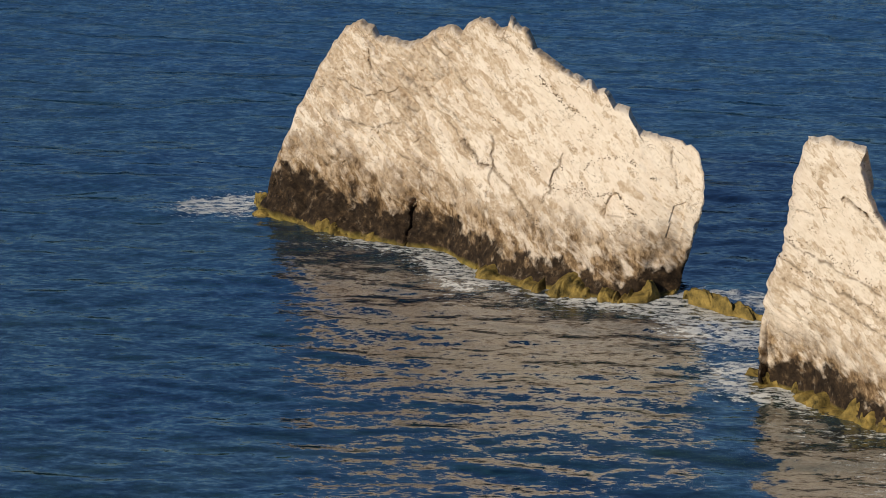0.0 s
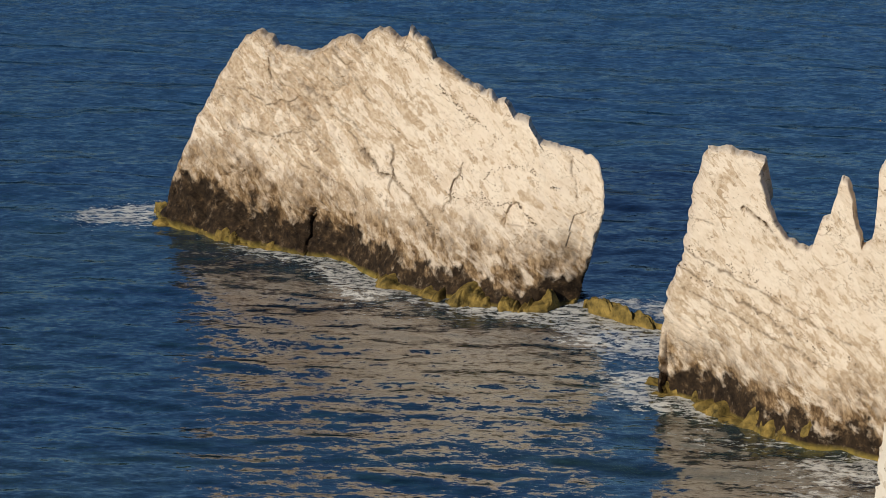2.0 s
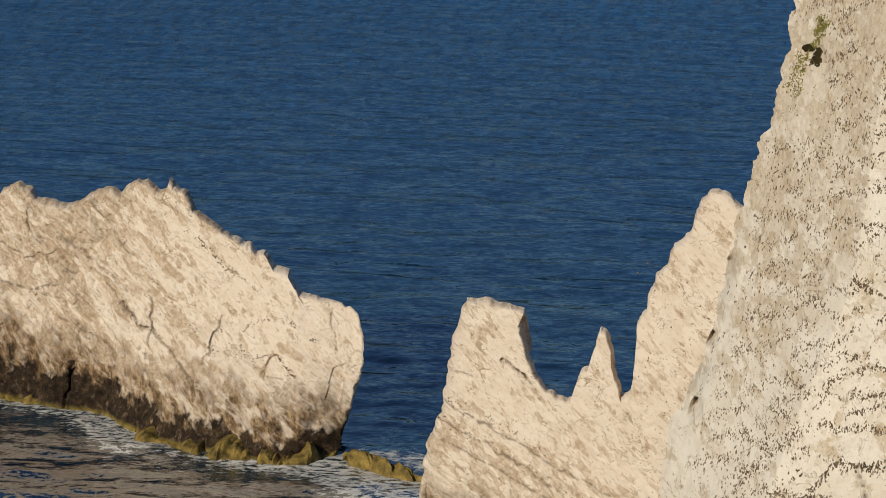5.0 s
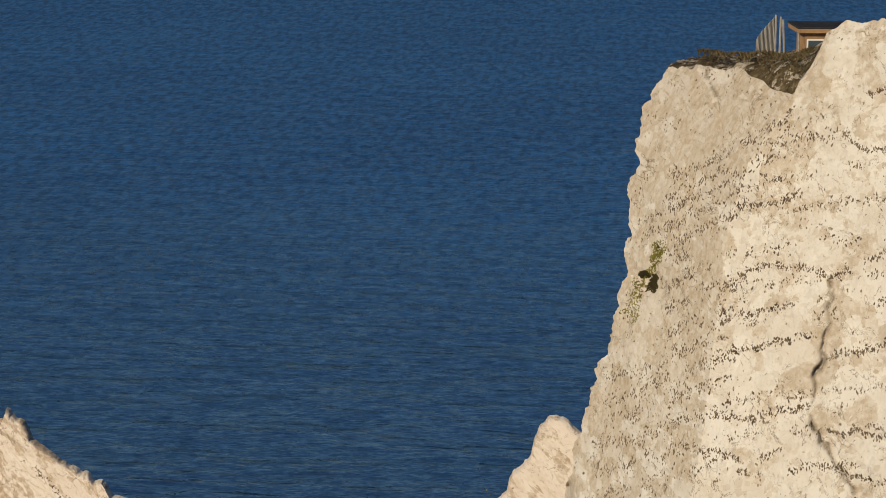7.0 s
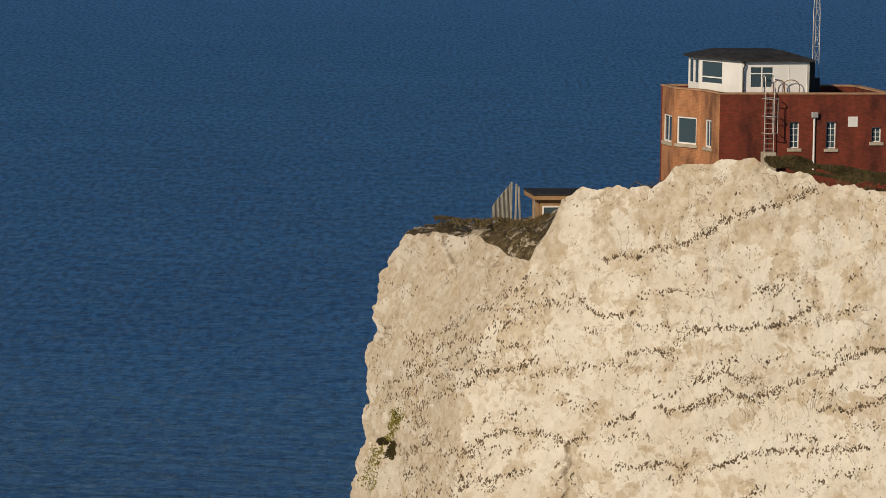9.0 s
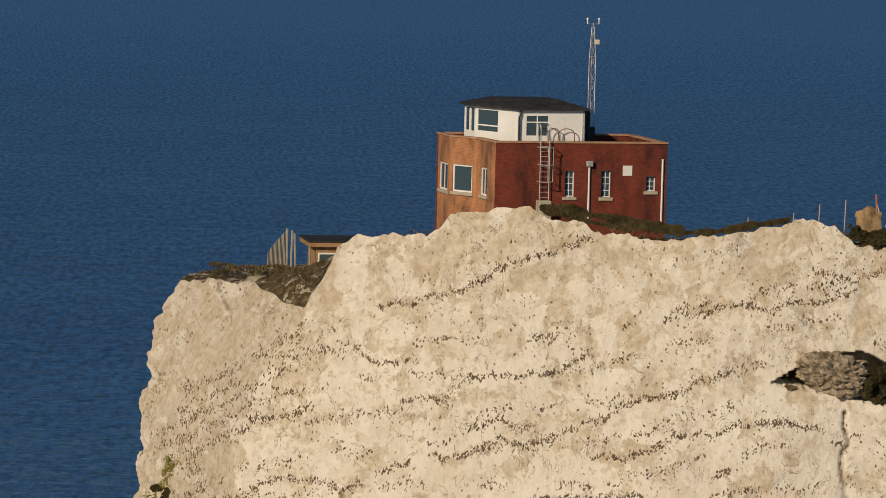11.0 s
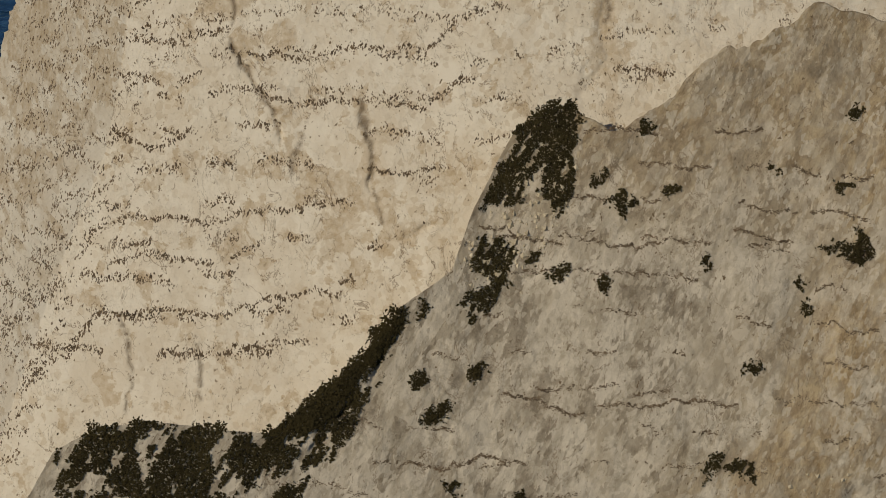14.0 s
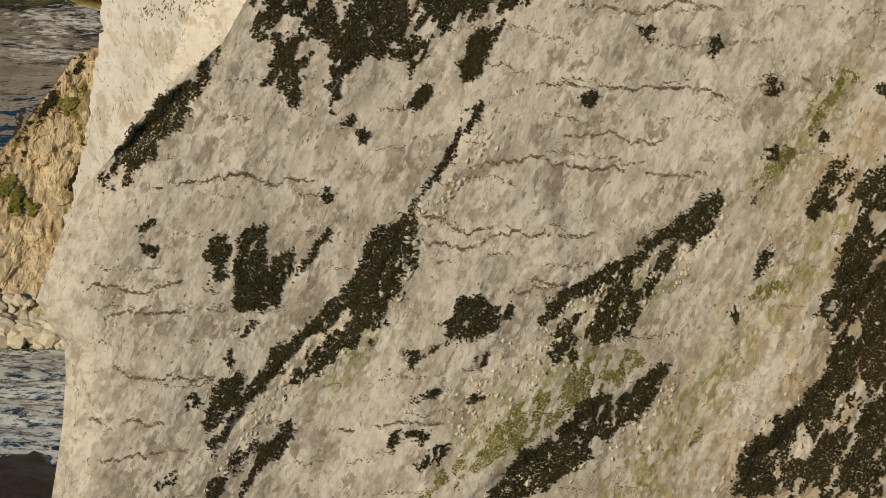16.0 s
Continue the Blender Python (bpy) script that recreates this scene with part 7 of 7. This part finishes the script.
def tufts():
    """Dry grass along the brow."""
    for k, (x0, x1, n) in enumerate(((-0.5, 5.5, 2600), (9, 12.5, 900), (17, 25, 2600), (25, 32, 1300), (32, 38, 3200))):
        rng = np.random.default_rng(70 + k)
        x = rng.uniform(x0, x1, n)
        zt = lin(x, C_TOP)
        back = rng.uniform(0.0, 2.5, n)
        flat = np.minimum(lin(x, [(-3, 62.2), (2, 62.9), (3.5, 63.5), (5, 63.9), (7, 64.3), (9, 64.9), (12, 65.3), (24, 65.6), (30, 66.2), (38, 65.4), (48, 64.8)]), zt + np.where((x > 1.5) & (x < 8.5), 2.6, 0.4))
        fade = np.exp(-18 * (back / 46) ** 0.625)
        y = surf_c(x, zt) + back
        z = zt * fade + flat * (1 - fade) - 0.1 * np.maximum(back - 1, 0)
        keep = vnoise(x / 1.3, y / 1.3, 0.3, 70 + k) > -0.35
        c = np.stack([x, y, z], -1)[keep]
        n = len(c)
        lean, h = rng.normal(0, 0.09, (n, 3)) * np.array([1, 1, 0]), rng.uniform(0.06, 0.20, (n, 1))
        side = rng.normal(0, 0.03, (n, 3)) * np.array([1, 1, 0])
        verts = np.stack([c - side, c + side, c + lean + np.array([0, 0, 1]) * h], 1).reshape(-1, 3)
        ob = mesh_of("grass", verts, np.arange(3 * n).reshape(n, 3), turf_leaf, False)
        tagged(ob, "dry brown grass along the cliff edge", "grass", kind="stuff")
    foliage("shrub", [(37.4, 66.9), (38.8, 67.2), (40.2, 67.0)], 0.42, 3400, lambda x, z: 0 * x + 198.2, leaf_mat, "dark bramble grown over the ruined wall", "plant", 83, 0.12, 0.5, True, 0.2)
    for k, (x0, x1) in enumerate(((16.8, 21.0), (21.0, 26.0), (26.0, 29.2), (33.0, 37.5))):
        xs = np.linspace(x0, x1, 12)
        foliage("scrub", list(zip(xs, lin(xs, C_TOP) + 0.12)), 0.16, 4200, lambda x, z: surf_c(x, z) + 0.3, scrub_mat, "low brown scrub along the brow of the cliff", "grass", 84 + k, 0.07, 0.12, True, 0.6)
    foliage("shrub", [(32.6, 66.5), (33.4, 66.2), (34.8, 66.0)], 0.4, 1500, lambda x, z: 0 * x + 197.4, leaf_mat, "dark shrub on the cliff edge beside the ruins", "plant", 80, 0.12, 0.6, True, 0.3)
    foliage("shrub", [(37.6, 66.2), (38.9, 65.7), (39.8, 66.4)], 0.4, 3000, lambda x, z: 0 * x + 197.2, leaf_mat, "dark shrub on the cliff edge beside the ruins", "plant", 81, 0.12, 0.8, True, 0.3)
    foliage("shrub", [(16.6, 67.25), (18.2, 67.15), (19.9, 66.85), (21.6, 66.55), (23.6, 66.3)], 0.24, 9000, lambda x, z: surf_c(x, z) + 0.25, scrub_mat, "brown scrub in front of the brick wall", "plant", 82, 0.08, 0.15, True, 0.9)


tufts()
